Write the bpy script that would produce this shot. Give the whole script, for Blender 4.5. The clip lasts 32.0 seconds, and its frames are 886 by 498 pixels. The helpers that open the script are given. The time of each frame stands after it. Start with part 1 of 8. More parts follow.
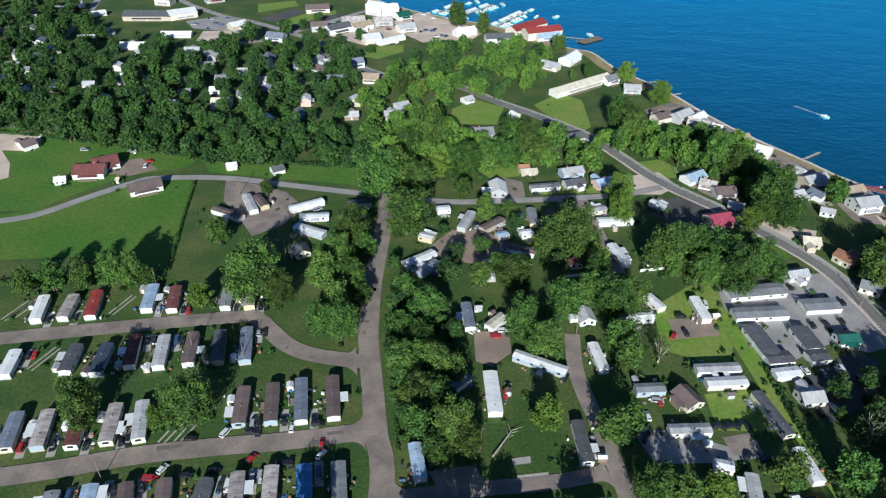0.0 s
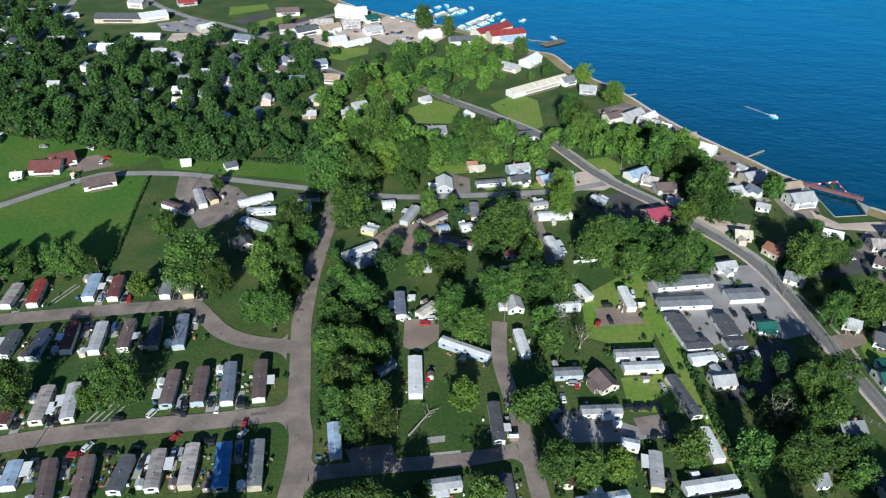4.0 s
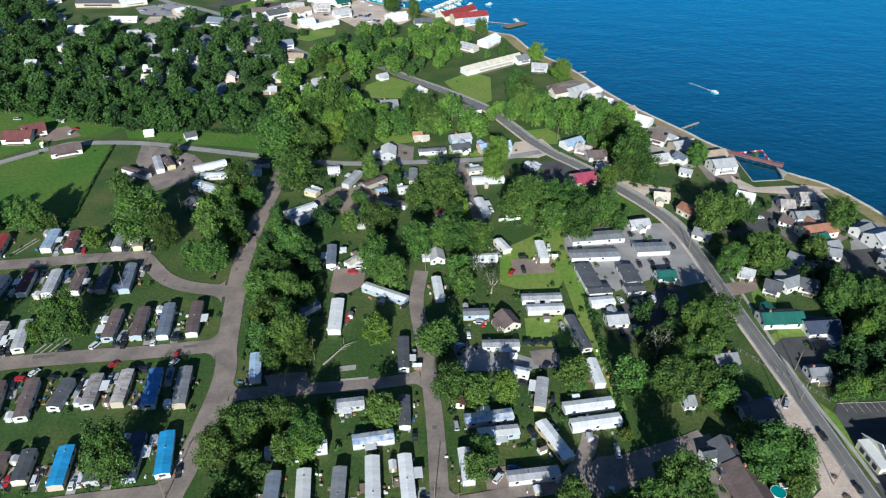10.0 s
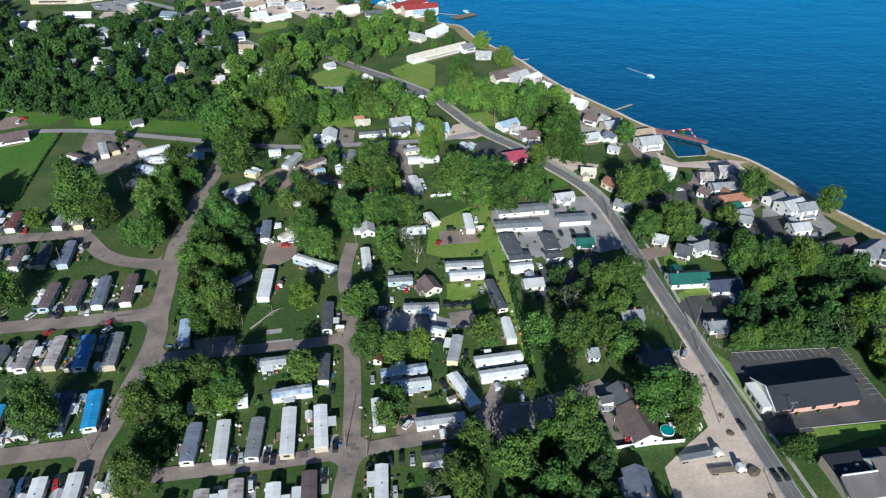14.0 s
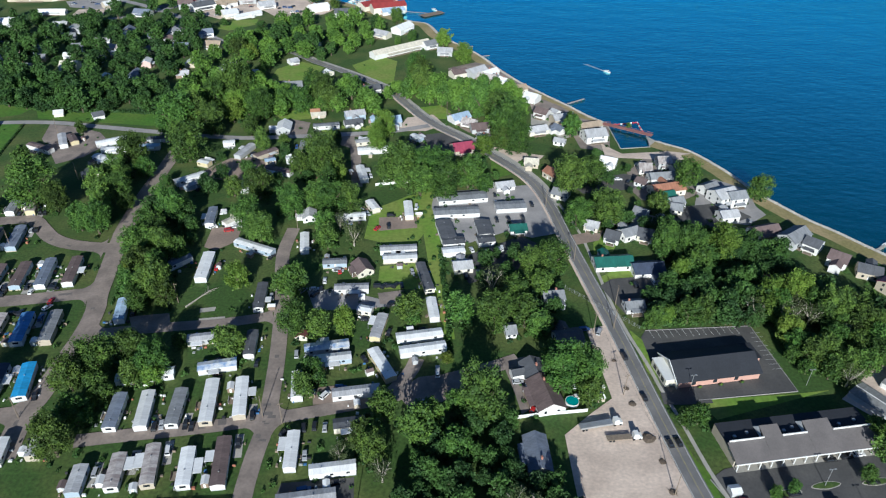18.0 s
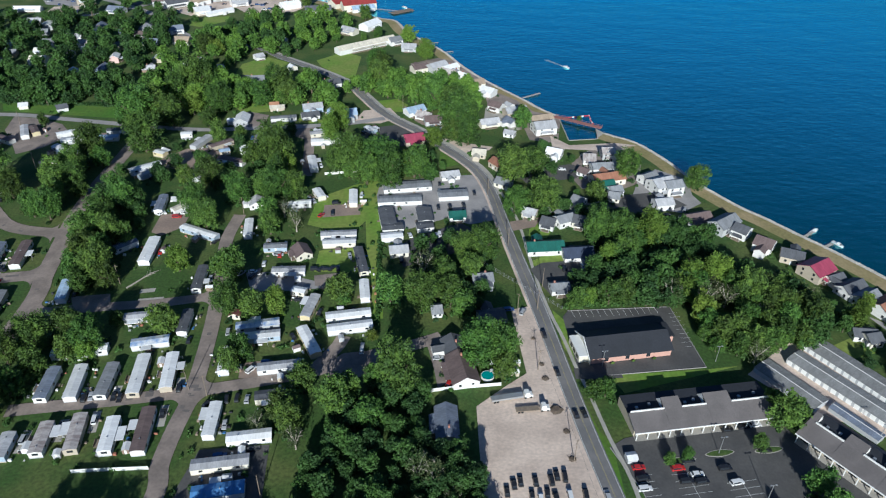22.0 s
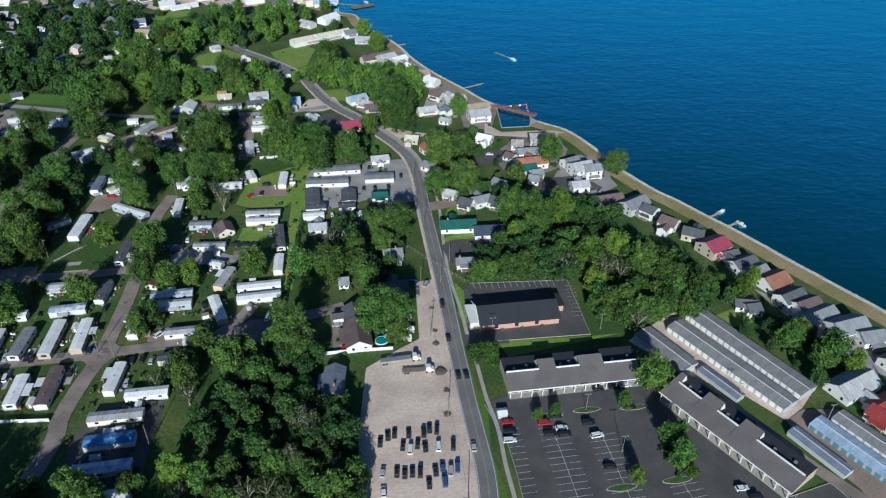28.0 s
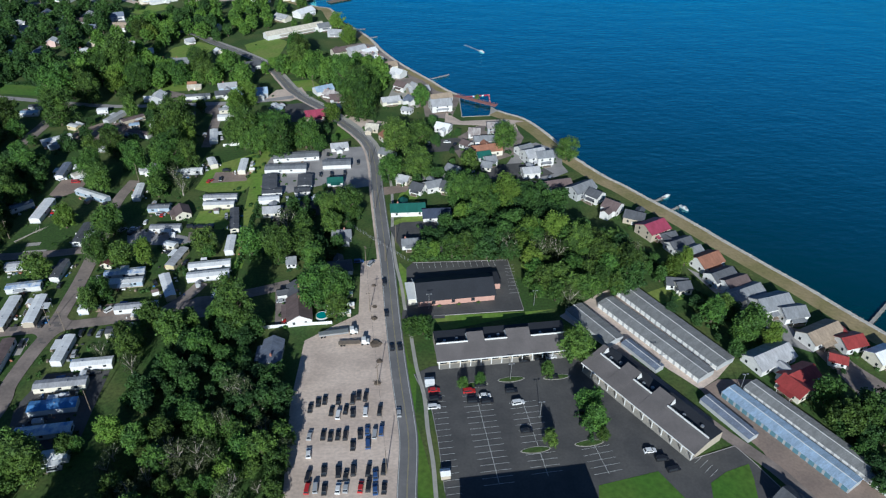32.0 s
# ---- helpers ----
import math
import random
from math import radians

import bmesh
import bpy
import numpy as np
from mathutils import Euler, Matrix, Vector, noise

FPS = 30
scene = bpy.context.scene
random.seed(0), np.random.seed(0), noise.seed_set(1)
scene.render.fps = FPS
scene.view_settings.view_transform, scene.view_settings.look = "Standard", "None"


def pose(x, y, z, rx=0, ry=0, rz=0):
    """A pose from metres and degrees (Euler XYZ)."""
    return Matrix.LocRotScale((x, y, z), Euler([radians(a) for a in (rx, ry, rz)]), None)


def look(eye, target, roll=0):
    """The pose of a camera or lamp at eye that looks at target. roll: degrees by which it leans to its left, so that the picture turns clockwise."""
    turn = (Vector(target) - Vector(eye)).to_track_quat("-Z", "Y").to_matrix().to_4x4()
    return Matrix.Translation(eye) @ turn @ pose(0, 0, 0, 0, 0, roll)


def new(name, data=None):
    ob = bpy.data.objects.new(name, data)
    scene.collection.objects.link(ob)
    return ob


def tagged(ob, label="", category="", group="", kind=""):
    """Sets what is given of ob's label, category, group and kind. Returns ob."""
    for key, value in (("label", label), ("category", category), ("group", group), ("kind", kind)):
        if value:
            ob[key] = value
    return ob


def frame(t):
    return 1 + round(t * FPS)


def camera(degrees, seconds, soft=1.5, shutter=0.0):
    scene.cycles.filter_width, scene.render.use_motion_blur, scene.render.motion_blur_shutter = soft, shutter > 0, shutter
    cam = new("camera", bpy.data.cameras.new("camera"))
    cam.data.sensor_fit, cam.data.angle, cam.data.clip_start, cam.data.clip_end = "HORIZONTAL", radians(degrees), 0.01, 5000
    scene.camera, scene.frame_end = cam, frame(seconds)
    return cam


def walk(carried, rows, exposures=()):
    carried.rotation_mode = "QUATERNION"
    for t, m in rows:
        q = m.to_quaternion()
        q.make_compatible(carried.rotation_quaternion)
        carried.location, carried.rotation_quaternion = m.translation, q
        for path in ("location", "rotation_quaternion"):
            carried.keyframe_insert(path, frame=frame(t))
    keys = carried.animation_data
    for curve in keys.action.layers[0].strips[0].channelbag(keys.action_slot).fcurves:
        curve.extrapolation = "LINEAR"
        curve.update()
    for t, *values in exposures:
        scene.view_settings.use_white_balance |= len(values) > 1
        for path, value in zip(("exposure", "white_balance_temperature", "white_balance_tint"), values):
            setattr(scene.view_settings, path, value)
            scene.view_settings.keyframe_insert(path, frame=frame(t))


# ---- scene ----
cam = camera(64.6, 32.0, 1.2)
METRES, EYE, TILT, LEAN, TURN = 268.0, 197.83, -89.6327, -11.0736, 7.7734
EXPOSURE = 0.40
ROWS = [
    (0.0, 0.0, 0.0, 0.0, 9.77, 54.83, 6.97),
    (0.5, 0.0134, 0.0024, -0.0052, 9.77, 54.95, 6.99),
    (1.0, 0.0262, 0.0049, -0.0108, 9.74, 55.1, 7.02),
    (1.5, 0.039, 0.0073, -0.0168, 9.66, 55.2, 7.05),
    (2.0, 0.052, 0.0095, -0.0232, 9.64, 55.24, 7.08),
    (2.5, 0.0641, 0.0118, -0.0309, 9.6, 55.31, 7.1),
    (3.0, 0.0766, 0.0138, -0.0391, 9.61, 55.32, 7.12),
    (3.5, 0.0877, 0.0158, -0.0484, 9.59, 55.36, 7.14),
    (5.5, 0.1322, 0.0228, -0.0899, 9.66, 55.22, 7.02),
    (6.0, 0.1419, 0.0247, -0.1011, 9.67, 55.18, 7.01),
    (6.5, 0.1532, 0.026, -0.112, 9.74, 55.15, 6.95),
    (7.0, 0.1623, 0.0279, -0.1242, 9.75, 55.13, 6.96),
    (7.5, 0.1725, 0.0297, -0.1363, 9.77, 55.1, 6.92),
    (8.0, 0.1822, 0.0308, -0.1484, 9.78, 55.05, 6.88),
    (8.5, 0.1922, 0.033, -0.1608, 9.82, 55.04, 6.85),
    (9.0, 0.2029, 0.0348, -0.1728, 9.87, 54.98, 6.8),
    (9.5, 0.2129, 0.0361, -0.1854, 9.88, 54.93, 6.76),
    (10.0, 0.2231, 0.0378, -0.198, 9.91, 54.89, 6.72),
    (10.5, 0.2348, 0.0387, -0.2091, 9.95, 54.81, 6.65),
    (11.0, 0.2444, 0.0406, -0.2222, 9.97, 54.82, 6.66),
    (11.5, 0.2549, 0.0421, -0.2342, 9.98, 54.79, 6.61),
    (12.0, 0.2653, 0.0435, -0.2465, 10.01, 54.74, 6.57),
    (12.5, 0.2772, 0.0472, -0.2581, 10.09, 54.78, 6.73),
    (13.0, 0.2871, 0.0532, -0.2695, 10.1, 54.85, 7.93),
    (13.5, 0.2969, 0.0593, -0.2801, 10.05, 54.97, 8.5),
    (14.0, 0.3093, 0.0634, -0.2906, 10.05, 55.02, 8.48),
    (14.5, 0.3219, 0.0659, -0.3008, 10.05, 55.08, 8.48),
    (16.5, 0.376, 0.0765, -0.3385, 10.0, 55.2, 8.4),
    (17.0, 0.3899, 0.079, -0.3476, 10.0, 55.21, 8.41),
    (17.5, 0.4033, 0.0811, -0.3565, 9.96, 55.21, 8.4),
    (18.0, 0.4173, 0.0836, -0.3652, 9.96, 55.24, 8.39),
    (18.5, 0.4304, 0.0858, -0.3741, 9.92, 55.26, 8.38),
    (19.0, 0.4439, 0.0881, -0.3828, 9.93, 55.27, 8.38),
    (19.5, 0.4573, 0.0906, -0.3916, 9.94, 55.3, 8.37),
    (20.0, 0.4711, 0.0926, -0.4002, 9.92, 55.31, 8.35),
    (20.5, 0.4842, 0.0951, -0.4089, 9.92, 55.34, 8.35),
    (21.0, 0.4972, 0.0977, -0.4179, 9.91, 55.36, 8.35),
    (21.5, 0.5105, 0.1001, -0.4265, 9.91, 55.36, 8.34),
    (22.0, 0.5237, 0.1024, -0.4351, 9.92, 55.36, 8.32),
    (22.5, 0.5366, 0.1047, -0.4438, 9.92, 55.37, 8.3),
    (23.0, 0.5494, 0.1068, -0.4521, 9.93, 55.38, 8.3),
    (23.5, 0.5618, 0.109, -0.4606, 9.92, 55.38, 8.28),
    (24.0, 0.5744, 0.1111, -0.4689, 9.93, 55.38, 8.26),
    (24.5, 0.5866, 0.1132, -0.4771, 9.93, 55.37, 8.24),
    (25.0, 0.5989, 0.1154, -0.4852, 9.92, 55.37, 8.22),
    (25.5, 0.6112, 0.1172, -0.4935, 9.92, 55.37, 8.2),
    (27.5, 0.6607, 0.1249, -0.5263, 9.95, 55.36, 8.09),
    (28.0, 0.6745, 0.1276, -0.536, 9.95, 55.38, 8.08),
    (28.5, 0.6865, 0.1295, -0.544, 9.95, 55.39, 8.06),
    (29.0, 0.6984, 0.1315, -0.5523, 9.96, 55.38, 8.04),
    (29.5, 0.7111, 0.1337, -0.5614, 9.98, 55.38, 8.03),
    (30.0, 0.7229, 0.1357, -0.57, 9.99, 55.37, 8.02),
    (30.5, 0.7344, 0.1377, -0.5787, 10.0, 55.35, 8.0),
    (31.0, 0.7458, 0.1397, -0.5878, 10.01, 55.32, 7.98),
    (31.5, 0.7571, 0.1414, -0.5969, 10.01, 55.28, 7.95),
    (32.0, 0.7689, 0.1433, -0.6072, 10.02, 55.25, 7.93),
]
walk(cam, [(t, pose(0, 0, EYE, TILT, LEAN, TURN) @ pose(METRES * x, METRES * y, METRES * z, 90 + pitch, roll, yaw)) for t, x, y, z, yaw, pitch, roll in ROWS],
     [(0.0, EXPOSURE, 5230, 8), (10.0, EXPOSURE + 0.08, 5230, 8), (19.0, EXPOSURE - 0.04, 5160, 8), (32.0, EXPOSURE - 0.34, 5040, 8)])

# ---- daylight: low sun behind the camera ----
SUN_UP, SUN_AZ = 22.5, 267.0
world = bpy.data.worlds.new("world")
scene.world = world
world.use_nodes = True
wn = world.node_tree
sky = wn.nodes.new("ShaderNodeTexSky")
sky.sky_type, sky.sun_disc = "NISHITA", False
sky.sun_elevation, sky.sun_rotation = radians(SUN_UP), radians(90 - SUN_AZ)
sky.altitude, sky.air_density, sky.dust_density, sky.ozone_density = 200, 1.0, 0.4, 4.0
wn.nodes["Background"].inputs["Strength"].default_value = 0.044
wn.links.new(sky.outputs[0], wn.nodes["Background"].inputs["Color"])
lamp = bpy.data.lights.new("sun", "SUN")
lamp.energy, lamp.angle, lamp.color = 5.0, radians(0.55), (1.0, 0.89, 0.69)
sun = new("sun", lamp)
sun.matrix_world = look((100 * math.cos(radians(SUN_AZ)), 100 * math.sin(radians(SUN_AZ)), 100 * math.tan(radians(SUN_UP))), (0, 0, 0))

# ---- materials ----
MATS = {}


def mat(name, rgb, rough=0.8, var=0.2, scale=0.6, fine=6.0, bump=0.0, rnd=0.0, metal=0.0, other=None, patch=0.5, stretch=(1, 1, 1), hue=0.0):
    """A surface with blotches at two sizes, and a shade of its own for each object."""
    if name in MATS:
        return MATS[name]
    m = bpy.data.materials.new(name)
    m.use_nodes = True
    nt = m.node_tree
    n, l = nt.nodes, nt.links
    b = n["Principled BSDF"]
    b.inputs["Roughness"].default_value, b.inputs["Metallic"].default_value = rough, metal
    tc = n.new("ShaderNodeTexCoord")
    mp = n.new("ShaderNodeMapping")
    mp.inputs["Scale"].default_value = stretch
    l.new(tc.outputs["Object"], mp.inputs["Vector"])
    big, small = n.new("ShaderNodeTexNoise"), n.new("ShaderNodeTexNoise")
    for node, s in ((big, scale), (small, fine)):
        node.inputs["Scale"].default_value, node.inputs["Detail"].default_value = s, 5
        l.new(mp.outputs[0], node.inputs["Vector"])
    ramp = n.new("ShaderNodeMapRange")
    ramp.inputs["From Min"].default_value, ramp.inputs["From Max"].default_value = patch - 0.12, patch + 0.12
    l.new(big.outputs["Fac"], ramp.inputs["Value"])
    mix = n.new("ShaderNodeMix")
    mix.data_type = "RGBA"
    o = other or tuple(c * (1 - var) for c in rgb)
    mix.inputs["A"].default_value, mix.inputs["B"].default_value = (*rgb, 1), (*o, 1)
    l.new(ramp.outputs[0], mix.inputs["Factor"])
    hsv = n.new("ShaderNodeHueSaturation")
    l.new(mix.outputs["Result"], hsv.inputs["Color"])
    val = n.new("ShaderNodeMapRange")
    val.inputs["From Min"].default_value, val.inputs["From Max"].default_value = 0.25, 0.75
    val.inputs["To Min"].default_value, val.inputs["To Max"].default_value = 1 - var, 1 + var
    l.new(small.outputs["Fac"], val.inputs["Value"])
    if rnd or hue:
        info, r = n.new("ShaderNodeObjectInfo"), n.new("ShaderNodeMapRange")
        r.inputs["To Min"].default_value, r.inputs["To Max"].default_value = 1 - rnd, 1 + rnd
        l.new(info.outputs["Random"], r.inputs["Value"])
        mul = n.new("ShaderNodeMath")
        mul.operation = "MULTIPLY"
        l.new(r.outputs[0], mul.inputs[0]), l.new(val.outputs[0], mul.inputs[1])
        l.new(mul.outputs[0], hsv.inputs["Value"])
        if hue:
            h, frac, scl = n.new("ShaderNodeMapRange"), n.new("ShaderNodeMath"), n.new("ShaderNodeMath")
            scl.operation, frac.operation = "MULTIPLY", "FRACT"
            scl.inputs[1].default_value = 7.31
            l.new(info.outputs["Random"], scl.inputs[0]), l.new(scl.outputs[0], frac.inputs[0]), l.new(frac.outputs[0], h.inputs["Value"])
            h.inputs["To Min"].default_value, h.inputs["To Max"].default_value = 0.493 - hue, 0.493 + hue
            l.new(h.outputs[0], hsv.inputs["Hue"])
    else:
        l.new(val.outputs[0], hsv.inputs["Value"])
    l.new(hsv.outputs[0], b.inputs["Base Color"])
    if bump:
        bp = n.new("ShaderNodeBump")
        bp.inputs["Strength"].default_value, bp.inputs["Distance"].default_value = min(bump * 2, 1), bump
        l.new(small.outputs["Fac"], bp.inputs["Height"]), l.new(bp.outputs[0], b.inputs["Normal"])
    MATS[name] = m
    return m


ROOF_RGB = {"white": (0.82, 0.82, 0.82), "lightgrey": (0.50, 0.50, 0.52), "grey": (0.27, 0.28, 0.30), "slate": (0.11, 0.115, 0.13), "bluegrey": (0.20, 0.23, 0.30),
            "navy": (0.05, 0.065, 0.11), "brown": (0.17, 0.125, 0.12), "darkred": (0.18, 0.065, 0.06), "red": (0.36, 0.06, 0.055), "magenta": (0.36, 0.065, 0.115),
            "rust": (0.34, 0.16, 0.10), "orange": (0.45, 0.24, 0.14), "tan": (0.38, 0.30, 0.22), "cream": (0.66, 0.61, 0.50), "green": (0.025, 0.125, 0.10),
            "paleblue": (0.42, 0.54, 0.70), "blue": (0.12, 0.28, 0.58), "brightblue": (0.06, 0.36, 0.72), "patchblue": (0.55, 0.60, 0.70), "mottled": (0.50, 0.47, 0.46), "zinc": (0.265, 0.265, 0.262)}


def roof_mat(c):
    if c == "mottled":
        return mat("roof_mottled", (0.50, 0.46, 0.44), 0.6, 0.25, 0.45, 3, rnd=0.18, other=(0.29, 0.245, 0.235), patch=0.52, stretch=(1.6, 0.5, 0.5))
    if c == "patchblue":
        return mat("roof_patchblue", (0.66, 0.68, 0.72), 0.5, 0.2, 0.3, 3, rnd=0.1, other=(0.12, 0.25, 0.52), patch=0.55)
    return mat("roof_" + c, ROOF_RGB[c], 0.55 if c in ("white", "paleblue", "blue", "brightblue", "green", "red", "magenta") else 0.85, 0.12 if c == "white" else 0.22, 0.40, 2.0, rnd=0.13, stretch=(1.6, 0.4, 0.4))


WALLS = {"white": (0.74, 0.73, 0.71), "cream": (0.70, 0.66, 0.55), "tan": (0.48, 0.42, 0.33), "grey": (0.45, 0.46, 0.47), "blue": (0.38, 0.46, 0.55), "yellow": (0.65, 0.56, 0.34),
         "green": (0.33, 0.40, 0.33), "brown": (0.26, 0.19, 0.14), "brick": (0.40, 0.19, 0.14), "pinkbrick": (0.52, 0.31, 0.25), "pink": (0.70, 0.50, 0.45), "red": (0.42, 0.10, 0.08)}


def wall_mat(c):
    return mat("siding_" + c, WALLS[c], 0.75, 0.1, 0.5, 2.0, rnd=0.08, stretch=(1, 1, 4))


GRASS = mat("grass", (0.044, 0.092, 0.014), 0.95, 0.40, 0.045, 0.8, 0.25, other=(0.100, 0.126, 0.030), patch=0.54)
LAWN = mat("mown_lawn", (0.066, 0.165, 0.011), 0.95, 0.30, 0.03, 0.5, 0.12, other=(0.105, 0.178, 0.019))
DRY = mat("dry_grass", (0.37, 0.29, 0.15), 0.95, 0.2, 0.06, 0.6, 0.1, other=(0.25, 0.22, 0.085))
LANE = mat("worn_asphalt", (0.315, 0.258, 0.222), 0.95, 0.14, 0.11, 0.9, other=(0.215, 0.178, 0.155))
ASPHALT = mat("asphalt", (0.105, 0.101, 0.098), 0.92, 0.14, 0.10, 1.1, other=(0.078, 0.076, 0.076))
ROADTOP = mat("road_asphalt", (0.215, 0.205, 0.20), 0.92, 0.10, 0.10, 1.1, other=(0.17, 0.165, 0.165))
GRAVEL = mat("gravel", (0.72, 0.585, 0.48), 0.95, 0.16, 0.07, 0.9, other=(0.56, 0.45, 0.37), patch=0.5, stretch=(0.8, 1.15, 1))
DIRT = mat("dirt", (0.33, 0.25, 0.20), 0.95, 0.15, 0.09, 1.0, other=(0.26, 0.20, 0.165))
CONCRETE = mat("concrete", (0.46, 0.43, 0.38), 0.9, 0.1, 0.2, 2.0, other=(0.38, 0.36, 0.32))
STONECAP = mat("pale_stone", (0.66, 0.61, 0.53), 0.9, 0.2, 0.3, 1.2, 0.1)
PALEASPH = mat("pale_asphalt", (0.38, 0.355, 0.345), 0.92, 0.10, 0.10, 1.1, other=(0.30, 0.285, 0.28))
RIPRAP = mat("riprap", (0.52, 0.47, 0.40), 0.9, 0.3, 0.5, 2.0, 0.1)
PAINT_W = mat("white_paint", (0.75, 0.75, 0.73), 0.6, 0.08)
# yellow-green lawn with strong sunlight put into its colour
YARD = mat("sunny_lawn", (0.150, 0.265, 0.026), 0.95, 0.24, 0.05, 0.5, 0.1, other=(0.215, 0.270, 0.050))
MEMBRANE = mat("black_membrane", (0.030, 0.033, 0.042), 0.8, 0.15, 0.2, 1.5)
PAINT_Y = mat("yellow_paint", (0.42, 0.36, 0.16), 0.6, 0.1)
WOOD = mat("weathered_wood", (0.25, 0.20, 0.15), 0.9, 0.2, 1.0, 5)
BARK = mat("bark", (0.13, 0.10, 0.075), 0.95, 0.25, 1.5, 8)
PALEBARK = mat("pale_bark", (0.42, 0.38, 0.32), 0.9, 0.2, 1.5, 8)
GLASS = mat("window_glass", (0.025, 0.030, 0.038), 0.08, 0.1)
TRIM = mat("white_trim", (0.78, 0.78, 0.76), 0.6, 0.05)
METAL = mat("galvanised_metal", (0.55, 0.56, 0.57), 0.4, 0.1, metal=0.6)
RUBBER = mat("tyre_rubber", (0.02, 0.02, 0.02), 0.9, 0.1)


def leaf_mat(name, rgb, other, single=True):
    m = mat(name, rgb, 0.65, 0.30, 0.55, 3.0, rnd=0.36 if single else 0, other=other, patch=0.5, hue=0.016 if single else 0)
    m.node_tree.nodes["Principled BSDF"].inputs["Specular IOR Level"].default_value = 0.25
    return m


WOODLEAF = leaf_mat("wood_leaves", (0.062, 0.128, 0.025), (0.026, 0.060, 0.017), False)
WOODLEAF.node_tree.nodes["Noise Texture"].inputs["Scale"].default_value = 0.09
# yellower leaves, brightened to put sun glare and haze into the colour
BRIGHTWOOD = leaf_mat("bright_wood_leaves", (0.122, 0.222, 0.030), (0.058, 0.122, 0.022), False)
BRIGHTWOOD.node_tree.nodes["Noise Texture"].inputs["Scale"].default_value = 0.09
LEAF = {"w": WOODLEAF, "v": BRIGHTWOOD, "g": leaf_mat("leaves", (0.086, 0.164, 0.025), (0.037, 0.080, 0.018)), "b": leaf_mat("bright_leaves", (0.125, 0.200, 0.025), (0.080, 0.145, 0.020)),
        "d": leaf_mat("thin_leaves", (0.075, 0.10, 0.035), (0.055, 0.075, 0.03))}

water_mat = bpy.data.materials.new("river_water")
water_mat.use_nodes = True
nt = water_mat.node_tree
wb = nt.nodes["Principled BSDF"]
wb.inputs["Base Color"].default_value = (0.002, 0.040, 0.055, 1)
wb.inputs["Roughness"].default_value = 0.16
wb.inputs["IOR"].default_value = 1.38
tc, n1, n2, mp1 = (nt.nodes.new("ShaderNode" + k) for k in ("TexCoord", "TexNoise", "TexNoise", "Mapping"))
mp1.inputs["Scale"].default_value, mp1.inputs["Rotation"].default_value = (0.55, 1.0, 1.0), (0, 0, radians(-28))
nt.links.new(tc.outputs["Object"], mp1.inputs["Vector"])
bumps = []
for node, s, d, st in ((n1, 0.25, 3, 0.85), (n2, 0.045, 3, 1.4)):
    node.inputs["Scale"].default_value, node.inputs["Detail"].default_value = s, d
    nt.links.new(mp1.outputs[0], node.inputs["Vector"])
    bp = nt.nodes.new("ShaderNodeBump")
    bp.inputs["Strength"].default_value, bp.inputs["Distance"].default_value = 0.5, st
    nt.links.new(node.outputs["Fac"], bp.inputs["Height"])
    if bumps:
        nt.links.new(bumps[-1].outputs[0], bp.inputs["Normal"])
    bumps.append(bp)
nt.links.new(bumps[-1].outputs[0], wb.inputs["Normal"])
sheen, face, span, blend = (nt.nodes.new("ShaderNode" + k) for k in ("BsdfGlossy", "LayerWeight", "MapRange", "MixShader"))
sheen.inputs["Color"].default_value, sheen.inputs["Roughness"].default_value = (0.27, 0.86, 1.0, 1), 0.22
span.inputs["From Min"].default_value, span.inputs["From Max"].default_value, span.inputs["To Max"].default_value = 0.45, 0.76, 1.0
nt.links.new(bumps[-1].outputs[0], sheen.inputs["Normal"])
nt.links.new(face.outputs["Facing"], span.inputs["Value"]), nt.links.new(span.outputs[0], blend.inputs[0])
nt.links.new(wb.outputs[0], blend.inputs[1]), nt.links.new(sheen.outputs[0], blend.inputs[2])
nt.links.new(blend.outputs[0], nt.nodes["Material Output"].inputs["Surface"])


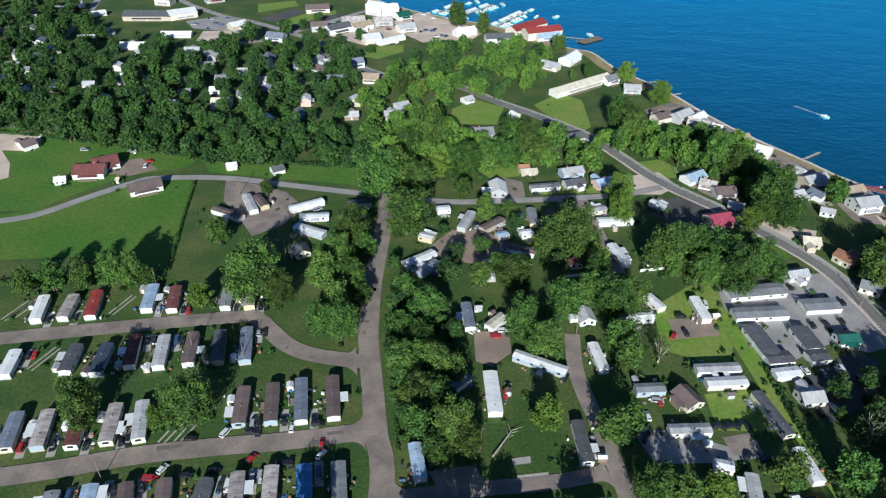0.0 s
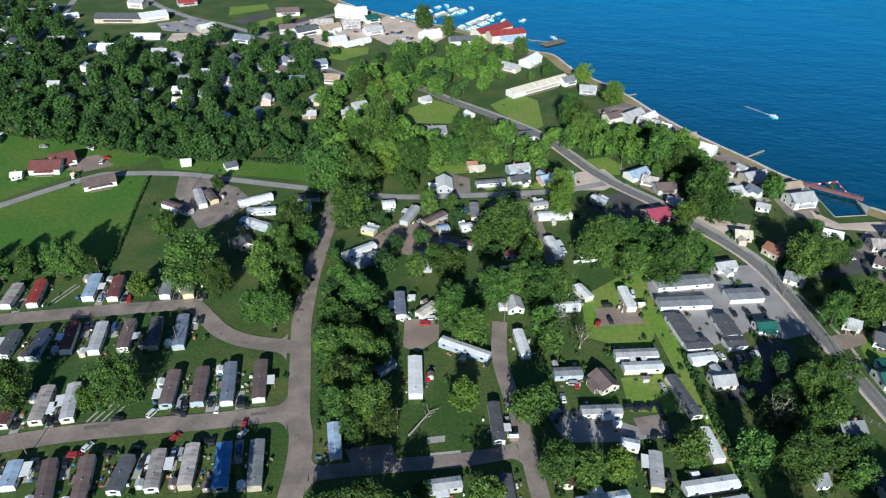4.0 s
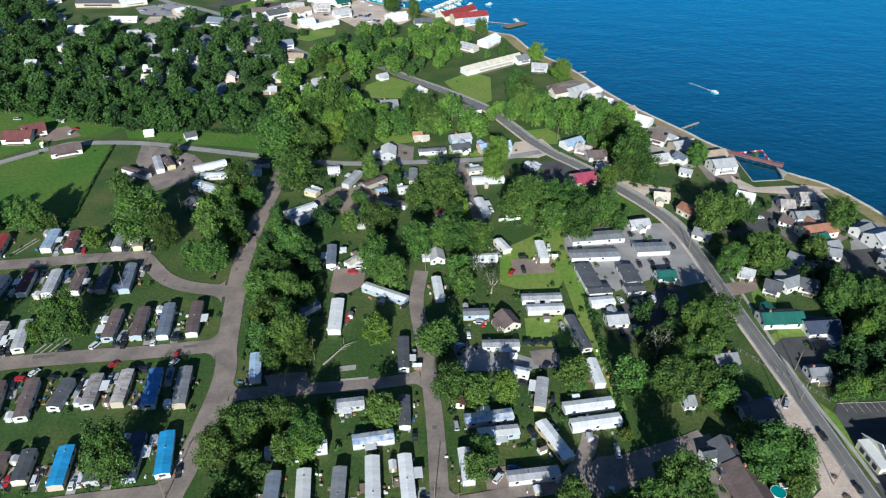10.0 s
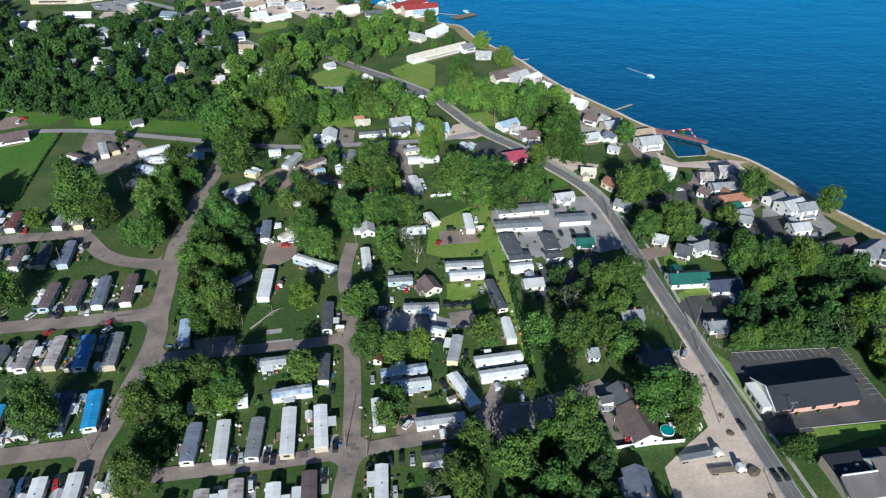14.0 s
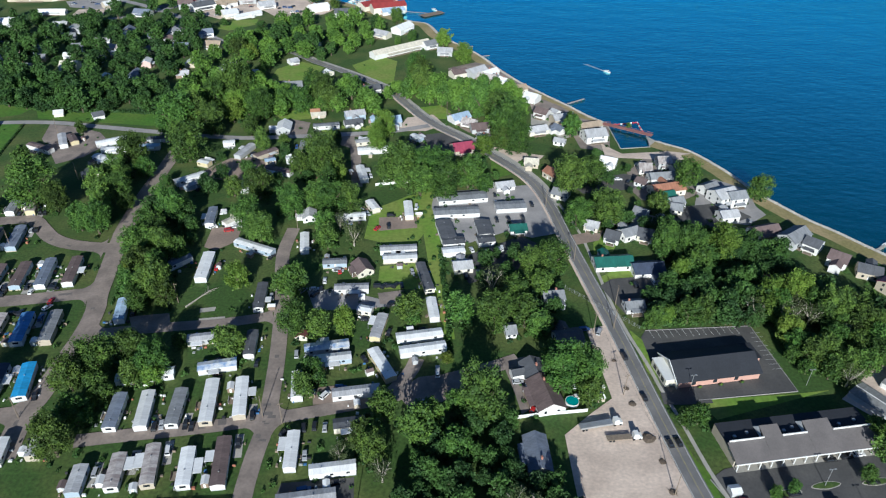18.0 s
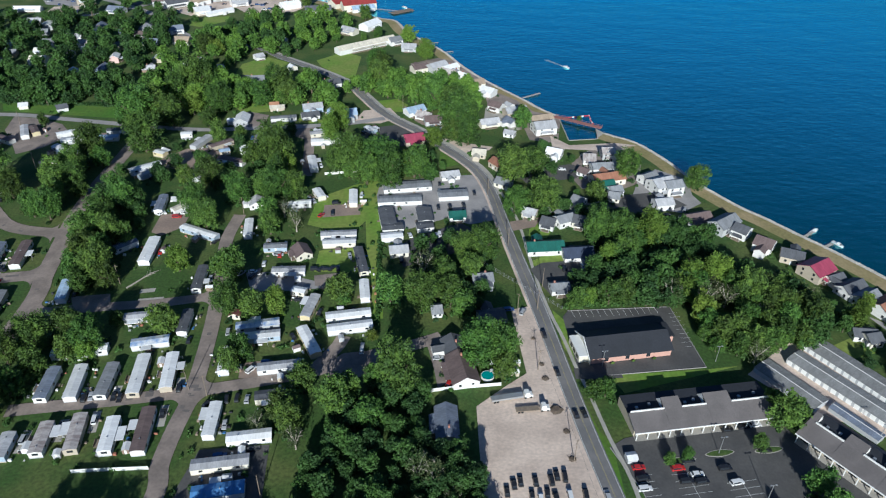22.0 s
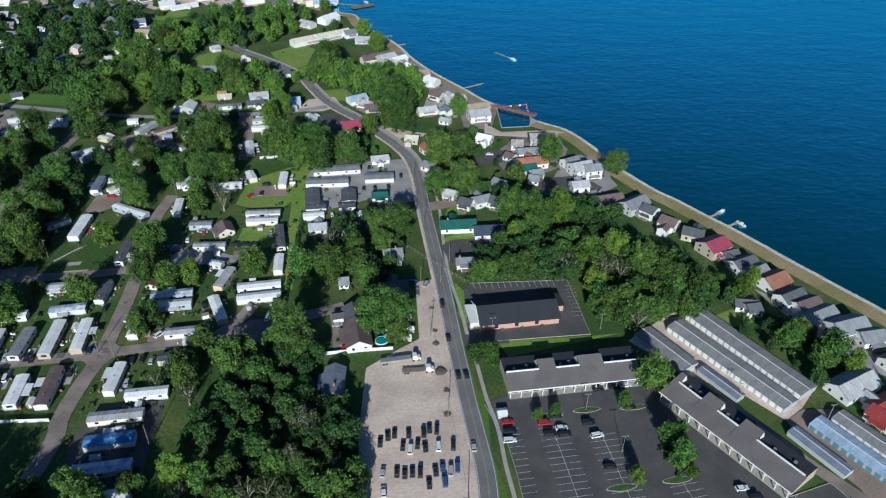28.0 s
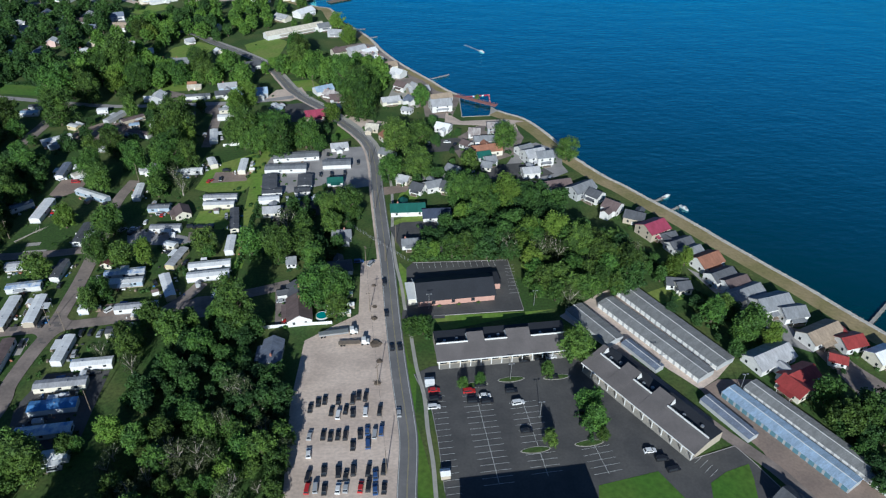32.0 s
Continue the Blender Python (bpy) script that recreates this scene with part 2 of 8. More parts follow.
# ---- mesh helpers ----
class Shape:
    """Vertices and faces of one part."""

    def __init__(self):
        self.v, self.f = [], []

    def add(self, verts, faces):
        k = len(self.v)
        self.v += [tuple(p) for p in verts]
        self.f += [tuple(i + k for i in f) for f in faces]
        return self

    def box(self, x0, x1, y0, y1, z0, z1, taper=0.0):
        t = taper
        return self.add([(x0, y0, z0), (x1, y0, z0), (x1, y1, z0), (x0, y1, z0), (x0 + t, y0 + t, z1), (x1 - t, y0 + t, z1), (x1 - t, y1 - t, z1), (x0 + t, y1 - t, z1)],
                        [(3, 2, 1, 0), (4, 5, 6, 7), (0, 1, 5, 4), (1, 2, 6, 5), (2, 3, 7, 6), (3, 0, 4, 7)])

    def gable(self, L, W, z0, z1, zr):
        """A block with gable ends along x."""
        a, b = L / 2, W / 2
        return self.add([(-a, -b, z0), (a, -b, z0), (a, b, z0), (-a, b, z0), (-a, -b, z1), (a, -b, z1), (a, b, z1), (-a, b, z1), (-a, 0, zr), (a, 0, zr)],
                        [(3, 2, 1, 0), (0, 1, 5, 4), (2, 3, 7, 6), (1, 2, 6, 9, 5), (3, 0, 4, 8, 7), (4, 5, 9, 8), (6, 7, 8, 9)])

    def roof(self, L, W, z1, zr, over=0.3, thick=0.14, hip=0.0):
        a, b = L / 2 + over, W / 2 + over
        e = z1 - over * (zr - z1) / (W / 2) + 0.02
        r = zr + 0.02
        top = [(-a, -b, e), (a, -b, e), (a, b, e), (-a, b, e), (-a + hip, 0, r), (a - hip, 0, r)]
        up = [(x, y, z + thick) for x, y, z in top]
        return self.add(top + up, [(6, 7, 11, 10), (8, 9, 10, 11), (0, 4, 5, 1), (2, 5, 4, 3), (0, 1, 7, 6), (2, 3, 9, 8), (1, 2, 8, 7) if hip else (1, 5, 11, 7), (3, 0, 6, 9) if hip else (4, 0, 6, 10)]
                        + ([(7, 8, 11), (9, 6, 10)] if hip else [(5, 2, 8, 11), (3, 4, 10, 9)]))

    def tube(self, p, q, r0, r1, n=6):
        p, q = Vector(p), Vector(q)
        z = (q - p).normalized()
        x = z.orthogonal().normalized()
        y = z.cross(x)
        ring = [(math.cos(2 * math.pi * i / n), math.sin(2 * math.pi * i / n)) for i in range(n)]
        vs = [p + r0 * (c * x + s * y) for c, s in ring] + [q + r1 * (c * x + s * y) for c, s in ring]
        return self.add(vs, [(i, (i + 1) % n, n + (i + 1) % n, n + i) for i in range(n)] + [tuple(range(n, 2 * n)), tuple(reversed(range(n)))])

    def mesh(self, name, material):
        me = bpy.data.meshes.new(name)
        me.from_pydata(self.v, [], self.f)
        me.materials.append(material)
        return me


def part(name, shape, material, parent, label=""):
    """One mesh object under a thing or a part."""
    me = shape if isinstance(shape, bpy.types.Mesh) else shape.mesh(name, material)
    ob = new(name, me)
    ob.parent = parent
    return tagged(ob, label) if label else ob


def thing(name, m, label, category, group="", shape=None, material=None, kind=""):
    ob = new(name, shape.mesh(name, material) if shape else None)
    if not shape:
        ob.empty_display_size = 0.5
    ob.matrix_world = m
    return tagged(ob, label, category, group, kind)


def at(x, y, a=0.0, z=0.0):
    return pose(x, y, z, 0, 0, a)


def smooth(pts, n=6):
    """A rounded line through the points."""
    p = [Vector((x, y, 0)) for x, y in pts]
    p = [2 * p[0] - p[1]] + p + [2 * p[-1] - p[-2]]
    out = []
    for i in range(1, len(p) - 2):
        a, b, c, d = p[i - 1 : i + 3]
        for k in range(n):
            t = k / n
            out.append(0.5 * ((2 * b) + (c - a) * t + (2 * a - 5 * b + 4 * c - d) * t * t + (3 * b - a - 3 * c + d) * t ** 3))
    return out + [p[-2]]


def sides(line, off):
    res = []
    for i, p in enumerate(line):
        d = (line[min(i + 1, len(line) - 1)] - line[max(i - 1, 0)]).normalized()
        res.append(p + Vector((-d.y, d.x, 0)) * off)
    return res


def strip(line, a, b, za, zb=None):
    """A ribbon between two offsets from a line."""
    zb = za if zb is None else zb
    s = Shape()
    l, r = sides(line, a), sides(line, b)
    vs = [(p.x, p.y, za) for p in l] + [(p.x, p.y, zb) for p in r]
    n = len(line)
    return s.add(vs, [(i, i + n, i + n + 1, i + 1) if a > b else (i, i + 1, i + n + 1, i + n) for i in range(n - 1)])


def setting(name, shape, material, label, category):
    return tagged(new(name, shape.mesh(name, material)), label, category, kind="structure")


def sheet(name, pts, z, material, label, category):
    area = sum(a[0] * b[1] - b[0] * a[1] for a, b in zip(pts, pts[1:] + pts[:1]))
    pts = pts if area > 0 else pts[::-1]
    return setting(name, Shape().add([(x, y, z) for x, y in pts], [tuple(range(len(pts)))]), material, label, category)


# ---- plan ----
HOMES = {}
HOMES["north_row"] = [
    (-172.2, 230.3, -77.9, 16.2, 4.6, 'white'),
    (-160.8, 231.9, -83.9, 15.3, 4.6, 'mottled'),
    (-150.8, 234.2, -78.2, 17.3, 4.6, 'red'),
    (-128.4, 239.7, -81.1, 17.2, 5.0, 'paleblue'),
    (-117.7, 239.5, -80.1, 16.0, 4.6, 'darkred'),
    (-94.7, 240.3, -82.7, 12.4, 4.6, 'grey'),
    (-85.0, 241.3, -77.4, 13.0, 4.6, 'mottled'),
]
HOMES["second_row"] = [
    (-167.6, 196.9, -81.1, 13.9, 4.6, 'white'),
    (-145.5, 200.5, -83.6, 15.1, 4.8, 'slate'),
    (-133.6, 200.8, -85.3, 16.6, 4.6, 'navy'),
    (-123.1, 205.6, -78.8, 17.6, 4.4, 'darkred'),
    (-111.6, 205.9, -79.8, 17.9, 4.6, 'lightgrey'),
    (-100.5, 208.0, -80.2, 18.1, 4.6, 'brown'),
    (-89.6, 209.7, -78.6, 18.3, 4.6, 'slate'),
    (-79.1, 211.2, -79.3, 19.8, 4.8, 'bluegrey'),
]
HOMES["third_row"] = [
    (-149.8, 163.8, -77.8, 16.5, 4.8, 'bluegrey'),
    (-139.4, 165.0, -78.2, 16.8, 4.6, 'mottled'),
    (-127.5, 164.2, -80.8, 13.3, 4.6, 'darkred'),
    (-116.6, 168.4, -80.1, 17.6, 4.8, 'mottled'),
    (-106.7, 170.1, -75.1, 18.1, 4.6, 'lightgrey'),
    (-72.6, 178.3, -82.9, 18.0, 4.8, 'brown'),
    (-61.8, 180.1, -80.9, 18.8, 4.8, 'brown'),
    (-51.3, 182.0, -80.2, 21.1, 4.6, 'bluegrey'),
    (-39.7, 183.9, -80.6, 20.7, 4.8, 'brown'),
]
HOMES["fourth_row"] = [
    (-122.6, 134.8, -78.6, 9.2, 4.6, 'grey'),
    (-111.5, 137.1, -79.4, 10.4, 4.8, 'paleblue'),
    (-98.6, 133.9, -73.1, 19.5, 4.6, 'brown'),
    (-87.2, 135.6, -76.8, 19.6, 4.6, 'brown'),
    (-75.8, 138.6, -88.5, 14.4, 4.6, 'slate'),
    (-65.0, 140.7, -81.2, 16.0, 4.6, 'mottled'),
    (-54.4, 142.8, -82.5, 17.4, 4.6, 'mottled'),
    (-43.2, 143.0, -79.9, 18.9, 5.0, 'blue'),
    (-32.0, 144.2, -80.7, 19.6, 4.8, 'grey'),
]
HOMES["fifth_row"] = [
    (-81.5, 104.5, -82.6, 11.9, 4.6, 'brown'),
    (-72.9, 105.7, -79.6, 13.0, 4.6, 'slate'),
    (-60.5, 105.9, -78.9, 16.5, 5.0, 'brightblue'),
    (-49.4, 106.3, -77.7, 13.3, 4.8, 'slate'),
    (-38.0, 111.2, -80.9, 19.7, 4.6, 'navy'),
    (-27.7, 112.6, -76.7, 18.5, 5.0, 'brightblue'),
    (12.2, 97.5, -84.9, 16.8, 4.6, 'bluegrey'),
    (22.5, 98.5, -82.2, 17.6, 4.6, 'white'),
    (33.8, 99.7, -86.3, 17.6, 4.6, 'grey'),
    (44.9, 102.8, -83.2, 21.5, 4.8, 'white'),
    (56.1, 104.9, -81.4, 19.6, 4.6, 'white'),
]
HOMES["sixth_row"] = [
    (-42.7, 76.5, -82.2, 10.2, 4.6, 'slate'),
    (-31.5, 77.5, -80.0, 10.1, 4.6, 'white'),
    (-20.6, 79.0, -80.4, 10.9, 4.6, 'white'),
    (-8.6, 82.5, -85.2, 12.1, 4.8, 'lightgrey'),
    (10.9, 67.5, -83.7, 11.2, 4.6, 'lightgrey'),
    (22.2, 71.0, -82.6, 14.1, 4.6, 'mottled'),
    (32.9, 73.7, -80.1, 16.9, 4.6, 'mottled'),
    (45.0, 72.8, -81.7, 15.8, 4.6, 'white'),
    (56.2, 75.2, -83.0, 20.4, 4.8, 'brown'),
]
HOMES["cross_lots"] = [
    (16.9, 115.8, 11.3, 21.2, 4.4, 'white'),
    (43.1, 121.6, 13.1, 14.6, 4.6, 'patchblue'),
    (32.5, 137.6, 10.6, 11.1, 4.4, 'lightgrey'),
    (53.4, 134.6, -85.3, 14.7, 4.2, 'slate'),
    (51.0, 165.7, -86.0, 18.3, 4.4, 'slate'),
    (20.3, 188.3, -86.5, 21.1, 5.4, 'white'),
    (40.0, 205.0, -25.4, 22.1, 4.4, 'white'),
    (23.7, 229.5, 49.2, 10.9, 4.6, 'cream'),
    (11.6, 232.9, -83.5, 16.5, 4.4, 'bluegrey'),
    (63.9, 209.3, -81.4, 15.7, 4.2, 'white'),
    (84.4, 234.7, 7.1, 15.5, 4.4, 'white'),
    (95.1, 245.6, -63.4, 10.2, 4.6, 'white'),
    (114.5, 241.8, -84.6, 15.6, 4.4, 'white'),
    (110.7, 204.4, 5.4, 18.0, 4.6, 'lightgrey'),
    (111.8, 196.9, 5.7, 16.3, 4.6, 'white'),
    (80.9, 192.3, 5.4, 11.3, 4.6, 'grey'),
    (90.8, 172.5, 3.8, 15.4, 4.4, 'lightgrey'),
]
HOMES["middle_lots"] = [
    (124.0, 181.3, -76.9, 21.5, 4.4, 'slate'),
    (98.2, 156.8, -14.6, 6.5, 4.0, 'white'),
    (105.0, 145.7, -100.0, 15.6, 4.4, 'lightgrey'),
    (127.7, 158.0, -82.6, 14.1, 4.2, 'white'),
    (76.1, 111.1, -82.3, 13.8, 4.2, 'white'),
    (84.6, 133.0, 11.5, 17.9, 4.6, 'patchblue'),
    (87.7, 126.0, 9.7, 14.9, 4.4, 'white'),
    (107.6, 123.1, -62.8, 18.4, 4.6, 'white'),
    (98.8, 108.0, 9.8, 17.9, 4.4, 'lightgrey'),
    (122.2, 140.3, 11.2, 19.3, 4.6, 'white'),
    (123.7, 132.2, 11.7, 19.1, 4.6, 'white'),
    (97.8, 92.2, 10.1, 11.3, 4.6, 'slate'),
    (79.2, 80.1, -86.7, 16.0, 4.2, 'white'),
    (94.2, 72.4, 9.1, 15.5, 4.4, 'white'),
    (87.0, 60.7, 8.9, 19.1, 4.6, 'lightgrey'),
    (89.1, 49.6, 10.2, 16.8, 5.2, 'blue'),
    (91.1, 37.4, 10.4, 19.1, 4.8, 'patchblue'),
    (100.2, 26.8, 12.0, 8.6, 4.4, 'white'),
    (-6.8, 155.4, -79.0, 14.7, 4.4, 'paleblue'),
]
HOMES["west_court"] = [
    (-113.2, 311.1, -25.7, 18.8, 4.6, 'brown'),
    (-104.1, 321.5, -63.2, 18.0, 4.6, 'lightgrey'),
    (-98.8, 323.5, -55.0, 12.6, 4.6, 'brown'),
    (-73.6, 321.5, 30.9, 18.8, 4.6, 'white'),
    (-67.7, 310.0, 7.1, 15.1, 4.6, 'white'),
    (-67.7, 296.8, -24.2, 17.3, 5.0, 'white'),
    (-45.8, 325.3, 10.6, 13.4, 4.6, 'slate'),
    (-47.5, 314.4, 8.4, 11.8, 4.6, 'paleblue'),
    (-11.2, 274.4, 37.8, 17.9, 4.8, 'white'),
    (-6.7, 267.4, 45.8, 12.6, 4.8, 'lightgrey'),
    (-8.4, 293.6, -21.7, 7.4, 4.6, 'white'),
    (-0.4, 320.8, 12.4, 7.1, 5.0, 'white'),
    (11.9, 310.0, 70.4, 17.3, 4.6, 'lightgrey'),
    (25.2, 307.0, 43.3, 15.1, 4.8, 'brown'),
    (29.8, 297.0, 22.0, 6.3, 4.6, 'paleblue'),
    (42.3, 299.4, 16.2, 6.8, 4.8, 'white'),
    (36.9, 285.0, -19.1, 17.2, 4.8, 'brown'),
    (46.8, 315.3, -87.6, 15.8, 4.6, 'grey'),
]
HOMES["north_court"] = [
    (56.9, 348.4, 11.8, 17.1, 5.0, 'grey'),
    (90.1, 313.7, 7.9, 18.8, 5.4, 'white'),
    (83.0, 324.5, 17.8, 9.1, 5.0, 'lightgrey'),
    (117.1, 331.9, -46.9, 8.7, 4.6, 'white'),
    (86.1, 282.5, -75.7, 17.2, 4.8, 'white'),
    (100.8, 277.6, -82.3, 3.8, 4.4, 'white'),
    (22.0, 267.0, -83.5, 14.0, 4.4, 'lightgrey'),
    (6.8, 192.3, 46.5, 12.0, 4.6, 'bluegrey'),
]
HOMES["motel"] = [
    (143.8, 255.6, 9.8, 27.4, 8.0, 'grey'),
    (140.2, 239.9, 6.3, 24.2, 7.0, 'grey'),
    (169.7, 246.7, 7.0, 16.7, 8.0, 'grey'),
    (134.4, 221.6, -79.8, 17.7, 8.0, 'slate'),
    (137.8, 211.3, 8.5, 10.9, 6.5, 'slate'),
    (154.2, 223.9, -82.5, 13.9, 8.0, 'slate'),
    (154.4, 213.1, 10.3, 8.8, 6.5, 'slate'),
    (137.8, 202.9, 10.4, 11.0, 5.0, 'white'),
]
HOUSES = {}
HOUSES["inland_houses"] = [
    (94.4, 188.2, -63.4, 9.5, 8.0, 3.0, 'brown'),
    (141.8, 190.5, 9.1, 9.0, 7.5, 3.2, 'lightgrey'),
    (171.5, 224.6, 7.8, 8.7, 7.0, 3.0, 'green'),
    (214.6, 194.6, 5.5, 18.5, 9.5, 3.3, 'green'),
    (230.2, 190.0, 7.0, 15.0, 10.0, 2.9, 'navy'),
    (217.2, 161.5, 7.0, 8.5, 7.0, 3.0, 'grey'),
    (181.9, 168.1, 7.8, 9.4, 8.0, 3.0, 'grey'),
    (160.4, 144.5, 9.1, 4.5, 7.0, 2.8, 'grey'),
    (184.4, 139.8, 12.2, 11.2, 9.0, 3.0, 'slate'),
]
HOUSES["inland_houses_west"] = [
    (170.5, 106.6, -78.6, 16.1, 10.5, 3.4, 'brown'),
    (167.6, 120.0, -75.7, 9.5, 9.0, 3.4, 'slate'),
    (164.1, 78.6, -87.4, 15.4, 8.0, 3.4, 'bluegrey'),
    (73.0, 140.2, -87.1, 3.2, 5.0, 2.5, 'darkred'),
    (62.6, 234.9, -80.5, 8.4, 7.0, 3.0, 'lightgrey'),
    (-68.9, 279.1, -63.1, 8.5, 7.0, 3.0, 'slate'),
    (64.0, 274.3, -83.3, 4.2, 6.0, 2.8, 'darkred'),
    (57.7, 315.6, -86.0, 11.3, 6.0, 3.0, 'brown'),
    (30.0, 344.0, -87.2, 12.9, 9.0, 3.5, 'white'),
]
HOUSES["street_houses"] = [
    (46.5, 370.5, 9.8, 6.2, 6.0, 3.0, 'orange'),
    (49.2, 366.6, 11.5, 9.7, 5.0, 2.6, 'cream'),
    (74.1, 365.7, 18.6, 13.2, 8.0, 4.0, 'lightgrey'),
    (74.1, 353.7, 19.4, 11.9, 7.0, 3.0, 'slate'),
    (91.1, 353.8, 24.1, 11.1, 9.0, 3.5, 'paleblue'),
    (100.7, 356.0, 15.3, 9.6, 10.0, 4.0, 'paleblue'),
    (145.7, 317.1, 18.7, 12.7, 11.0, 3.6, 'magenta'),
    (145.4, 363.7, 32.9, 13.7, 9.0, 3.6, 'paleblue'),
    (151.8, 355.8, -25.6, 9.2, 8.0, 3.4, 'mottled'),
    (158.2, 347.8, 10.1, 11.6, 9.0, 3.6, 'brown'),
    (160.1, 332.5, -21.6, 7.9, 7.0, 3.0, 'lightgrey'),
    (187.2, 299.1, -7.8, 8.4, 8.0, 3.0, 'cream'),
    (198.0, 283.6, -55.1, 9.3, 8.0, 4.0, 'rust'),
    (199.4, 261.1, -31.1, 8.7, 8.0, 3.2, 'grey'),
    (168.3, 270.3, 14.6, 10.7, 7.0, 2.8, 'lightgrey'),
]
HOUSES["shore_houses"] = [
    (234.3, 299.9, -23.9, 9.6, 8.0, 4.0, 'white'),
    (267.4, 299.2, 1.6, 8.0, 9.0, 5.0, 'mottled'),
    (273.6, 292.9, 29.5, 8.6, 8.0, 4.0, 'slate'),
    (254.7, 293.1, -3.7, 7.4, 9.0, 3.5, 'mottled'),
    (261.4, 281.1, 8.7, 15.3, 8.0, 4.0, 'grey'),
    (248.9, 275.7, -41.0, 6.4, 7.0, 3.2, 'brown'),
    (260.7, 267.0, 15.8, 19.3, 10.0, 4.0, 'rust'),
    (258.8, 260.2, 17.1, 8.6, 8.0, 3.2, 'green'),
    (285.2, 268.0, 31.2, 9.7, 9.0, 4.0, 'grey'),
    (289.9, 258.4, 22.6, 12.8, 12.0, 5.5, 'lightgrey'),
    (295.7, 255.5, 14.4, 10.2, 9.0, 6.0, 'grey'),
    (260.6, 246.8, -14.2, 6.1, 8.0, 3.0, 'grey'),
    (239.5, 241.0, -38.2, 6.7, 9.0, 3.2, 'grey'),
]
HOUSES["shore_houses_mid"] = [
    (219.8, 217.7, -25.6, 7.4, 9.0, 3.4, 'slate'),
    (228.1, 220.1, 24.7, 9.7, 8.0, 4.0, 'grey'),
    (237.1, 219.5, -20.5, 7.8, 9.0, 3.6, 'slate'),
    (211.0, 228.1, -23.8, 7.1, 7.0, 3.2, 'lightgrey'),
    (285.2, 180.0, -46.4, 6.1, 8.0, 3.0, 'darkred'),
    (312.5, 216.9, 35.5, 15.4, 10.0, 5.0, 'grey'),
    (319.6, 210.4, -44.6, 7.8, 9.0, 4.6, 'slate'),
    (326.7, 198.0, -39.6, 8.9, 10.0, 4.6, 'brown'),
    (336.9, 188.6, -24.4, 10.5, 9.0, 4.0, 'slate'),
    (299.9, 224.2, 17.4, 15.9, 8.0, 3.4, 'brown'),
    (285.9, 238.7, 11.5, 10.1, 8.0, 4.0, 'lightgrey'),
    (262.6, 254.0, 16.7, 7.2, 8.0, 3.0, 'grey'),
]
HOUSES["shore_houses_south"] = [
    (343.4, 176.2, 30.9, 13.4, 12.0, 5.0, 'magenta'),
    (349.7, 170.6, 21.3, 8.8, 7.0, 3.0, 'slate'),
    (353.5, 162.5, 27.0, 13.3, 8.0, 4.0, 'slate'),
    (356.9, 155.0, 29.3, 11.9, 8.0, 4.0, 'grey'),
    (362.8, 148.2, 28.7, 13.6, 11.0, 4.0, 'rust'),
    (345.1, 127.6, 11.9, 6.5, 8.0, 3.4, 'slate'),
    (365.8, 135.8, 27.8, 13.2, 9.0, 4.0, 'slate'),
    (370.4, 130.1, 24.1, 12.6, 9.0, 4.0, 'brown'),
    (371.4, 121.8, 26.9, 19.6, 9.0, 4.0, 'grey'),
    (381.6, 114.8, 18.6, 16.4, 11.0, 4.5, 'grey'),
    (388.6, 108.8, 11.3, 11.2, 9.0, 4.0, 'grey'),
    (395.1, 94.7, 27.1, 18.4, 10.0, 4.0, 'tan'),
    (405.3, 89.7, 16.8, 10.5, 9.0, 4.0, 'red'),
]
HOUSES["shore_houses_end"] = [
    (395.8, 79.7, -22.5, 6.7, 6.0, 3.0, 'red'),
    (415.1, 81.4, 23.5, 11.6, 9.0, 4.0, 'white'),
    (371.0, 63.1, -59.0, 10.6, 9.0, 3.4, 'red'),
    (375.3, 69.7, 26.9, 14.5, 9.0, 3.4, 'red'),
    (367.5, 80.3, 27.5, 19.7, 11.0, 3.6, 'lightgrey'),
    (343.4, 130.9, -6.5, 9.8, 7.0, 3.2, 'slate'),
]
HOUSES["shore_houses_north"] = [
    (203.1, 372.3, -34.1, 9.2, 9.0, 4.2, 'brown'),
    (215.7, 363.8, 21.4, 15.8, 9.0, 4.2, 'lightgrey'),
    (196.1, 345.5, 19.5, 13.5, 8.0, 3.4, 'lightgrey'),
    (211.1, 347.3, -56.1, 8.8, 7.0, 3.4, 'bluegrey'),
    (208.9, 329.0, -24.5, 7.0, 6.0, 3.0, 'lightgrey'),
    (232.2, 353.3, 19.9, 16.3, 8.0, 3.2, 'tan'),
    (232.1, 336.7, 14.5, 14.5, 12.0, 5.0, 'lightgrey'),
    (199.0, 400.3, -37.5, 10.7, 9.0, 4.2, 'white'),
    (189.4, 417.3, 21.1, 15.0, 9.0, 3.4, 'tan'),
    (212.5, 375.2, -50.9, 5.7, 6.0, 3.2, 'lightgrey'),
    (168.6, 436.2, -25.3, 13.7, 9.0, 5.0, 'mottled'),
]
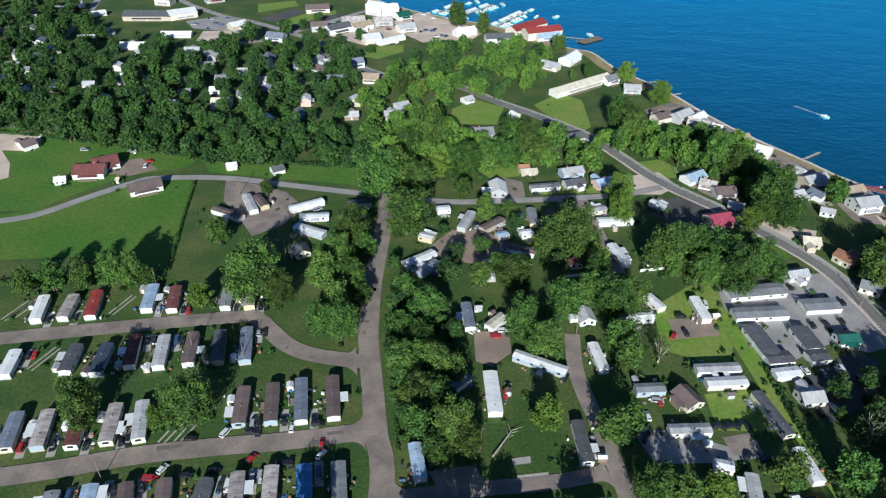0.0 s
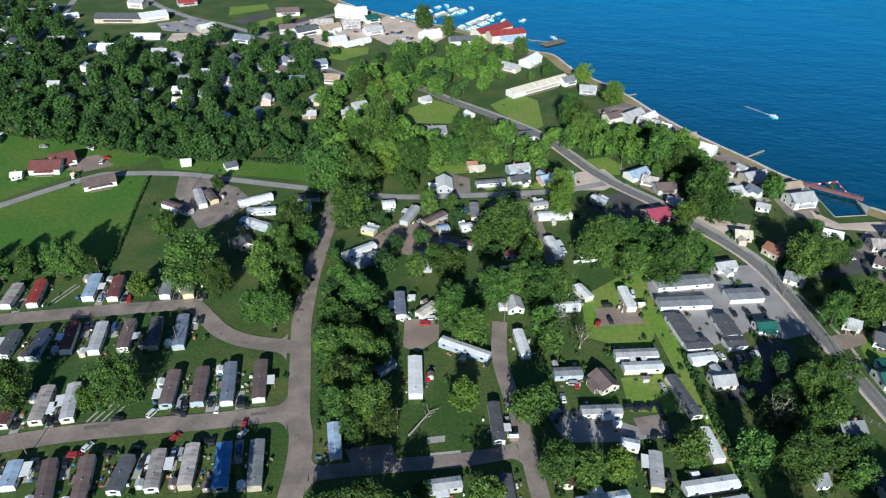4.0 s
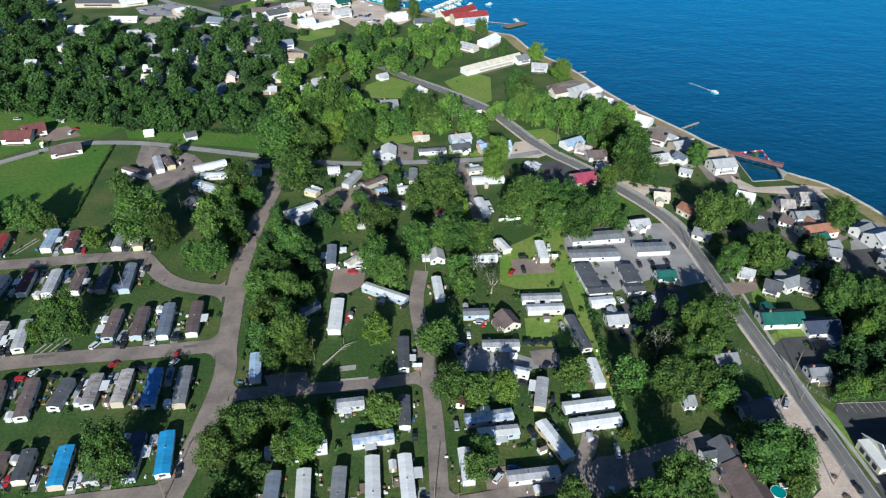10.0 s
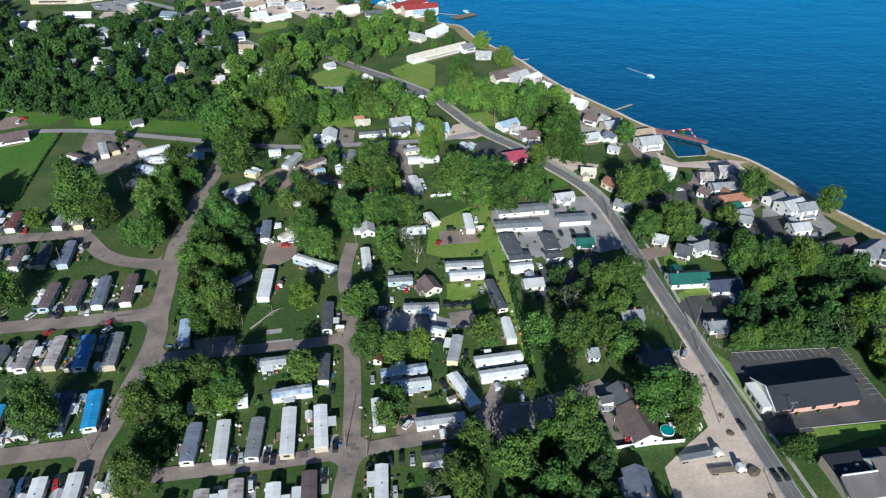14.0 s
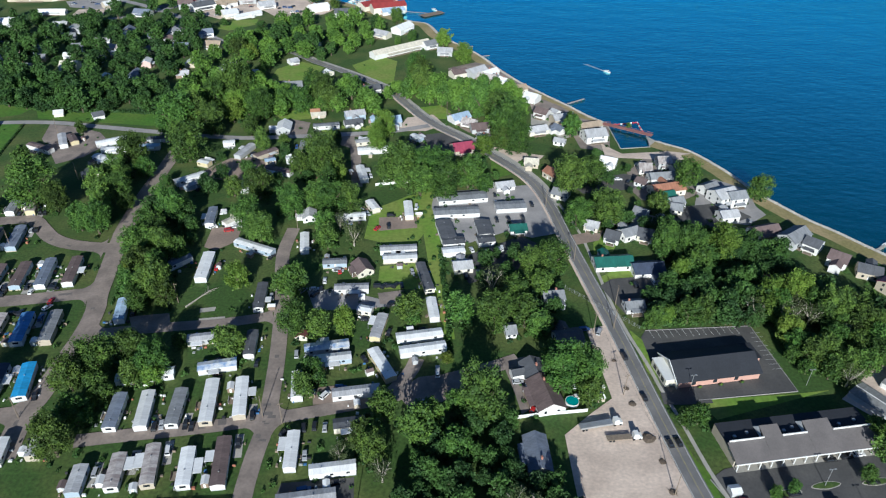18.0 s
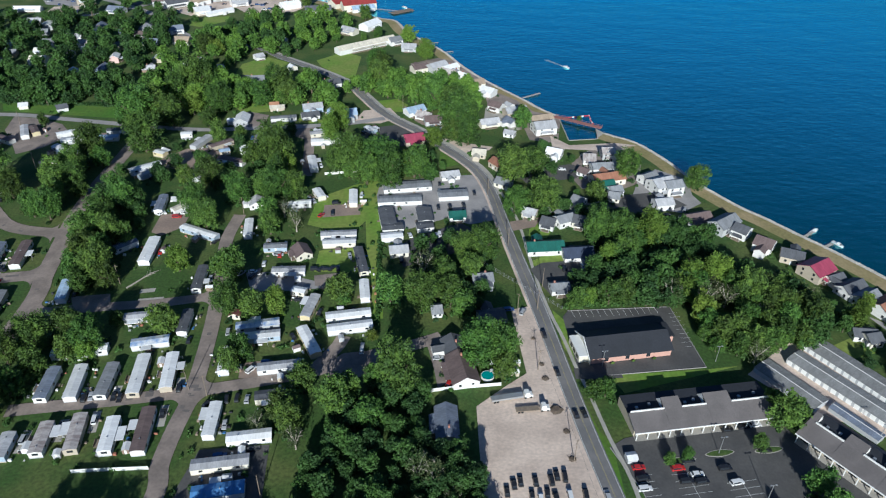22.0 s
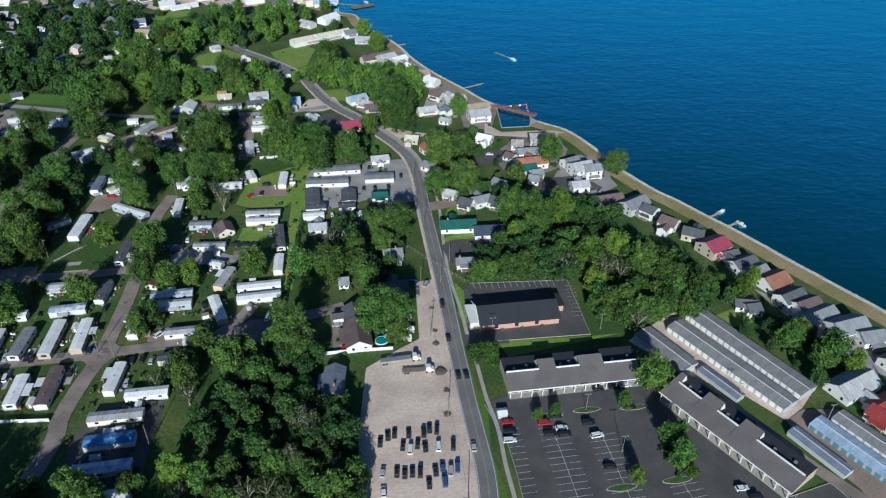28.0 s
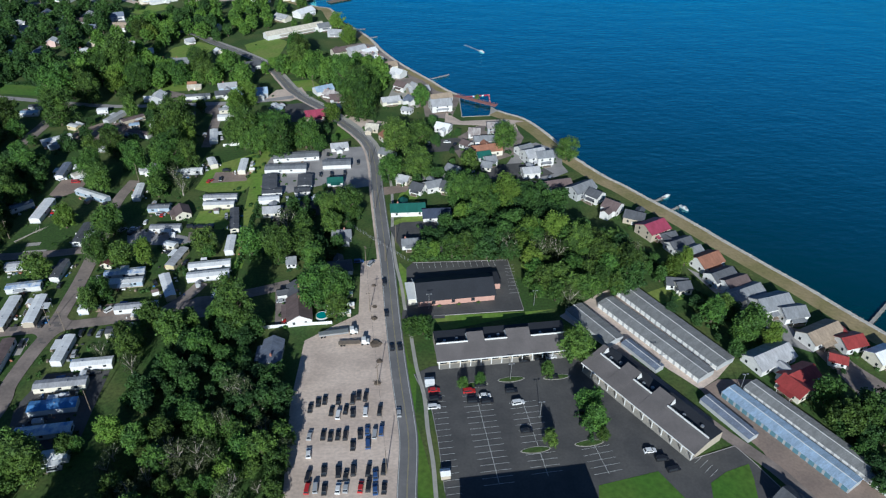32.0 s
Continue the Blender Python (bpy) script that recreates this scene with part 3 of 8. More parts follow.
HOUSES["far_west"] = [
    (-202.8, 353.2, 7.9, 16.9, 14.0, 3.6, 'darkred'),
    (-198.7, 362.9, 31.1, 13.8, 14.0, 3.6, 'darkred'),
    (-165.7, 336.3, 29.5, 17.2, 10.0, 3.4, 'brown'),
    (-215.3, 342.0, 16.2, 5.8, 6.0, 2.6, 'white'),
    (-254.6, 383.5, 51.3, 8.4, 9.0, 3.2, 'brown'),
    (-125.2, 364.0, 17.5, 5.8, 6.0, 2.6, 'white'),
    (-97.7, 360.9, 33.5, 6.9, 7.0, 2.8, 'slate'),
    (-184.0, 344.1, 3.1, 1.6, 3.0, 2.4, 'cream'),
    (-36.3, 441.0, 13.1, 11.5, 9.0, 3.5, 'lightgrey'),
    (-31.1, 454.7, 28.5, 9.4, 9.0, 4.0, 'lightgrey'),
    (-12.1, 440.6, 23.5, 11.1, 8.0, 3.4, 'white'),
    (12.8, 416.4, 12.3, 11.2, 11.0, 3.4, 'slate'),
    (24.2, 417.1, 11.8, 12.0, 11.0, 3.4, 'grey'),
]
HOUSES["far_town"] = [
    (-275.4, 647.3, 5.1, 42.6, 18.0, 4.5, 'slate'),
    (-247.7, 653.8, 34.3, 24.8, 16.0, 5, 'white'),
    (-233.7, 597.4, 4.8, 25.1, 8.0, 3, 'white'),
    (-258.8, 565.4, 4.3, 19.9, 9.0, 3.2, 'white'),
    (-246.8, 549.6, 4.1, 8.4, 8.0, 3, 'lightgrey'),
    (-207.7, 557.1, 4.3, 12.0, 9.0, 3.2, 'lightgrey'),
    (-190.3, 544.1, 94.3, 12.0, 11.9, 3.6, 'white'),
    (-137.7, 496.6, -13.8, 10.9, 9.0, 3.5, 'mottled'),
    (-166.7, 477.0, 4.0, 7.1, 7.0, 3, 'white'),
    (-155.0, 452.2, 3.5, 12.9, 12.0, 4, 'cream'),
]
HOUSES["far_town_north"] = [
    (-120.0, 429.4, 93.3, 8.0, 7.0, 3.2, 'white'),
    (-241.6, 506.5, 93.6, 8.0, 7.9, 3.2, 'bluegrey'),
    (-231.6, 525.4, 4.8, 6.0, 6.0, 3, 'white'),
    (-324.3, 650.9, 35.9, 13.8, 7.0, 3, 'white'),
    (-354.1, 671.4, 59.5, 13.8, 9.0, 3.5, 'white'),
    (-276.4, 693.2, -8.7, 15.8, 12.0, 6, 'lightgrey'),
    (-232.2, 705.9, 32.2, 17.8, 10.0, 4, 'red'),
    (-321.1, 553.1, 59.5, 9.9, 9.0, 3.2, 'white'),
    (-336.0, 539.1, -15.7, 15.2, 9.0, 3.2, 'bluegrey'),
    (-188.6, 624.6, 44.7, 15.2, 10.0, 4, 'white'),
    (-147.9, 596.0, -11.8, 15.6, 11.0, 4, 'bluegrey'),
]
HOUSES["far_shops"] = [
    (-126.7, 683.4, 15.0, 22.0, 14.0, 4, 'brown'),
    (-68.8, 679.5, -25.8, 17.7, 14.0, 9, 'white'),
    (-57.2, 673.2, 17.8, 16.4, 14.0, 9, 'white'),
    (-43.9, 667.3, 35.9, 13.8, 12.0, 4, 'green'),
    (-87.9, 645.9, 18.7, 20.9, 12.0, 4.5, 'mottled'),
    (-78.6, 631.8, 38.1, 20.7, 10.0, 4.5, 'tan'),
    (-61.0, 647.5, 16.5, 16.9, 12.0, 4.5, 'mottled'),
    (-115.8, 625.3, 17.8, 14.1, 10.0, 5.5, 'brown'),
    (-98.5, 622.1, 39.5, 22.2, 12.0, 5, 'slate'),
    (-66.7, 598.0, 28.7, 14.6, 13.0, 4.5, 'white'),
]
HOUSES["far_shops_marina"] = [
    (-49.5, 598.2, 41.4, 27.3, 6.0, 3, 'white'),
    (-38.5, 630.8, 29.3, 15.7, 12.0, 4, 'lightgrey'),
    (14.1, 622.9, 33.1, 19.9, 10.0, 4.5, 'white'),
    (44.4, 608.0, 11.4, 25.3, 11.0, 4.5, 'slate'),
    (-57.9, 506.1, -5.6, 13.3, 11.0, 4, 'tan'),
    (-72.7, 537.1, 23.5, 11.6, 10.0, 4.5, 'bluegrey'),
    (99.4, 559.7, 56.2, 20.7, 11.0, 5.0, 'white'),
    (81.6, 543.4, -32.7, 14.9, 9.0, 4.0, 'lightgrey'),
    (99.8, 503.2, 37.9, 57.2, 9.0, 4.5, 'cream'),
    (123.8, 516.2, 34.1, 11.8, 10.0, 4.0, 'grey'),
    (-12.1, 439.8, 74.3, 8.9, 7.0, 3.0, 'white'),
]
HOUSES["far_shops_east"] = [
    (137.4, 498.8, -6.3, 12.4, 9.0, 4.0, 'lightgrey'),
    (46.0, 446.4, -51.8, 5.7, 7.0, 3.0, 'white'),
    (25.7, 509.1, -8.4, 10.7, 9.0, 4.0, 'white'),
    (14.6, 471.5, 36.8, 7.6, 7.0, 3.0, 'lightgrey'),
    (147.1, 448.1, 29.8, 12.9, 9.0, 4.0, 'brown'),
    (161.0, 450.5, 39.8, 16.2, 9.0, 5.0, 'lightgrey'),
    (171.5, 448.9, 41.6, 13.8, 8.0, 4.0, 'white'),
    (175.9, 438.0, -46.8, 5.9, 8.0, 4.0, 'grey'),
    (180.7, 433.2, -29.0, 6.6, 7.0, 3.5, 'white'),
    (79.9, 413.1, 21.3, 16.4, 9.0, 3.4, 'slate'),
    (70.8, 640.9, 42.8, 41.6, 14.0, 5.0, 'red'),
    (82.7, 622.6, 21.8, 33.6, 14.0, 7.0, 'red'),
    (87.4, 616.7, 24.8, 23.1, 9.0, 4.0, 'paleblue'),
]
TREES = {}
TREES["west_trees"] = [
    (-83.5, 243.1, 28.3, 'g'),
    (-71.0, 239.6, 15.6, 'g'),
    (-110.4, 285.8, 12.2, 'g'),
    (-105.4, 237.0, 11.9, 'b'),
    (-172.2, 245.2, 14.8, 'g'),
    (-161.5, 248.8, 13.6, 'g'),
    (-147.2, 251.5, 16.2, 'g'),
    (-139.5, 251.7, 13.9, 'g'),
    (-184.2, 243.1, 11.6, 'g'),
    (-133.4, 251.4, 9.4, 'g'),
    (-45.0, 283.4, 19.8, 'g'),
    (-37.8, 278.5, 13.6, 'g'),
    (-48.5, 268.3, 16.0, 'g'),
    (-54.2, 254.2, 15.5, 'g'),
    (-41.0, 250.3, 15.7, 'g'),
    (-45.1, 234.7, 14.7, 'g'),
    (-50.9, 221.0, 13.8, 'g'),
    (-41.1, 218.4, 16.8, 'g'),
]
TREES["west_belt"] = [
    (-35.2, 242.3, 10.5, 'g'),
    (-56.6, 272.0, 11.4, 'g'),
    (-18.5, 298.7, 27.0, 'g'),
    (-30.6, 345.1, 26.5, 'g'),
    (-14.0, 336.6, 19.2, 'g'),
    (10.2, 361.6, 20.3, 'g'),
    (-6.1, 367.3, 14.6, 'b'),
    (-22.4, 377.1, 21.0, 'g'),
    (-16.6, 242.5, 12.4, 'g'),
    (-6.9, 227.7, 17.1, 'g'),
    (-16.3, 218.0, 13.9, 'g'),
    (-7.9, 209.8, 16.3, 'g'),
    (-12.7, 196.0, 17.4, 'g'),
    (-1.5, 197.4, 15.8, 'g'),
    (-7.8, 182.7, 15.2, 'g'),
    (5.1, 196.3, 13.2, 'g'),
    (-12.0, 182.9, 9.8, 'b'),
    (1.0, 181.7, 12.7, 'g'),
]
TREES["belt_south"] = [
    (-7.1, 168.1, 12.2, 'g'),
    (5.1, 166.2, 16.5, 'g'),
    (11.0, 161.3, 12.0, 'g'),
    (-0.9, 158.5, 11.9, 'g'),
    (32.3, 255.6, 18.4, 'g'),
    (25.4, 265.9, 11.1, 'g'),
    (17.8, 257.8, 10.9, 'g'),
    (33.6, 223.2, 17.4, 'g'),
    (41.8, 211.6, 16.5, 'g'),
    (52.8, 236.6, 17.7, 'g'),
    (64.7, 246.6, 15.8, 'g'),
    (74.3, 237.0, 20.9, 'g'),
    (70.6, 255.3, 15.7, 'g'),
    (83.1, 239.4, 15.7, 'g'),
    (21.8, 315.3, 12.5, 'g'),
    (34.7, 319.5, 9.0, 'g'),
    (-98.4, 335.6, 8.4, 'g'),
]
TREES["middle_trees"] = [
    (49.6, 285.4, 14.5, 'g'),
    (64.2, 283.5, 25.4, 'g'),
    (73.3, 270.0, 14.1, 'b'),
    (61.1, 301.4, 17.4, 'g'),
    (92.5, 315.6, 15.9, 'b'),
    (107.5, 273.3, 22.9, 'g'),
    (121.0, 280.7, 20.7, 'g'),
    (101.0, 275.6, 14.6, 'g'),
    (132.0, 274.0, 23.4, 'g'),
    (134.6, 257.6, 22.7, 'g'),
    (120.5, 260.7, 17.1, 'g'),
    (158.9, 310.1, 13.4, 'b'),
    (147.5, 270.2, 18.0, 'g'),
    (39.0, 174.1, 13.8, 'b'),
    (61.4, 169.6, 13.9, 'g'),
    (-88.8, 172.1, 19.8, 'g'),
    (-127.2, 169.5, 18.6, 'g'),
    (-100.0, 169.1, 9.3, 'b'),
]
TREES["belt_low"] = [
    (-41.6, 103.5, 20.0, 'g'),
    (-2.0, 119.4, 18.1, 'g'),
    (-8.9, 109.8, 15.7, 'g'),
    (8.2, 126.5, 16.0, 'g'),
    (20.8, 117.4, 17.2, 'g'),
    (-0.0, 93.0, 15.0, 'g'),
    (-0.7, 78.9, 16.5, 'g'),
    (4.5, 103.6, 13.2, 'g'),
    (13.2, 112.8, 10.8, 'g'),
    (21.0, 113.4, 9.9, 'b'),
    (24.8, 134.2, 7.3, 'g'),
    (46.3, 130.1, 14.4, 'g'),
    (65.3, 168.6, 14.9, 'g'),
    (70.0, 141.5, 15.6, 'g'),
    (79.9, 141.2, 13.8, 'g'),
    (91.0, 142.7, 11.7, 'b'),
    (81.7, 114.6, 11.7, 'g'),
    (117.1, 151.7, 13.8, 'g'),
]
TREES["east_trees"] = [
    (119.5, 149.3, 7.4, 'g'),
    (139.6, 151.9, 15.5, 'g'),
    (153.8, 146.1, 17.0, 'g'),
    (167.0, 148.6, 14.6, 'g'),
    (154.4, 169.2, 15.2, 'd'),
    (164.3, 160.5, 17.4, 'g'),
    (133.5, 125.7, 5.7, 'b'),
    (174.5, 184.6, 16.0, 'g'),
    (182.7, 186.7, 18.8, 'g'),
    (176.6, 171.2, 13.1, 'g'),
    (145.7, 96.6, 20.5, 'g'),
    (177.0, 112.5, 19.9, 'g'),
    (186.9, 105.0, 10.9, 'g'),
    (106.4, 84.1, 12.3, 'g'),
    (123.0, 85.7, 14.0, 'g'),
    (136.6, 79.4, 13.9, 'g'),
    (172.1, 143.1, 14.0, 'g'),
]
TREES["lane_trees"] = [
    (102.9, 83.6, 10.7, 'g'),
    (109.9, 95.7, 13.1, 'g'),
    (126.3, 93.1, 12.9, 'g'),
    (136.5, 100.2, 10.7, 'g'),
    (107.5, 77.8, 12.1, 'g'),
    (95.8, 77.3, 8.2, 'd'),
    (79.0, 107.2, 10.2, 'g'),
    (75.5, 206.9, 13.5, 'g'),
    (88.4, 209.3, 10.0, 'd'),
    (73.5, 216.6, 13.5, 'g'),
    (80.2, 221.5, 11.0, 'd'),
    (202.7, 229.3, 16.4, 'g'),
    (218.7, 233.2, 20.9, 'g'),
    (204.2, 265.5, 22.1, 'g'),
    (219.2, 274.9, 19.6, 'g'),
    (249.6, 244.5, 12.7, 'g'),
    (272.3, 271.3, 18.4, 'g'),
]
TREES["shore_trees"] = [
    (310.3, 259.7, 16.1, 'g'),
    (268.4, 198.7, 17.8, 'b'),
    (243.4, 182.4, 11.2, 'b'),
    (241.5, 203.0, 17.3, 'g'),
    (252.8, 198.7, 17.4, 'g'),
    (254.2, 188.4, 14.3, 'g'),
    (136.2, 517.8, 15.5, 'b'),
    (152.4, 475.0, 16.3, 'b'),
    (117.7, 427.1, 22.0, 'g'),
    (114.6, 432.7, 23.4, 'g'),
    (108.6, 525.6, 11.0, 'g'),
    (96.6, 521.2, 7.3, 'g'),
    (322.2, 134.6, 16.2, 'g'),
    (343.0, 136.9, 11.2, 'b'),
    (309.1, 142.9, 16.3, 'g'),
    (300.8, 151.6, 16.5, 'g'),
    (290.3, 165.3, 16.9, 'b'),
    (276.4, 162.8, 13.9, 'b'),
]
TREES["plaza_trees"] = [
    (288.0, 80.0, 14.7, 'g'),
    (225.2, 94.6, 9.2, 'g'),
    (241.4, 63.5, 5.3, 's'),
    (248.1, 65.4, 4.9, 's'),
    (275.0, 69.6, 6.4, 's'),
    (288.3, 52.0, 11.0, 'g'),
    (288.7, 42.5, 10.7, 'g'),
    (271.7, 35.4, 6.3, 'g'),
    (291.3, 37.6, 5.1, 's'),
    (286.7, 88.5, 8.7, 'g'),
    (365.1, 95.8, 14.7, 'g'),
    (358.2, 109.0, 10.8, 'g'),
    (360.8, 93.6, 14.5, 'g'),
    (351.6, 104.3, 11.1, 'g'),
    (372.0, 89.5, 9.5, 'b'),
    (379.4, 55.5, 12.3, 'g'),
    (379.4, 43.0, 14.4, 'g'),
    (389.0, 45.7, 14.7, 'g'),
    (352.2, 147.8, 8.7, 'b'),
]
TREES["bluff_trees"] = [
    (173.6, 323.7, 25.9, 'g'),
    (180.8, 314.7, 17.3, 'g'),
    (217.7, 340.3, 12.7, 'g'),
    (181.8, 344.1, 18.4, 'g'),
    (-11.8, 389.6, 27.0, 'g'),
    (-36.4, 333.7, 27.6, 'g'),
    (13.5, 360.4, 19.6, 'g'),
    (-4.4, 363.8, 16.5, 'b'),
    (118.5, 412.0, 17.0, 'g'),
    (40.7, 404.6, 18.0, 'g'),
    (49.9, 388.0, 18.8, 'g'),
    (37.0, 374.2, 18.9, 'g'),
    (23.8, 375.8, 16.9, 'g'),
    (57.5, 377.6, 17.1, 'g'),
    (-31.2, 482.9, 16.7, 'g'),
    (-20.8, 476.9, 14.1, 'b'),
    (96.6, 335.9, 16.3, 'b'),
]
TREES["south_trees"] = [
    (94.0, 19.4, 17.8, 'g'),
    (90.4, 14.8, 13.4, 'g'),
    (105.7, 30.4, 5.9, 'g'),
    (117.0, -7.2, 16.3, 'g'),
    (129.3, -8.8, 15.9, 'g'),
    (106.4, -9.3, 16.5, 'g'),
    (136.9, 0.5, 12.1, 'g'),
    (139.6, 23.3, 9.7, 'd'),
    (148.8, 27.5, 9.7, 'd'),
    (155.3, 25.2, 8.8, 'd'),
    (154.8, 39.1, 9.9, 'd'),
    (153.9, 56.4, 11.7, 'd'),
    (159.6, 53.1, 10.7, 'd'),
    (163.4, 8.8, 10.3, 'd'),
    (111.1, 68.6, 8.8, 'd'),
    (165.9, 45.9, 8.7, 'd'),
]
TREES["south_shade"] = [(54.0, 6.0, 21.0, "g"), (66.0, -2.0, 19.0, "g"), (44.0, 12.0, 17.0, "g"), (78.0, -6.0, 20.0, "g"), (73.0, 7.0, 18.0, "g"), (85.0, -4.0, 17.0, "g"), (36.0, 2.0, 18.0, "g")]
TREES["corner_trees"] = [
    (85.3, 28.2, 10.7, 'g'),
    (72.1, 25.8, 10.9, 'g'),
    (102.6, 29.5, 8.4, 'g'),
    (259.1, 354.7, 4.0, 's'),
    (7.6, 641.3, 21.5, 'g'),
    (30.2, 624.4, 15.8, 'g'),
    (-5.8, 356.4, 14.9, 'b'),
    (10.2, 335.2, 11.2, 'g'),
    (92.9, 584.5, 15.0, 'g'),
    (159.3, 372.4, 21.5, 'g'),
    (170.4, 365.9, 21.4, 'g'),
    (181.2, 332.0, 17.0, 'g'),
    (170.8, 320.1, 16.4, 'g'),
    (218.1, 344.4, 13.0, 'g'),
    (228.9, 118.8, 3.0, 's'),
    (186.3, 113.6, 19.1, 'g'),
    (176.0, 122.5, 12.4, 'g'),
    (220.2, 93.5, 8.9, 'g'),
]
WOODS = {}
WOODS["ravine_north"] = (8, 11, [(245.0, 218.5), (267.0, 221.4), (286.0, 214.6), (300.0, 205.6), (291.8, 170.5), (270.2, 148.9), (238.1, 153.5), (221.7, 153.2), (226.6, 169.4), (246.6, 179.3)])
WOODS["yard_trees"] = (10, 8, [(158.7, 205.0), (177.4, 205.4), (187.5, 192.5), (186.8, 161.4), (176.8, 141.0), (166.9, 168.3), (154.8, 168.1), (146.9, 179.5)])
WOODS["court_trees"] = (19, 9, [(-27.1, 296.9), (-4.4, 300.7), (34.0, 316.4), (67.8, 323.9), (56.8, 262.3), (30.8, 265.6), (-0.8, 259.7), (-24.8, 267.6)])
WOODS["road_trees"] = (11, 8, [(146.7, 292.4), (155.7, 297.9), (165.3, 285.8), (168.9, 267.3), (146.8, 257.6), (132.9, 279.5)])
WOODS["town_street_trees"] = (17, 13, [(-59.7, 463.3), (-39.2, 508.5), (-0.7, 488.6), (3.6, 438.4), (-18.4, 423.4), (-47.8, 421.6)])
WOODS["town_shop_trees"] = (24, 13, [(-260.0, 528.7), (-208.2, 559.6), (-142.0, 551.1), (-77.5, 542.8), (-43.8, 572.8), (-121.1, 645.0), (-194.2, 575.0), (-281.7, 582.5)])
WOODS["shore_yard_trees"] = (16, 7, [(200.3, 281.1), (230.2, 308.9), (251.5, 282.5), (249.3, 241.4), (220.9, 225.3), (195.3, 234.9)])
WOODS["belt_wood"] = (8.5, 8.5, [(-19.8, 246.8), (-2.7, 240.0), (10.7, 214.9), (9.1, 184.4), (9.8, 165.0), (-11.1, 164.2), (-16.4, 181.5), (-20.8, 209.1)])
WOODS["garden_wood"] = (9, 6, [(340.1, 123.5), (333.4, 113.0), (346.1, 96.9), (358.1, 73.5), (364.7, 82.0), (376.2, 87.4), (372.3, 102.0), (361.5, 113.6), (348.7, 121.6)])
WOODS["garden_wood_south"] = (8, 8, [(374.1, 44.1), (386.2, 54.1), (401.7, 55.7), (393.9, 28.9), (380.1, 14.7), (378.9, 38.8)])
WOODS["shore_garden"] = (9, 7, [(311.7, 169.4), (329.8, 155.4), (343.0, 146.5), (343.7, 133.6), (335.9, 133.5), (325.7, 150.7), (307.7, 164.4)])
WOODS["mid_garden"] = (9, 8, [(217.0, 240.7), (245.4, 230.9), (269.8, 221.4), (296.6, 203.3), (281.4, 170.3), (254.8, 169.9), (236.9, 193.5), (244.5, 220.9), (220.9, 225.3)])
WOODS["hedgerow_wood"] = (9.5, 13, [(-303.2, 405.4), (-283.8, 409.2), (-228.9, 391.0), (-183.3, 380.4), (-135.7, 368.3), (-102.4, 368.1), (-76.4, 371.8), (-45.3, 362.8), (-46.5, 408.8), (-89.9, 410.3), (-134.6, 416.1), (-183.3, 430.8), (-245.8, 445.7), (-306.5, 451.5), (-328.8, 449.9)])
WOODS["town_wood"] = (16.5, 13.5, [(-339.1, 454.3), (-311.8, 461.3), (-250.0, 455.4), (-175.2, 440.8), (-85.6, 428.1), (-57.1, 439.1), (-75.9, 530.1), (-106.2, 553.9), (-167.7, 562.8), (-225.9, 531.3), (-263.5, 515.8), (-365.0, 560.9), (-408.3, 571.8)])
WOODS["town_wood_far"] = (19, 14, [(-439.4, 569.2), (-372.5, 574.8), (-286.8, 539.6), (-281.7, 582.5), (-349.8, 660.1), (-423.5, 734.6), (-520.9, 724.5)])
WOODS["orchard_wood"] = (16, 13, [(-40.9, 532.8), (-11.1, 575.5), (40.5, 572.5), (77.5, 568.5), (88.3, 542.6), (62.0, 498.6), (39.5, 470.1), (15.8, 489.7), (-13.0, 487.7), (-35.0, 508.8)])
WOODS["school_wood"] = (12, 13.5, [(-53.2, 404.2), (-25.3, 414.3), (3.8, 407.7), (32.1, 401.2), (60.7, 403.0), (87.2, 391.1), (90.7, 370.5), (63.9, 369.0), (37.5, 373.2), (13.8, 359.2), (-13.1, 379.1), (-42.4, 366.5)])
WOODS["bluff_wood"] = (10.5, 11.5, [(88.7, 400.6), (112.6, 414.4), (151.8, 425.4), (183.0, 418.7), (191.5, 391.1), (186.1, 348.6), (168.6, 335.2), (162.2, 353.9), (143.6, 380.8), (115.4, 392.8)])
WOODS["lane_wood"] = (9, 11, [(158.7, 267.6), (145.5, 286.1), (128.0, 286.9), (107.2, 285.0), (102.7, 269.2), (125.8, 258.5), (155.0, 262.7)])
WOODS["ravine_wood"] = (7.5, 11, [(224.1, 150.3), (254.2, 157.4), (273.1, 148.6), (273.6, 116.3), (285.1, 112.8), (300.7, 116.8), (306.7, 120.8), (314.8, 122.9), (327.0, 150.7), (308.9, 169.3), (293.4, 189.9), (268.3, 178.6), (251.1, 153.6), (218.7, 148.4)])
WOODS["ravine_wood_east"] = (8.5, 10, [(319.8, 123.0), (333.8, 150.8), (332.0, 162.5), (311.7, 169.4), (309.8, 141.4), (309.7, 122.8)])
WOODS["big_wood"] = (7.4, 9.0, [(120.2, 19.5), (114.2, 41.5), (117.7, 59.4), (122.8, 79.7), (134.6, 96.0), (155.5, 93.0), (171.2, 62.8), (176.4, 42.2), (180.3, 20.0), (180.4, 0.9), (126.2, 0.6)])
ROADS = {}
ROADS["cross_lane"] = (6, [(58.4, 154.8), (48.2, 151.9), (34.8, 149.1), (17.0, 146.8), (-2.7, 143.9), (-13.7, 141.8)])
ROADS["far_street"] = (6, [(-325.9, 454.7), (-316.4, 481.5), (-320.0, 522.0), (-325.5, 571.0), (-331.4, 621.1), (-337.3, 664.1), (-350.8, 722.0)])
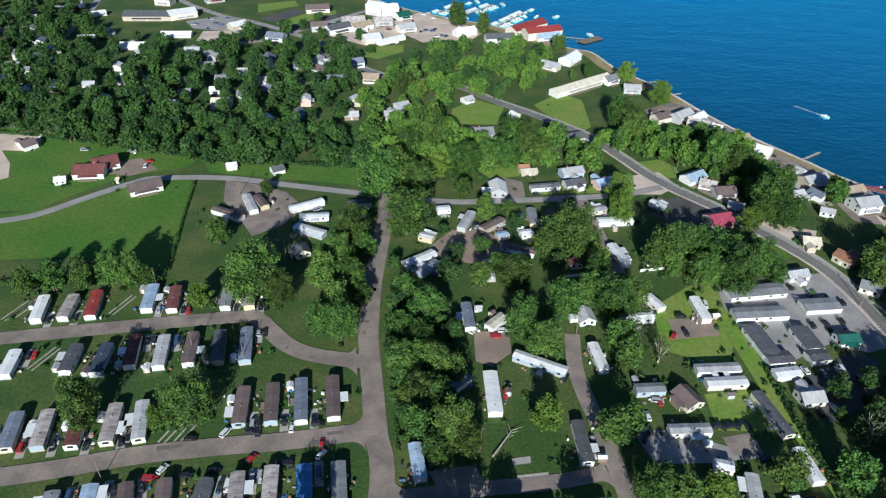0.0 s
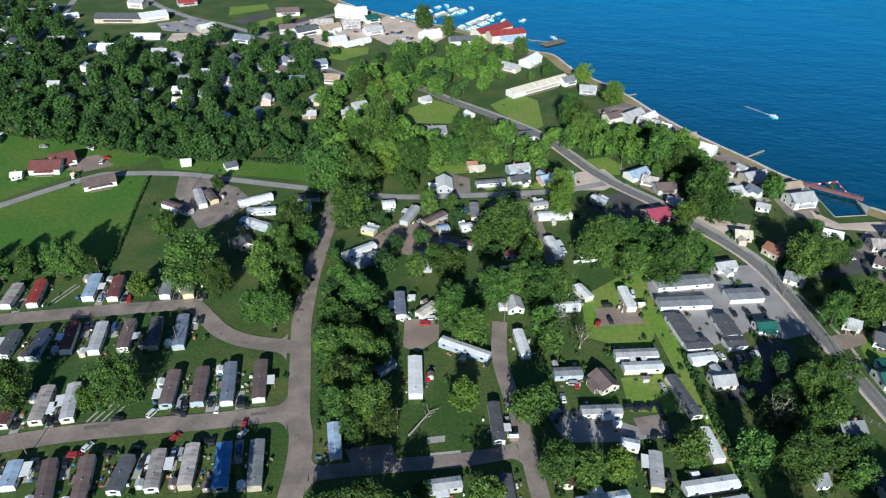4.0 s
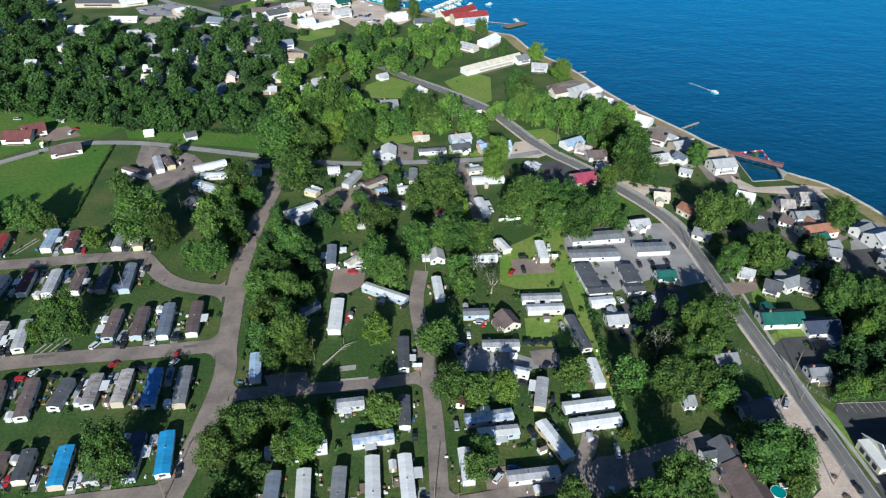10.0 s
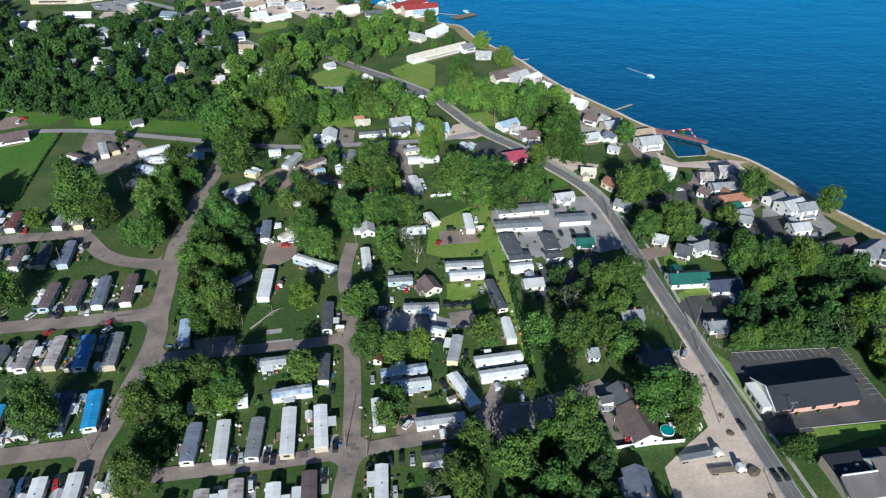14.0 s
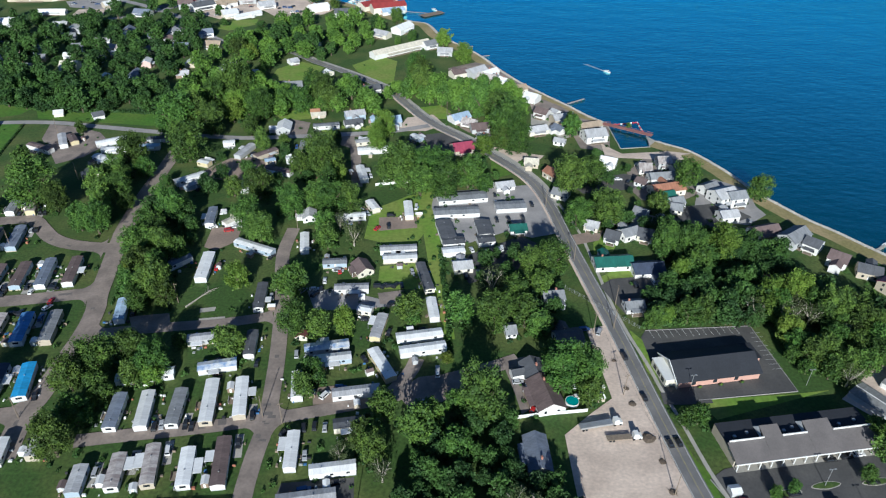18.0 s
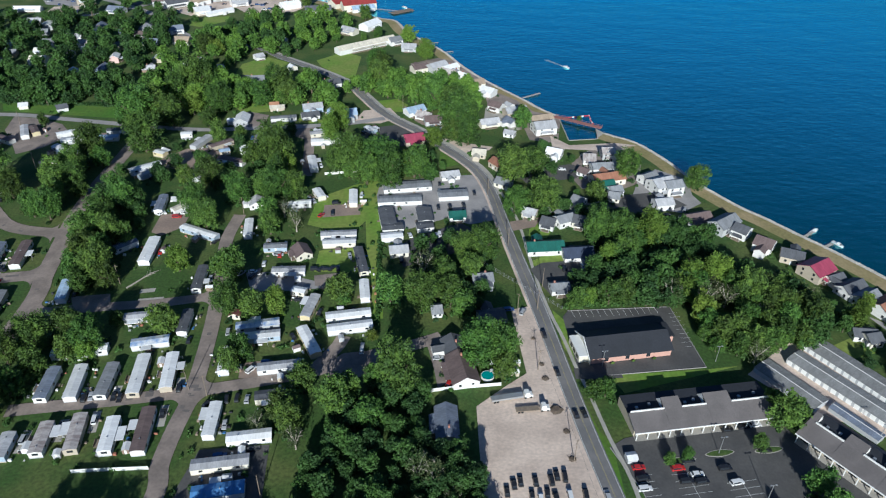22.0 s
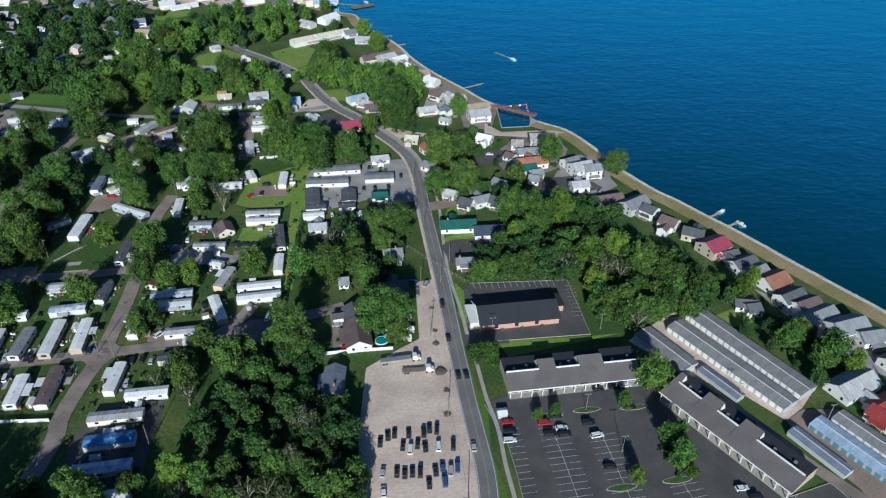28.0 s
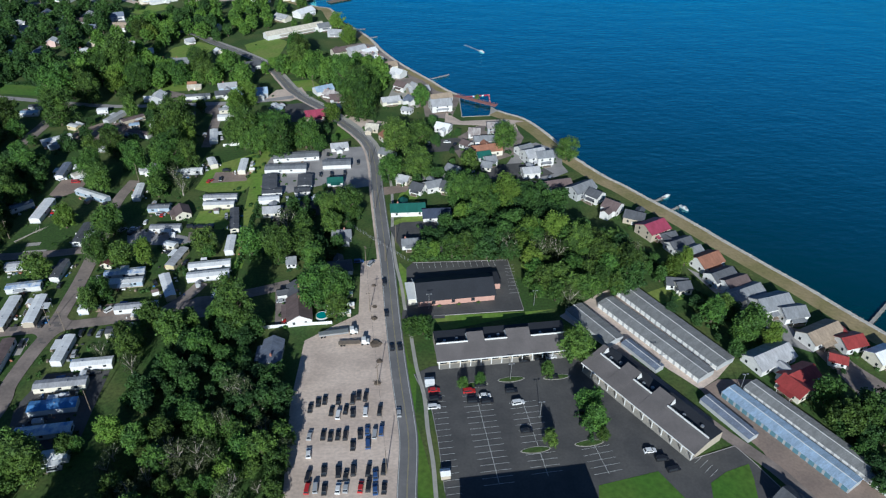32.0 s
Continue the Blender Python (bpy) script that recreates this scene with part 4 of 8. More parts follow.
ROADS["far_avenue"] = (7, [(-284.6, 728.5), (-250.0, 691.1), (-208.0, 657.7), (-178.2, 642.9), (-136.4, 613.6), (-90.9, 572.7), (-68.2, 537.2), (-48.7, 517.8)])
ROADS["far_cross_street"] = (6, [(-208.3, 556.6), (-178.3, 582.9), (-152.7, 596.9), (-128.8, 627.1), (-93.8, 671.6), (-54.3, 719.6)])
ROADS["main_road"] = (6.9, [(-109.1, 568.5), (-48.7, 517.8), (3.5, 501.9), (32.1, 475.8), (62.2, 450.2), (92.5, 419.9), (109.0, 390.5), (120.6, 368.5), (133.5, 351.0), (149.7, 333.1), (164.3, 311.9), (177.8, 292.4), (186.7, 274.8), (192.4, 250.2), (195.9, 221.8), (199.7, 194.3), (203.1, 170.7), (206.4, 147.3), (209.3, 124.4), (211.3, 107.5), (213.9, 87.5), (216.4, 69.6), (219.8, 48.0), (221.4, 33.9), (221.9, 8.7), (226.0, -11.0), (232.1, -43.0)])
ROADS["north_street"] = (5.5, [(-235.1, 298.2), (-213.4, 306.9), (-194.9, 325.2), (-177.0, 342.3), (-163.6, 349.6), (-125.4, 351.7), (-91.9, 346.3), (-52.6, 339.4), (-27.0, 335.2), (4.3, 331.9), (35.6, 334.7), (67.4, 338.8), (100.1, 344.9), (124.8, 354.6)])
ROADS["west_street"] = (8.5, [(-32.0, 334.9), (-31.0, 314.3), (-31.4, 285.3), (-32.0, 257.6), (-31.1, 233.4), (-30.1, 218.9), (-27.0, 199.2), (-24.2, 181.5), (-21.8, 166.9), (-19.3, 157.7), (-18.1, 144.3), (-18.7, 126.0), (-19.7, 107.0), (-21.0, 94.7), (-18.8, 77.0)])
ROADS["row_street_one"] = (8, [(-193.3, 210.4), (-180.8, 213.0), (-159.6, 217.3), (-126.7, 223.6), (-92.5, 229.8), (-80.6, 230.6), (-72.0, 222.5), (-62.6, 213.5), (-50.0, 207.9), (-29.2, 205.1)])
ROADS["row_street_two"] = (8, [(-155.2, 144.3), (-145.0, 146.1), (-128.0, 149.9), (-102.0, 156.6), (-74.1, 161.4), (-54.8, 164.0), (-22.5, 170.2)])
ROADS["row_street_three"] = (7.5, [(-72.0, 88.1), (-58.7, 91.5), (-41.3, 94.9), (-23.3, 98.0)])
ROADS["middle_street"] = (6.5, [(55.7, 225.1), (54.3, 205.4), (55.8, 190.7), (60.2, 166.5), (63.1, 145.6), (65.2, 127.1), (66.5, 110.6), (67.3, 97.6), (67.3, 90.4), (66.2, 77.6), (66.0, 61.4), (68.2, 51.0), (67.6, 29.7), (68.8, 13.2)])
ROADS["lower_street"] = (6, [(2.1, 85.2), (20.9, 88.2), (40.2, 91.0), (59.8, 94.4), (75.7, 97.6), (100.2, 103.8), (110.6, 107.7), (118.6, 120.2), (121.6, 128.5)])
ROADS["east_lane"] = (6.5, [(108.0, 105.4), (121.8, 111.8), (136.7, 117.8), (152.1, 123.8), (162.5, 128.6)])
ROADS["plaza_drive"] = (6, [(215.6, 107.2), (222.3, 107.0), (234.4, 107.9)])
ROADS["storage_lane"] = (5, [(306.0, 85.8), (321.4, 63.3), (334.9, 43.5), (349.0, 25.9), (357.7, 10.2)])
LOTS = {}
LOTS["bluff_paving"] = [(195.9, 376.4), (206.6, 378.6), (219.4, 351.2), (218.6, 339.9), (210.6, 336.5), (203.1, 360.8), (193.5, 355.4)]
LOTS["shore_yard_north"] = [(197.0, 400.0), (206.0, 405.2), (219.0, 391.1), (229.6, 370.4), (247.7, 360.5), (239.5, 319.1), (221.5, 323.1), (219.7, 344.7), (210.5, 369.7), (197.5, 381.0)]
LOTS["shore_yard_far"] = [(139.6, 465.8), (161.3, 480.4), (177.7, 473.3), (194.6, 438.4), (205.2, 420.0), (196.1, 409.6), (182.4, 435.8), (159.0, 448.0), (139.9, 449.5)]
LOTS["shore_yard_mid"] = [(251.6, 303.2), (268.4, 317.8), (283.3, 316.0), (285.2, 297.3), (283.0, 281.0), (268.8, 273.2), (250.1, 274.0), (244.2, 283.1)]
LOTS["shore_yard_east"] = [(280.5, 249.4), (293.7, 263.1), (305.9, 258.7), (309.7, 243.7), (295.5, 232.8), (280.7, 236.7)]
# asphalt yard whose dark tone carries the shadow lying on it
LOTS["road_yard"] = [(114.7, 338.3), (132.9, 343.6), (151.9, 327.8), (149.1, 312.2), (123.5, 310.1), (110.7, 327.3)]
LOTS["house_apron"] = [(142.6, 362.3), (148.1, 369.4), (165.0, 354.5), (165.9, 339.8), (158.8, 334.9), (148.0, 350.6)]
LOTS["road_apron"] = [(166.0, 323.7), (178.8, 317.4), (196.6, 312.1), (193.9, 307.1), (182.4, 306.8), (177.4, 297.7), (167.6, 311.3)]
LOTS["court_street"] = [(61.1, 342.2), (79.0, 343.6), (82.3, 316.1), (85.3, 288.6), (87.4, 269.9), (81.2, 269.7), (78.4, 295.0), (75.4, 319.6), (63.7, 326.7)]
LOTS["north_drive"] = [(24.5, 357.2), (30.7, 363.0), (45.1, 357.0), (45.3, 338.9), (37.3, 337.3), (26.4, 341.1)]
LOTS["shore_yard_core"] = [(244.3, 291.8), (261.5, 312.9), (282.5, 308.6), (287.4, 291.5), (279.5, 266.0), (263.9, 255.5), (244.8, 258.3), (240.0, 274.0)]
LOTS["shore_yard_duplex"] = [(281.2, 273.0), (294.2, 284.2), (309.6, 271.7), (307.4, 253.3), (282.7, 240.0), (273.0, 252.5)]
LOTS["garden_drive"] = [(353.0, 145.4), (360.6, 138.6), (376.1, 121.4), (386.3, 101.7), (389.1, 85.5), (381.4, 89.9), (374.2, 102.6), (362.7, 120.3)]
LOTS["lane_yard"] = [(-3.3, 153.4), (13.2, 155.9), (16.9, 146.3), (12.0, 143.1), (1.0, 145.1)]
LOTS["shade_yard"] = [(155.4, 206.7), (164.9, 209.2), (170.0, 196.6), (164.9, 188.0), (154.4, 190.2)]
LOTS["cross_yard"] = [(70.3, 173.0), (85.0, 174.0), (102.1, 167.6), (115.1, 162.7), (94.7, 159.6), (75.8, 158.6)]
LOTS["car_yard"] = [(102.7, 171.3), (114.6, 173.8), (115.1, 163.5), (104.3, 163.3)]
LOTS["east_yard_paved"] = [(113.5, 109.9), (122.5, 118.0), (140.9, 121.0), (140.9, 108.4), (119.7, 100.6)]
# dark sheet standing in for a shadow across the shore road
LOTS["shore_paving"] = [(206.9, 277.8), (242.4, 289.5), (254.0, 283.4), (242.8, 270.7), (213.0, 264.7)]
LOTS["shore_paving_east"] = [(256.9, 249.8), (289.7, 256.1), (300.8, 241.1), (278.4, 230.3), (253.2, 235.9)]
LOTS["shore_paving_mid"] = [(220.9, 239.3), (240.4, 245.1), (255.3, 237.5), (238.3, 230.4), (221.3, 231.1)]
LOTS["ramp_lot"] = [(236.0, 330.1), (246.6, 316.1), (276.8, 320.3), (290.8, 317.4), (266.9, 308.6), (234.9, 310.8)]
LOTS["ball_infield"] = [(-284.6, 381.2), (-271.3, 382.0), (-254.8, 362.4), (-247.1, 345.7), (-257.6, 338.6)]
LOTS["field_drive"] = [(-290.7, 404.8), (-262.8, 406.6), (-250.6, 392.6), (-249.1, 378.8), (-276.4, 378.7)]
LOTS["trailer_yard"] = [(77.5, 68.0), (101.5, 70.5), (104.5, 33.0), (99.0, 31.0), (79.5, 31.5), (74.0, 50.0)]
LOTS["old_pad"] = [(25.7, 159.3), (32.3, 160.5), (32.4, 157.6), (26.1, 156.4)]
LOTS["old_pad_low"] = [(27.1, 152.3), (37.9, 154.0), (38.0, 151.7), (27.2, 150.0)]
LOTS["storage_yard"] = [(285.3, 107.5), (306.0, 124.2), (321.2, 133.2), (354.4, 81.5), (343.6, 69.9), (334.8, 63.5), (321.0, 79.3), (303.6, 85.8)]
LOTS["storage_yard_south"] = [(334.8, 63.5), (343.3, 69.2), (357.0, 69.5), (373.2, 49.5), (384.7, 19.3), (373.5, -2.0), (354.0, -2.2), (347.8, 33.3), (338.9, 49.0)]
LOTS["south_drive"] = [(394.7, 98.1), (386.3, 101.7), (391.6, 80.4), (396.3, 61.5), (404.8, 44.5), (414.3, 61.7), (404.2, 77.3)]
LOTS["gravel_lot"] = [(175.5, 89.2), (186.8, 99.4), (196.4, 107.2), (193.6, 147.1), (201.3, 149.5), (208.0, 111.1), (213.2, 77.9), (217.9, 50.2), (216.9, 12.5), (222.9, -19.8), (176.9, -20.2), (180.7, 12.1), (175.9, 52.3), (175.6, 68.5)]
LOTS["parking_lot"] = [(222.1, 70.1), (228.2, 74.4), (285.0, 88.2), (291.2, 75.5), (322.5, 30.0), (338.5, 35.7), (342.3, 29.5), (352.1, 10.1), (347.0, -9.9), (238.2, -10.9), (234.2, 15.0), (231.6, 38.0), (229.3, 52.0)]
LOTS["bank_lot"] = [(216.1, 142.3), (218.9, 146.7), (265.6, 150.3), (269.9, 111.4), (229.4, 106.4), (217.5, 106.2)]
LOTS["motel_lot"] = [(128.2, 263.8), (185.7, 274.8), (189.9, 257.7), (193.6, 223.5), (178.5, 218.4), (165.6, 223.9), (145.9, 213.0), (132.2, 212.8), (126.9, 247.9)]
LOTS["corner_lot"] = [(109.5, 367.3), (127.6, 373.2), (135.1, 356.5), (122.8, 346.1), (103.3, 345.1)]
LOTS["court_gravel"] = [(-10.0, 282.4), (-2.7, 294.2), (4.4, 303.5), (19.1, 305.2), (30.3, 295.8), (28.2, 283.2), (15.4, 274.1), (4.5, 276.4)]
LOTS["yard_gravel"] = [(13.9, 224.2), (29.0, 228.4), (29.2, 212.6), (20.7, 204.1), (14.4, 207.1)]
LOTS["west_gravel"] = [(-124.8, 349.1), (-106.6, 345.7), (-87.9, 337.8), (-75.0, 322.0), (-83.9, 303.0), (-96.5, 293.0), (-107.3, 309.9), (-120.0, 326.8)]
LOTS["school_gravel"] = [(-197.5, 365.6), (-182.2, 373.7), (-167.3, 360.3), (-180.4, 351.4), (-194.2, 353.3)]
LOTS["yard_drive"] = [(99.1, 236.6), (118.8, 238.1), (119.5, 226.9), (99.7, 223.5)]
LOTS["yard_drive_low"] = [(83.0, 103.1), (81.8, 111.3), (90.0, 113.0), (91.0, 103.2)]
LOTS["house_drive"] = [(155.9, 126.9), (165.2, 130.0), (167.4, 104.1), (161.0, 98.6), (159.4, 109.1)]
LOTS["beach_lot"] = [(137.1, 377.3), (150.4, 364.0), (161.9, 348.2), (151.1, 344.5), (144.1, 353.7)]
LOTS["green_house_drive"] = [(205.5, 178.0), (212.1, 183.6), (235.7, 187.1), (249.5, 172.1), (241.4, 157.8), (222.2, 154.8), (213.0, 157.7), (209.0, 168.0)]
LOTS["house_corner_drive"] = [(198.7, 221.2), (217.0, 226.5), (212.7, 216.7), (199.0, 211.8)]
LOTS["marina_lot"] = [(-51.3, 657.9), (-28.9, 687.2), (1.5, 662.5), (34.6, 636.5), (20.0, 609.7), (-22.2, 598.6), (-40.9, 621.9)]
LOTS["shop_lot"] = [(-175.0, 654.0), (-150.5, 687.5), (-137.2, 677.4), (-159.4, 645.0)]
LOTS["shop_lot_low"] = [(-147.5, 627.5), (-107.3, 676.4), (-91.8, 665.0), (-130.7, 619.1)]
LOTS["town_plaza"] = [(-113.0, 615.8), (-98.2, 653.8), (-51.5, 661.4), (-40.4, 621.9), (-69.7, 585.9)]
LOTS["town_forecourt"] = [(-240.3, 640.6), (-208.1, 661.8), (-186.3, 632.4), (-184.9, 612.1), (-227.3, 620.6)]
LOTS["town_gravel"] = [(-214.1, 587.3), (-216.4, 613.5), (-192.4, 617.1), (-184.1, 591.4)]
# asphalt car yard south of the motel, coloured dark for its shade
LOTS["motel_yard"] = [(138.9, 193.3), (147.0, 203.5), (172.8, 219.9), (180.3, 213.3), (168.5, 190.6), (144.7, 178.8)]
LAWNS = {}
LAWNS["court_lawn"] = [(94.3, 244.4), (115.8, 261.7), (126.3, 259.1), (123.3, 222.1), (113.6, 198.9), (103.5, 212.2), (92.6, 216.6)]
LAWNS["corner_yard"] = [(209.3, 214.3), (217.7, 224.1), (223.0, 218.4), (217.7, 206.3), (207.7, 204.3)]
LAWNS["bank_yard"] = [(212.2, 147.4), (216.1, 141.0), (221.5, 116.9), (217.7, 113.1), (213.5, 122.5)]
LAWNS["green_yard"] = [(205.6, 184.0), (214.0, 190.2), (227.8, 192.6), (226.2, 184.3), (208.5, 180.9)]
LAWNS["east_yard"] = [(327.2, 124.7), (345.5, 133.8), (344.5, 120.8), (330.4, 116.4)]
LAWNS["field"] = [(-238.6, 261.7), (-210.0, 267.5), (-176.9, 271.4), (-127.7, 262.2), (-143.8, 348.1), (-170.9, 351.9), (-198.8, 320.2), (-259.0, 294.9)]
LAWNS["park_field"] = [(-265.5, 305.4), (-216.2, 312.4), (-196.3, 335.6), (-183.6, 351.2), (-152.0, 363.9), (-146.6, 379.5), (-209.4, 399.1), (-288.2, 413.5), (-334.0, 416.7)]
LAWNS["verge_field"] = [(-137.1, 358.5), (-43.9, 346.9), (-49.7, 370.4), (-83.7, 372.1), (-120.6, 371.4), (-144.5, 372.2)]
LAWNS["school_lawn"] = [(3.2, 433.1), (3.7, 458.5), (19.8, 476.7), (40.4, 463.9), (33.6, 435.0)]
LAWNS["motel_strip"] = [(117.6, 267.6), (128.5, 267.9), (131.7, 208.2), (137.2, 140.3), (130.4, 140.2), (126.0, 190.7), (122.3, 226.9)]
LAWNS["yard_lawn"] = [(102.3, 192.3), (122.6, 195.7), (123.3, 174.7), (102.3, 174.3)]
LAWNS["plaza_lawn"] = [(229.4, 106.4), (269.7, 110.3), (283.5, 112.4), (233.4, 96.7)]
LAWNS["lot_wedge"] = [(324.8, 19.6), (331.6, 24.3), (340.7, 27.8), (340.2, 21.1), (338.0, 10.0), (323.0, 9.8)]
LAWNS["corner_lawn"] = [(286.3, 18.2), (308.0, 24.3), (316.4, 9.7), (305.2, -10.2), (281.0, -10.5)]
LAWNS["verge"] = [(211.9, 130.4), (213.9, 107.5), (219.8, 77.9), (223.2, 72.0), (223.3, 47.4), (231.9, 12.7), (236.3, -7.1), (229.3, -7.2), (225.3, 13.1), (219.1, 62.1), (215.6, 85.6)]
LAWNS["bluff_lawn"] = [(62.0, 469.7), (83.0, 493.1), (97.8, 480.3), (97.2, 435.0), (89.8, 426.6), (67.5, 456.3)]
LAWNS["north_verge"] = [(116.0, 384.7), (132.6, 390.0), (140.3, 379.1), (136.6, 366.4), (130.9, 366.2)]
LAWNS["corner_green"] = [(138.9, 363.0), (145.2, 366.7), (147.2, 356.5), (143.2, 353.0)]
LAWNS["bend_lawn"] = [(163.4, 305.6), (174.4, 287.7), (166.5, 283.0), (162.2, 290.7)]
LAWNS["bend_garden"] = [(163.0, 270.6), (174.8, 275.7), (173.5, 264.9), (163.2, 262.3)]
LAWNS["court_green"] = [(23.8, 376.7), (43.3, 377.8), (44.0, 363.7), (27.2, 358.7), (20.9, 367.3)]
LAWNS["camp_lawn"] = [(49.3, 348.7), (69.2, 353.0), (89.4, 357.4), (101.4, 351.4), (87.5, 346.2), (51.9, 342.4)]
LAWNS["far_park"] = [(-181.7, 673.4), (-188.4, 701.5), (-155.1, 716.8), (-147.8, 699.4)]
LAWNS["far_strip"] = [(-158.5, 643.3), (-135.8, 675.7), (-109.4, 687.5), (-107.8, 676.3), (-148.1, 630.7)]
LAWNS["town_lawn"] = [(-74.2, 563.0), (-62.4, 585.0), (-38.4, 591.3), (-37.2, 574.2), (-57.1, 554.8)]
SHORE = [(-149.7, 816.2), (-59.7, 716.6), (-2.6, 675.9), (44.8, 652.0), (100.9, 599.6), (123.3, 586.9), (136.6, 550.1), (157.8, 517.6), (171.2, 494.0), (184.5, 461.3), (200.4, 432.0), (214.8, 410.3), (228.4, 390.9), (240.8, 372.1), (274.7, 337.2), (291.8, 324.0), (303.9, 303.0), (311.7, 283.4), (316.0, 268.8), (318.9, 264.2), (332.2, 241.5), (341.6, 230.1), (352.8, 214.2), (363.5, 199.9), (373.2, 185.4), (382.1, 171.2), (390.7, 158.4), (398.7, 146.3), (407.9, 132.9), (418.3, 115.7), (428.0, 100.6)]
CARS = {}
CARS["lot_front"] = [(183.8, 51.2, 'dark'), (186.3, 54.1, 'dark'), (188.7, 55.3, 'dark'), (192.0, 49.7, 'dark'), (193.8, 55.4, 'dark'), (194.7, 48.3, 'white'), (197.2, 50.6, 'dark'), (199.2, 55.8, 'dark'), (199.9, 49.2, 'dark'), (201.3, 57.8, 'dark'), (204.0, 57.3, 'dark'), (204.6, 49.8, 'white'), (209.9, 50.2, 'dark')]
CARS["lot_middle"] = [(185.6, 38.2, 'silver'), (190.4, 38.3, 'dark'), (193.1, 37.8, 'dark'), (195.7, 38.4, 'dark'), (198.4, 38.4, 'dark'), (203.6, 39.0, 'dark'), (206.1, 40.6, 'blue'), (208.9, 39.3, 'silver'), (211.2, 40.7, 'blue'), (201.5, 33.8, 'dark'), (206.8, 34.7, 'blue'), (186.4, 30.2, 'white')]
CARS["lot_back"] = [(187.8, 20.4, 'dark'), (192.8, 22.8, 'dark'), (197.7, 22.4, 'dark'), (200.5, 20.8, 'dark'), (202.8, 23.1, 'dark'), (208.0, 23.0, 'dark'), (210.5, 21.4, 'blue'), (213.2, 23.7, 'dark'), (188.3, 15.7, 'red'), (190.9, 16.1, 'silver'), (194.0, 15.3, 'dark'), (198.5, 15.8, 'white'), (201.1, 16.2, 'silver'), (206.0, 16.3, 'red'), (208.6, 16.8, 'dark'), (210.9, 15.5, 'blue'), (213.9, 15.9, 'dark')]
CARS["plaza_cars"] = [(230.1, 61.2, 'red'), (230.6, 56.5, 'dark'), (230.2, 52.5, 'white'), (243.7, 60.9, 'red'), (245.2, 55.6, 'dark'), (249.7, 58.6, 'white'), (250.4, 55.6, 'dark'), (248.2, 64.3, 'dark'), (260.1, 61.1, 'dark'), (262.2, 55.2, 'white'), (264.1, 41.4, 'dark'), (277.2, 69.1, 'dark'), (273.3, 79.7, 'dark'), (278.1, 80.8, 'white'), (266.9, 78.3, 'dark'), (307.1, 32.9, 'white'), (310.6, 29.3, 'dark'), (313.4, 24.9, 'dark')]
CARS["motel_cars"] = [(149.8, 240.8, 'dark'), (161.5, 234.8, 'dark'), (167.8, 236.2, 'dark'), (175.5, 238.0, 'dark'), (162.3, 253.3, 'white'), (182.0, 251.3, 'dark'), (147.0, 206.5, 'white'), (160.9, 207.0, 'white'), (145.8, 195.6, 'silver'), (149.7, 187.0, 'white')]
CARS["yard_cars"] = [(23.1, 222.0, 'red'), (26.4, 225.7, 'white'), (21.1, 226.2, 'dark'), (13.9, 225.2, 'white'), (49.5, 198.8, 'dark'), (83.8, 187.5, 'red'), (60.8, 169.9, 'dark'), (73.8, 173.4, 'white'), (74.4, 169.5, 'dark'), (105.3, 238.2, 'dark')]
CARS["yard_cars_low"] = [(87.0, 107.6, 'white'), (72.6, 130.1, 'silver'), (98.8, 225.4, 'red'), (104.5, 227.5, 'dark'), (109.0, 162.6, 'dark'), (113.8, 161.9, 'dark'), (116.9, 162.0, 'dark'), (124.9, 103.0, 'white'), (129.8, 121.6, 'silver'), (161.4, 118.4, 'white'), (165.5, 101.0, 'red'), (153.6, 99.7, 'white'), (161.1, 115.1, 'silver')]
CARS["drive_cars"] = [(192.6, 146.8, 'blue'), (198.8, 145.2, 'silver'), (183.4, 107.5, 'white'), (184.0, 112.7, 'white'), (81.4, 91.7, 'dark'), (85.2, 92.5, 'dark'), (89.0, 91.8, 'silver'), (74.8, 89.4, 'dark')]
CARS["shore_cars"] = [(230.1, 281.6, 'dark'), (236.6, 281.7, 'white'), (219.6, 278.2, 'dark'), (224.8, 279.6, 'silver'), (242.0, 278.7, 'dark'), (244.3, 244.1, 'dark'), (250.7, 241.6, 'silver'), (286.4, 229.5, 'dark'), (297.5, 234.8, 'silver'), (238.9, 198.3, 'dark'), (233.8, 195.2, 'white'), (228.8, 195.9, 'dark')]
CARS["row_cars"] = [(-95.3, 146.9, 'red'), (-92.6, 150.7, 'white'), (-83.7, 148.3, 'dark'), (-75.0, 150.5, 'dark'), (-63.8, 156.0, 'red'), (-53.1, 154.5, 'dark'), (-50.0, 154.6, 'dark'), (-40.3, 158.5, 'white'), (-40.7, 163.0, 'red'), (-87.2, 163.8, 'dark'), (-75.7, 167.0, 'white'), (-66.9, 167.7, 'dark'), (-64.2, 167.8, 'dark'), (-52.6, 170.0, 'white'), (-43.7, 172.1, 'dark'), (77.6, 179.9, 'white'), (76.8, 173.2, 'dark'), (102.7, 176.0, 'dark'), (105.3, 176.1, 'dark'), (107.9, 176.2, 'dark'), (110.5, 176.7, 'dark'), (113.4, 176.8, 'dark'), (68.6, 172.2, 'silver')]
CARS["lot_cars"] = [(162.1, 208.2, "white"), (154.7, 213.3, "dark"), (167.2, 202.3, "dark"), (143.4, 184.2, "dark"), (129.7, 119.5, "white"), (222.0, 178.5, "dark"), (231.5, 181.0, "white"), (162.4, 261.7, 'dark'), (153.9, 204.9, 'silver'), (57.7, 124.7, 'dark')]
